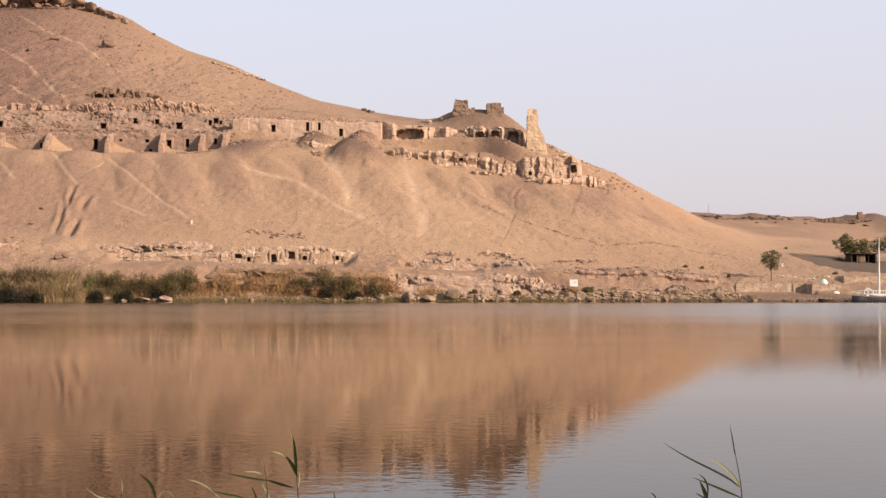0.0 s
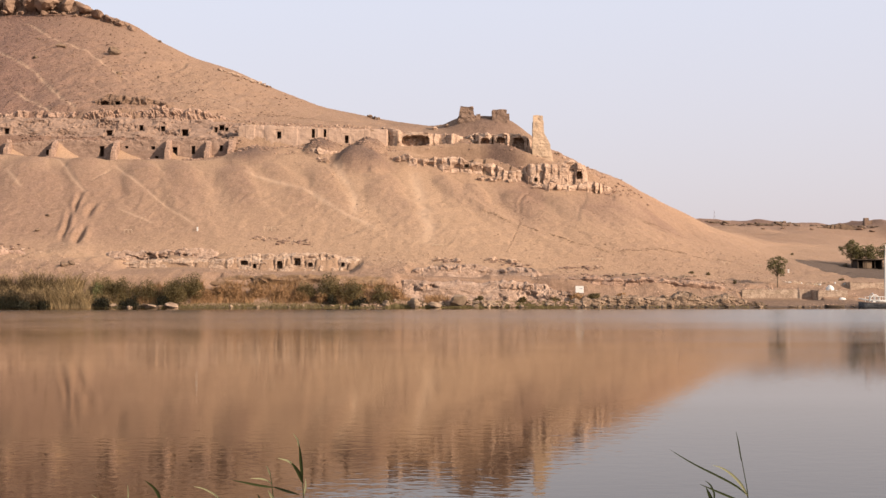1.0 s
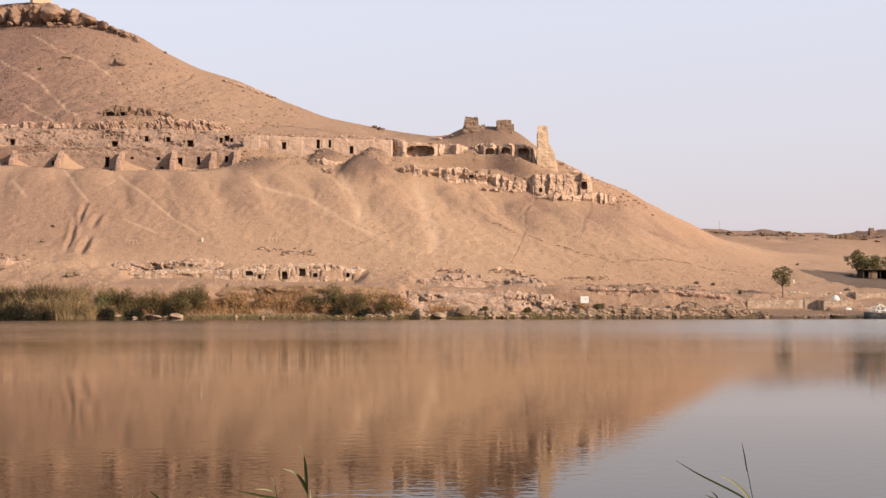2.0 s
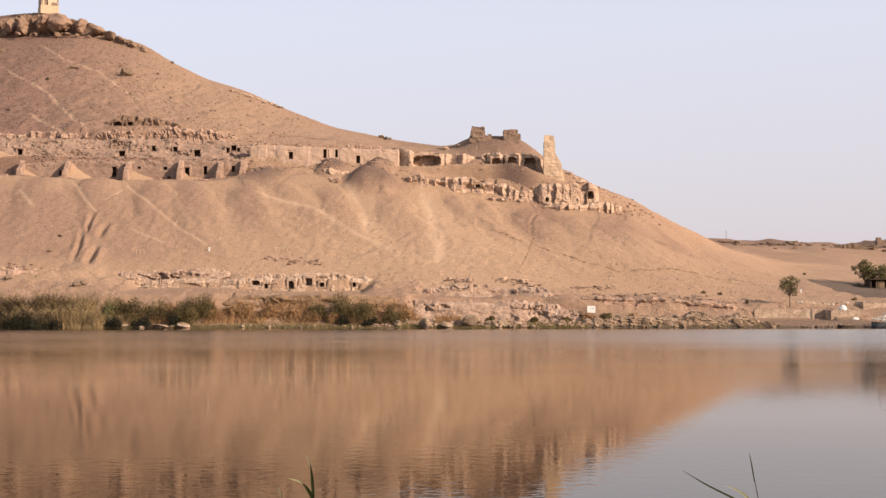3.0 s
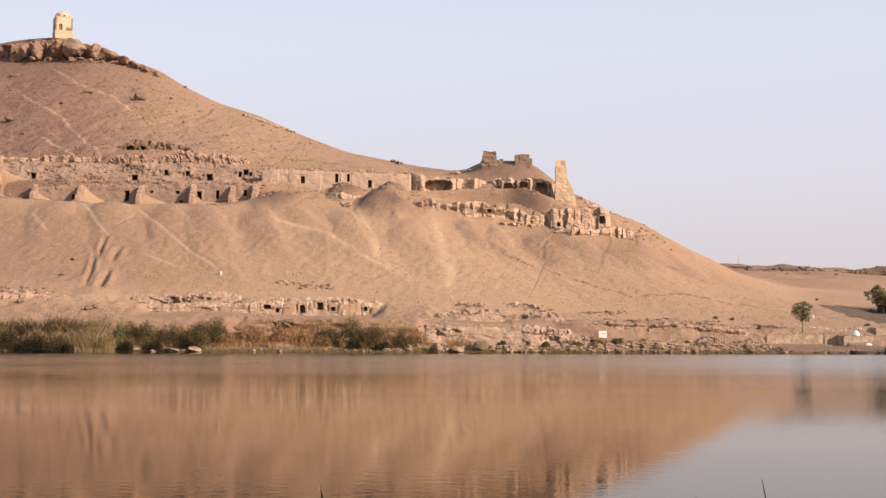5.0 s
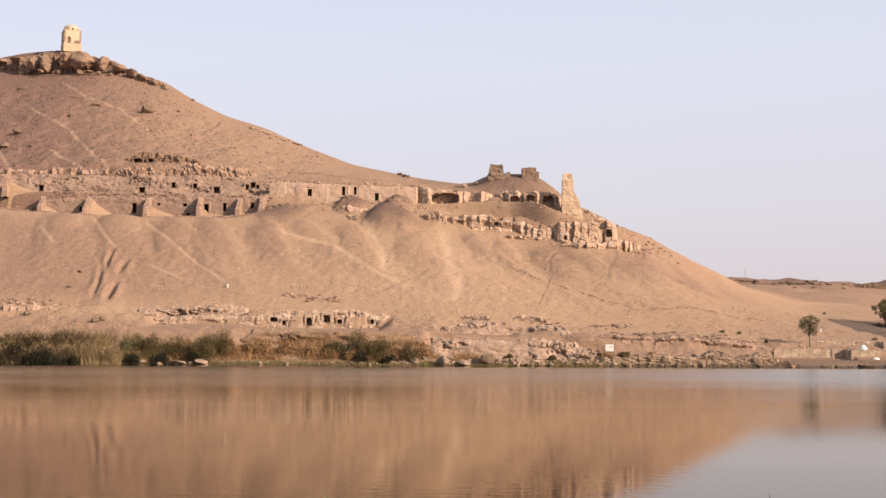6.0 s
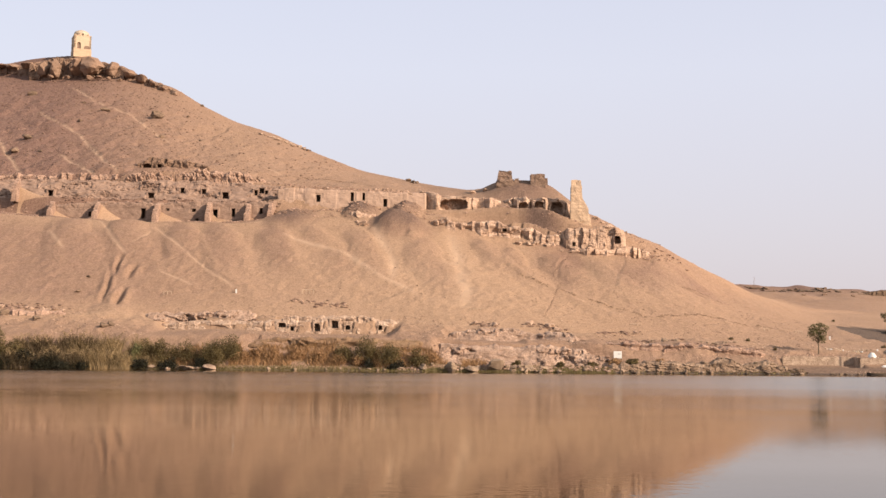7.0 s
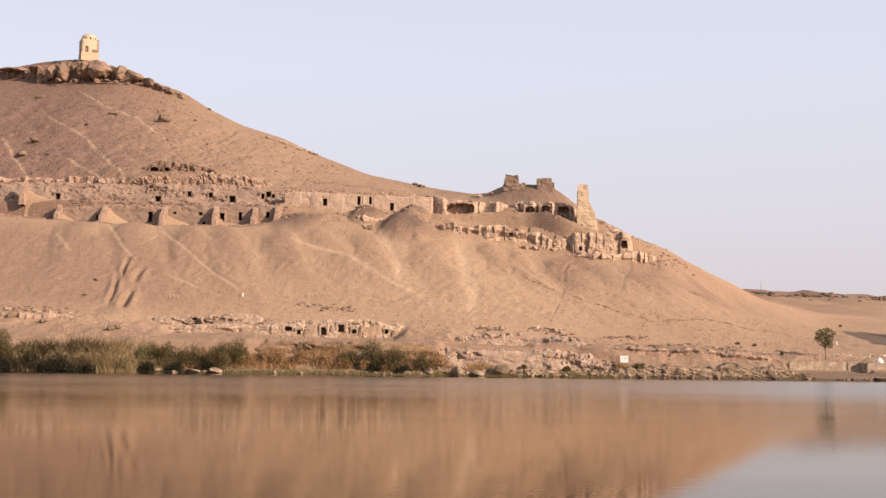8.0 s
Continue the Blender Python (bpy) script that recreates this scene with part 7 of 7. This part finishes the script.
reed([(-0.748, 8.80, 1.442), (-0.749, 8.80, 1.501), (-0.749, 8.80, 1.539)], [([(-0.749, 8.80, 1.516), (-0.749, 8.80, 1.547), (-0.753, 8.80, 1.574)], 0.0072, FRESH, 0.4)], "thin reed tip on the near bank")
reed([(1.996, 8.50, 1.514), (1.993, 8.50, 1.589), (1.989, 8.50, 1.642), (1.982, 8.50, 1.702), (1.965, 8.50, 1.795), (1.946, 8.50, 1.900)],
     [([(1.948, 8.50, 1.870), (1.931, 8.50, 1.983), (1.914, 8.50, 2.070)], 0.0075, FRESH, 0.3),
      ([(1.989, 8.50, 1.642), (1.928, 8.48, 1.701), (1.793, 8.44, 1.774), (1.624, 8.40, 1.858), (1.528, 8.36, 1.915), (1.443, 8.34, 1.969)], 0.0130, FRESH, 0.25),
      ([(1.989, 8.50, 1.634), (1.944, 8.48, 1.720), (1.868, 8.46, 1.797), (1.797, 8.44, 1.841), (1.740, 8.42, 1.855)], 0.0173, PALESUNLEAF, 0.25),
      ([(1.992, 8.50, 1.582), (1.902, 8.48, 1.622), (1.772, 8.45, 1.679), (1.650, 8.42, 1.732)], 0.0144, FRESH, 0.35)],
     "tall reed with long arching leaves on the near bank")
reed([(1.791, 8.60, 1.478), (1.787, 8.60, 1.554), (1.780, 8.60, 1.592)],
     [([(1.787, 8.60, 1.535), (1.757, 8.58, 1.621), (1.723, 8.56, 1.689)], 0.0245, FRESH, 0.4), ([(1.784, 8.60, 1.573), (1.788, 8.60, 1.641), (1.757, 8.58, 1.705), (1.715, 8.56, 1.734)], 0.0115, FRESH, 0.4), ([(1.783, 8.60, 1.557), (1.734, 8.58, 1.583), (1.696, 8.56, 1.606)], 0.0101, FRESH, 0.4)],
     "short dark green reed tuft on the near bank")
reed([(1.468, 8.70, 1.460), (1.465, 8.70, 1.518), (1.461, 8.70, 1.541)], [([(1.461, 8.70, 1.533), (1.439, 8.68, 1.571), (1.409, 8.66, 1.593)], 0.0086, FRESH, 0.4)], "thin reed tip on the near bank")
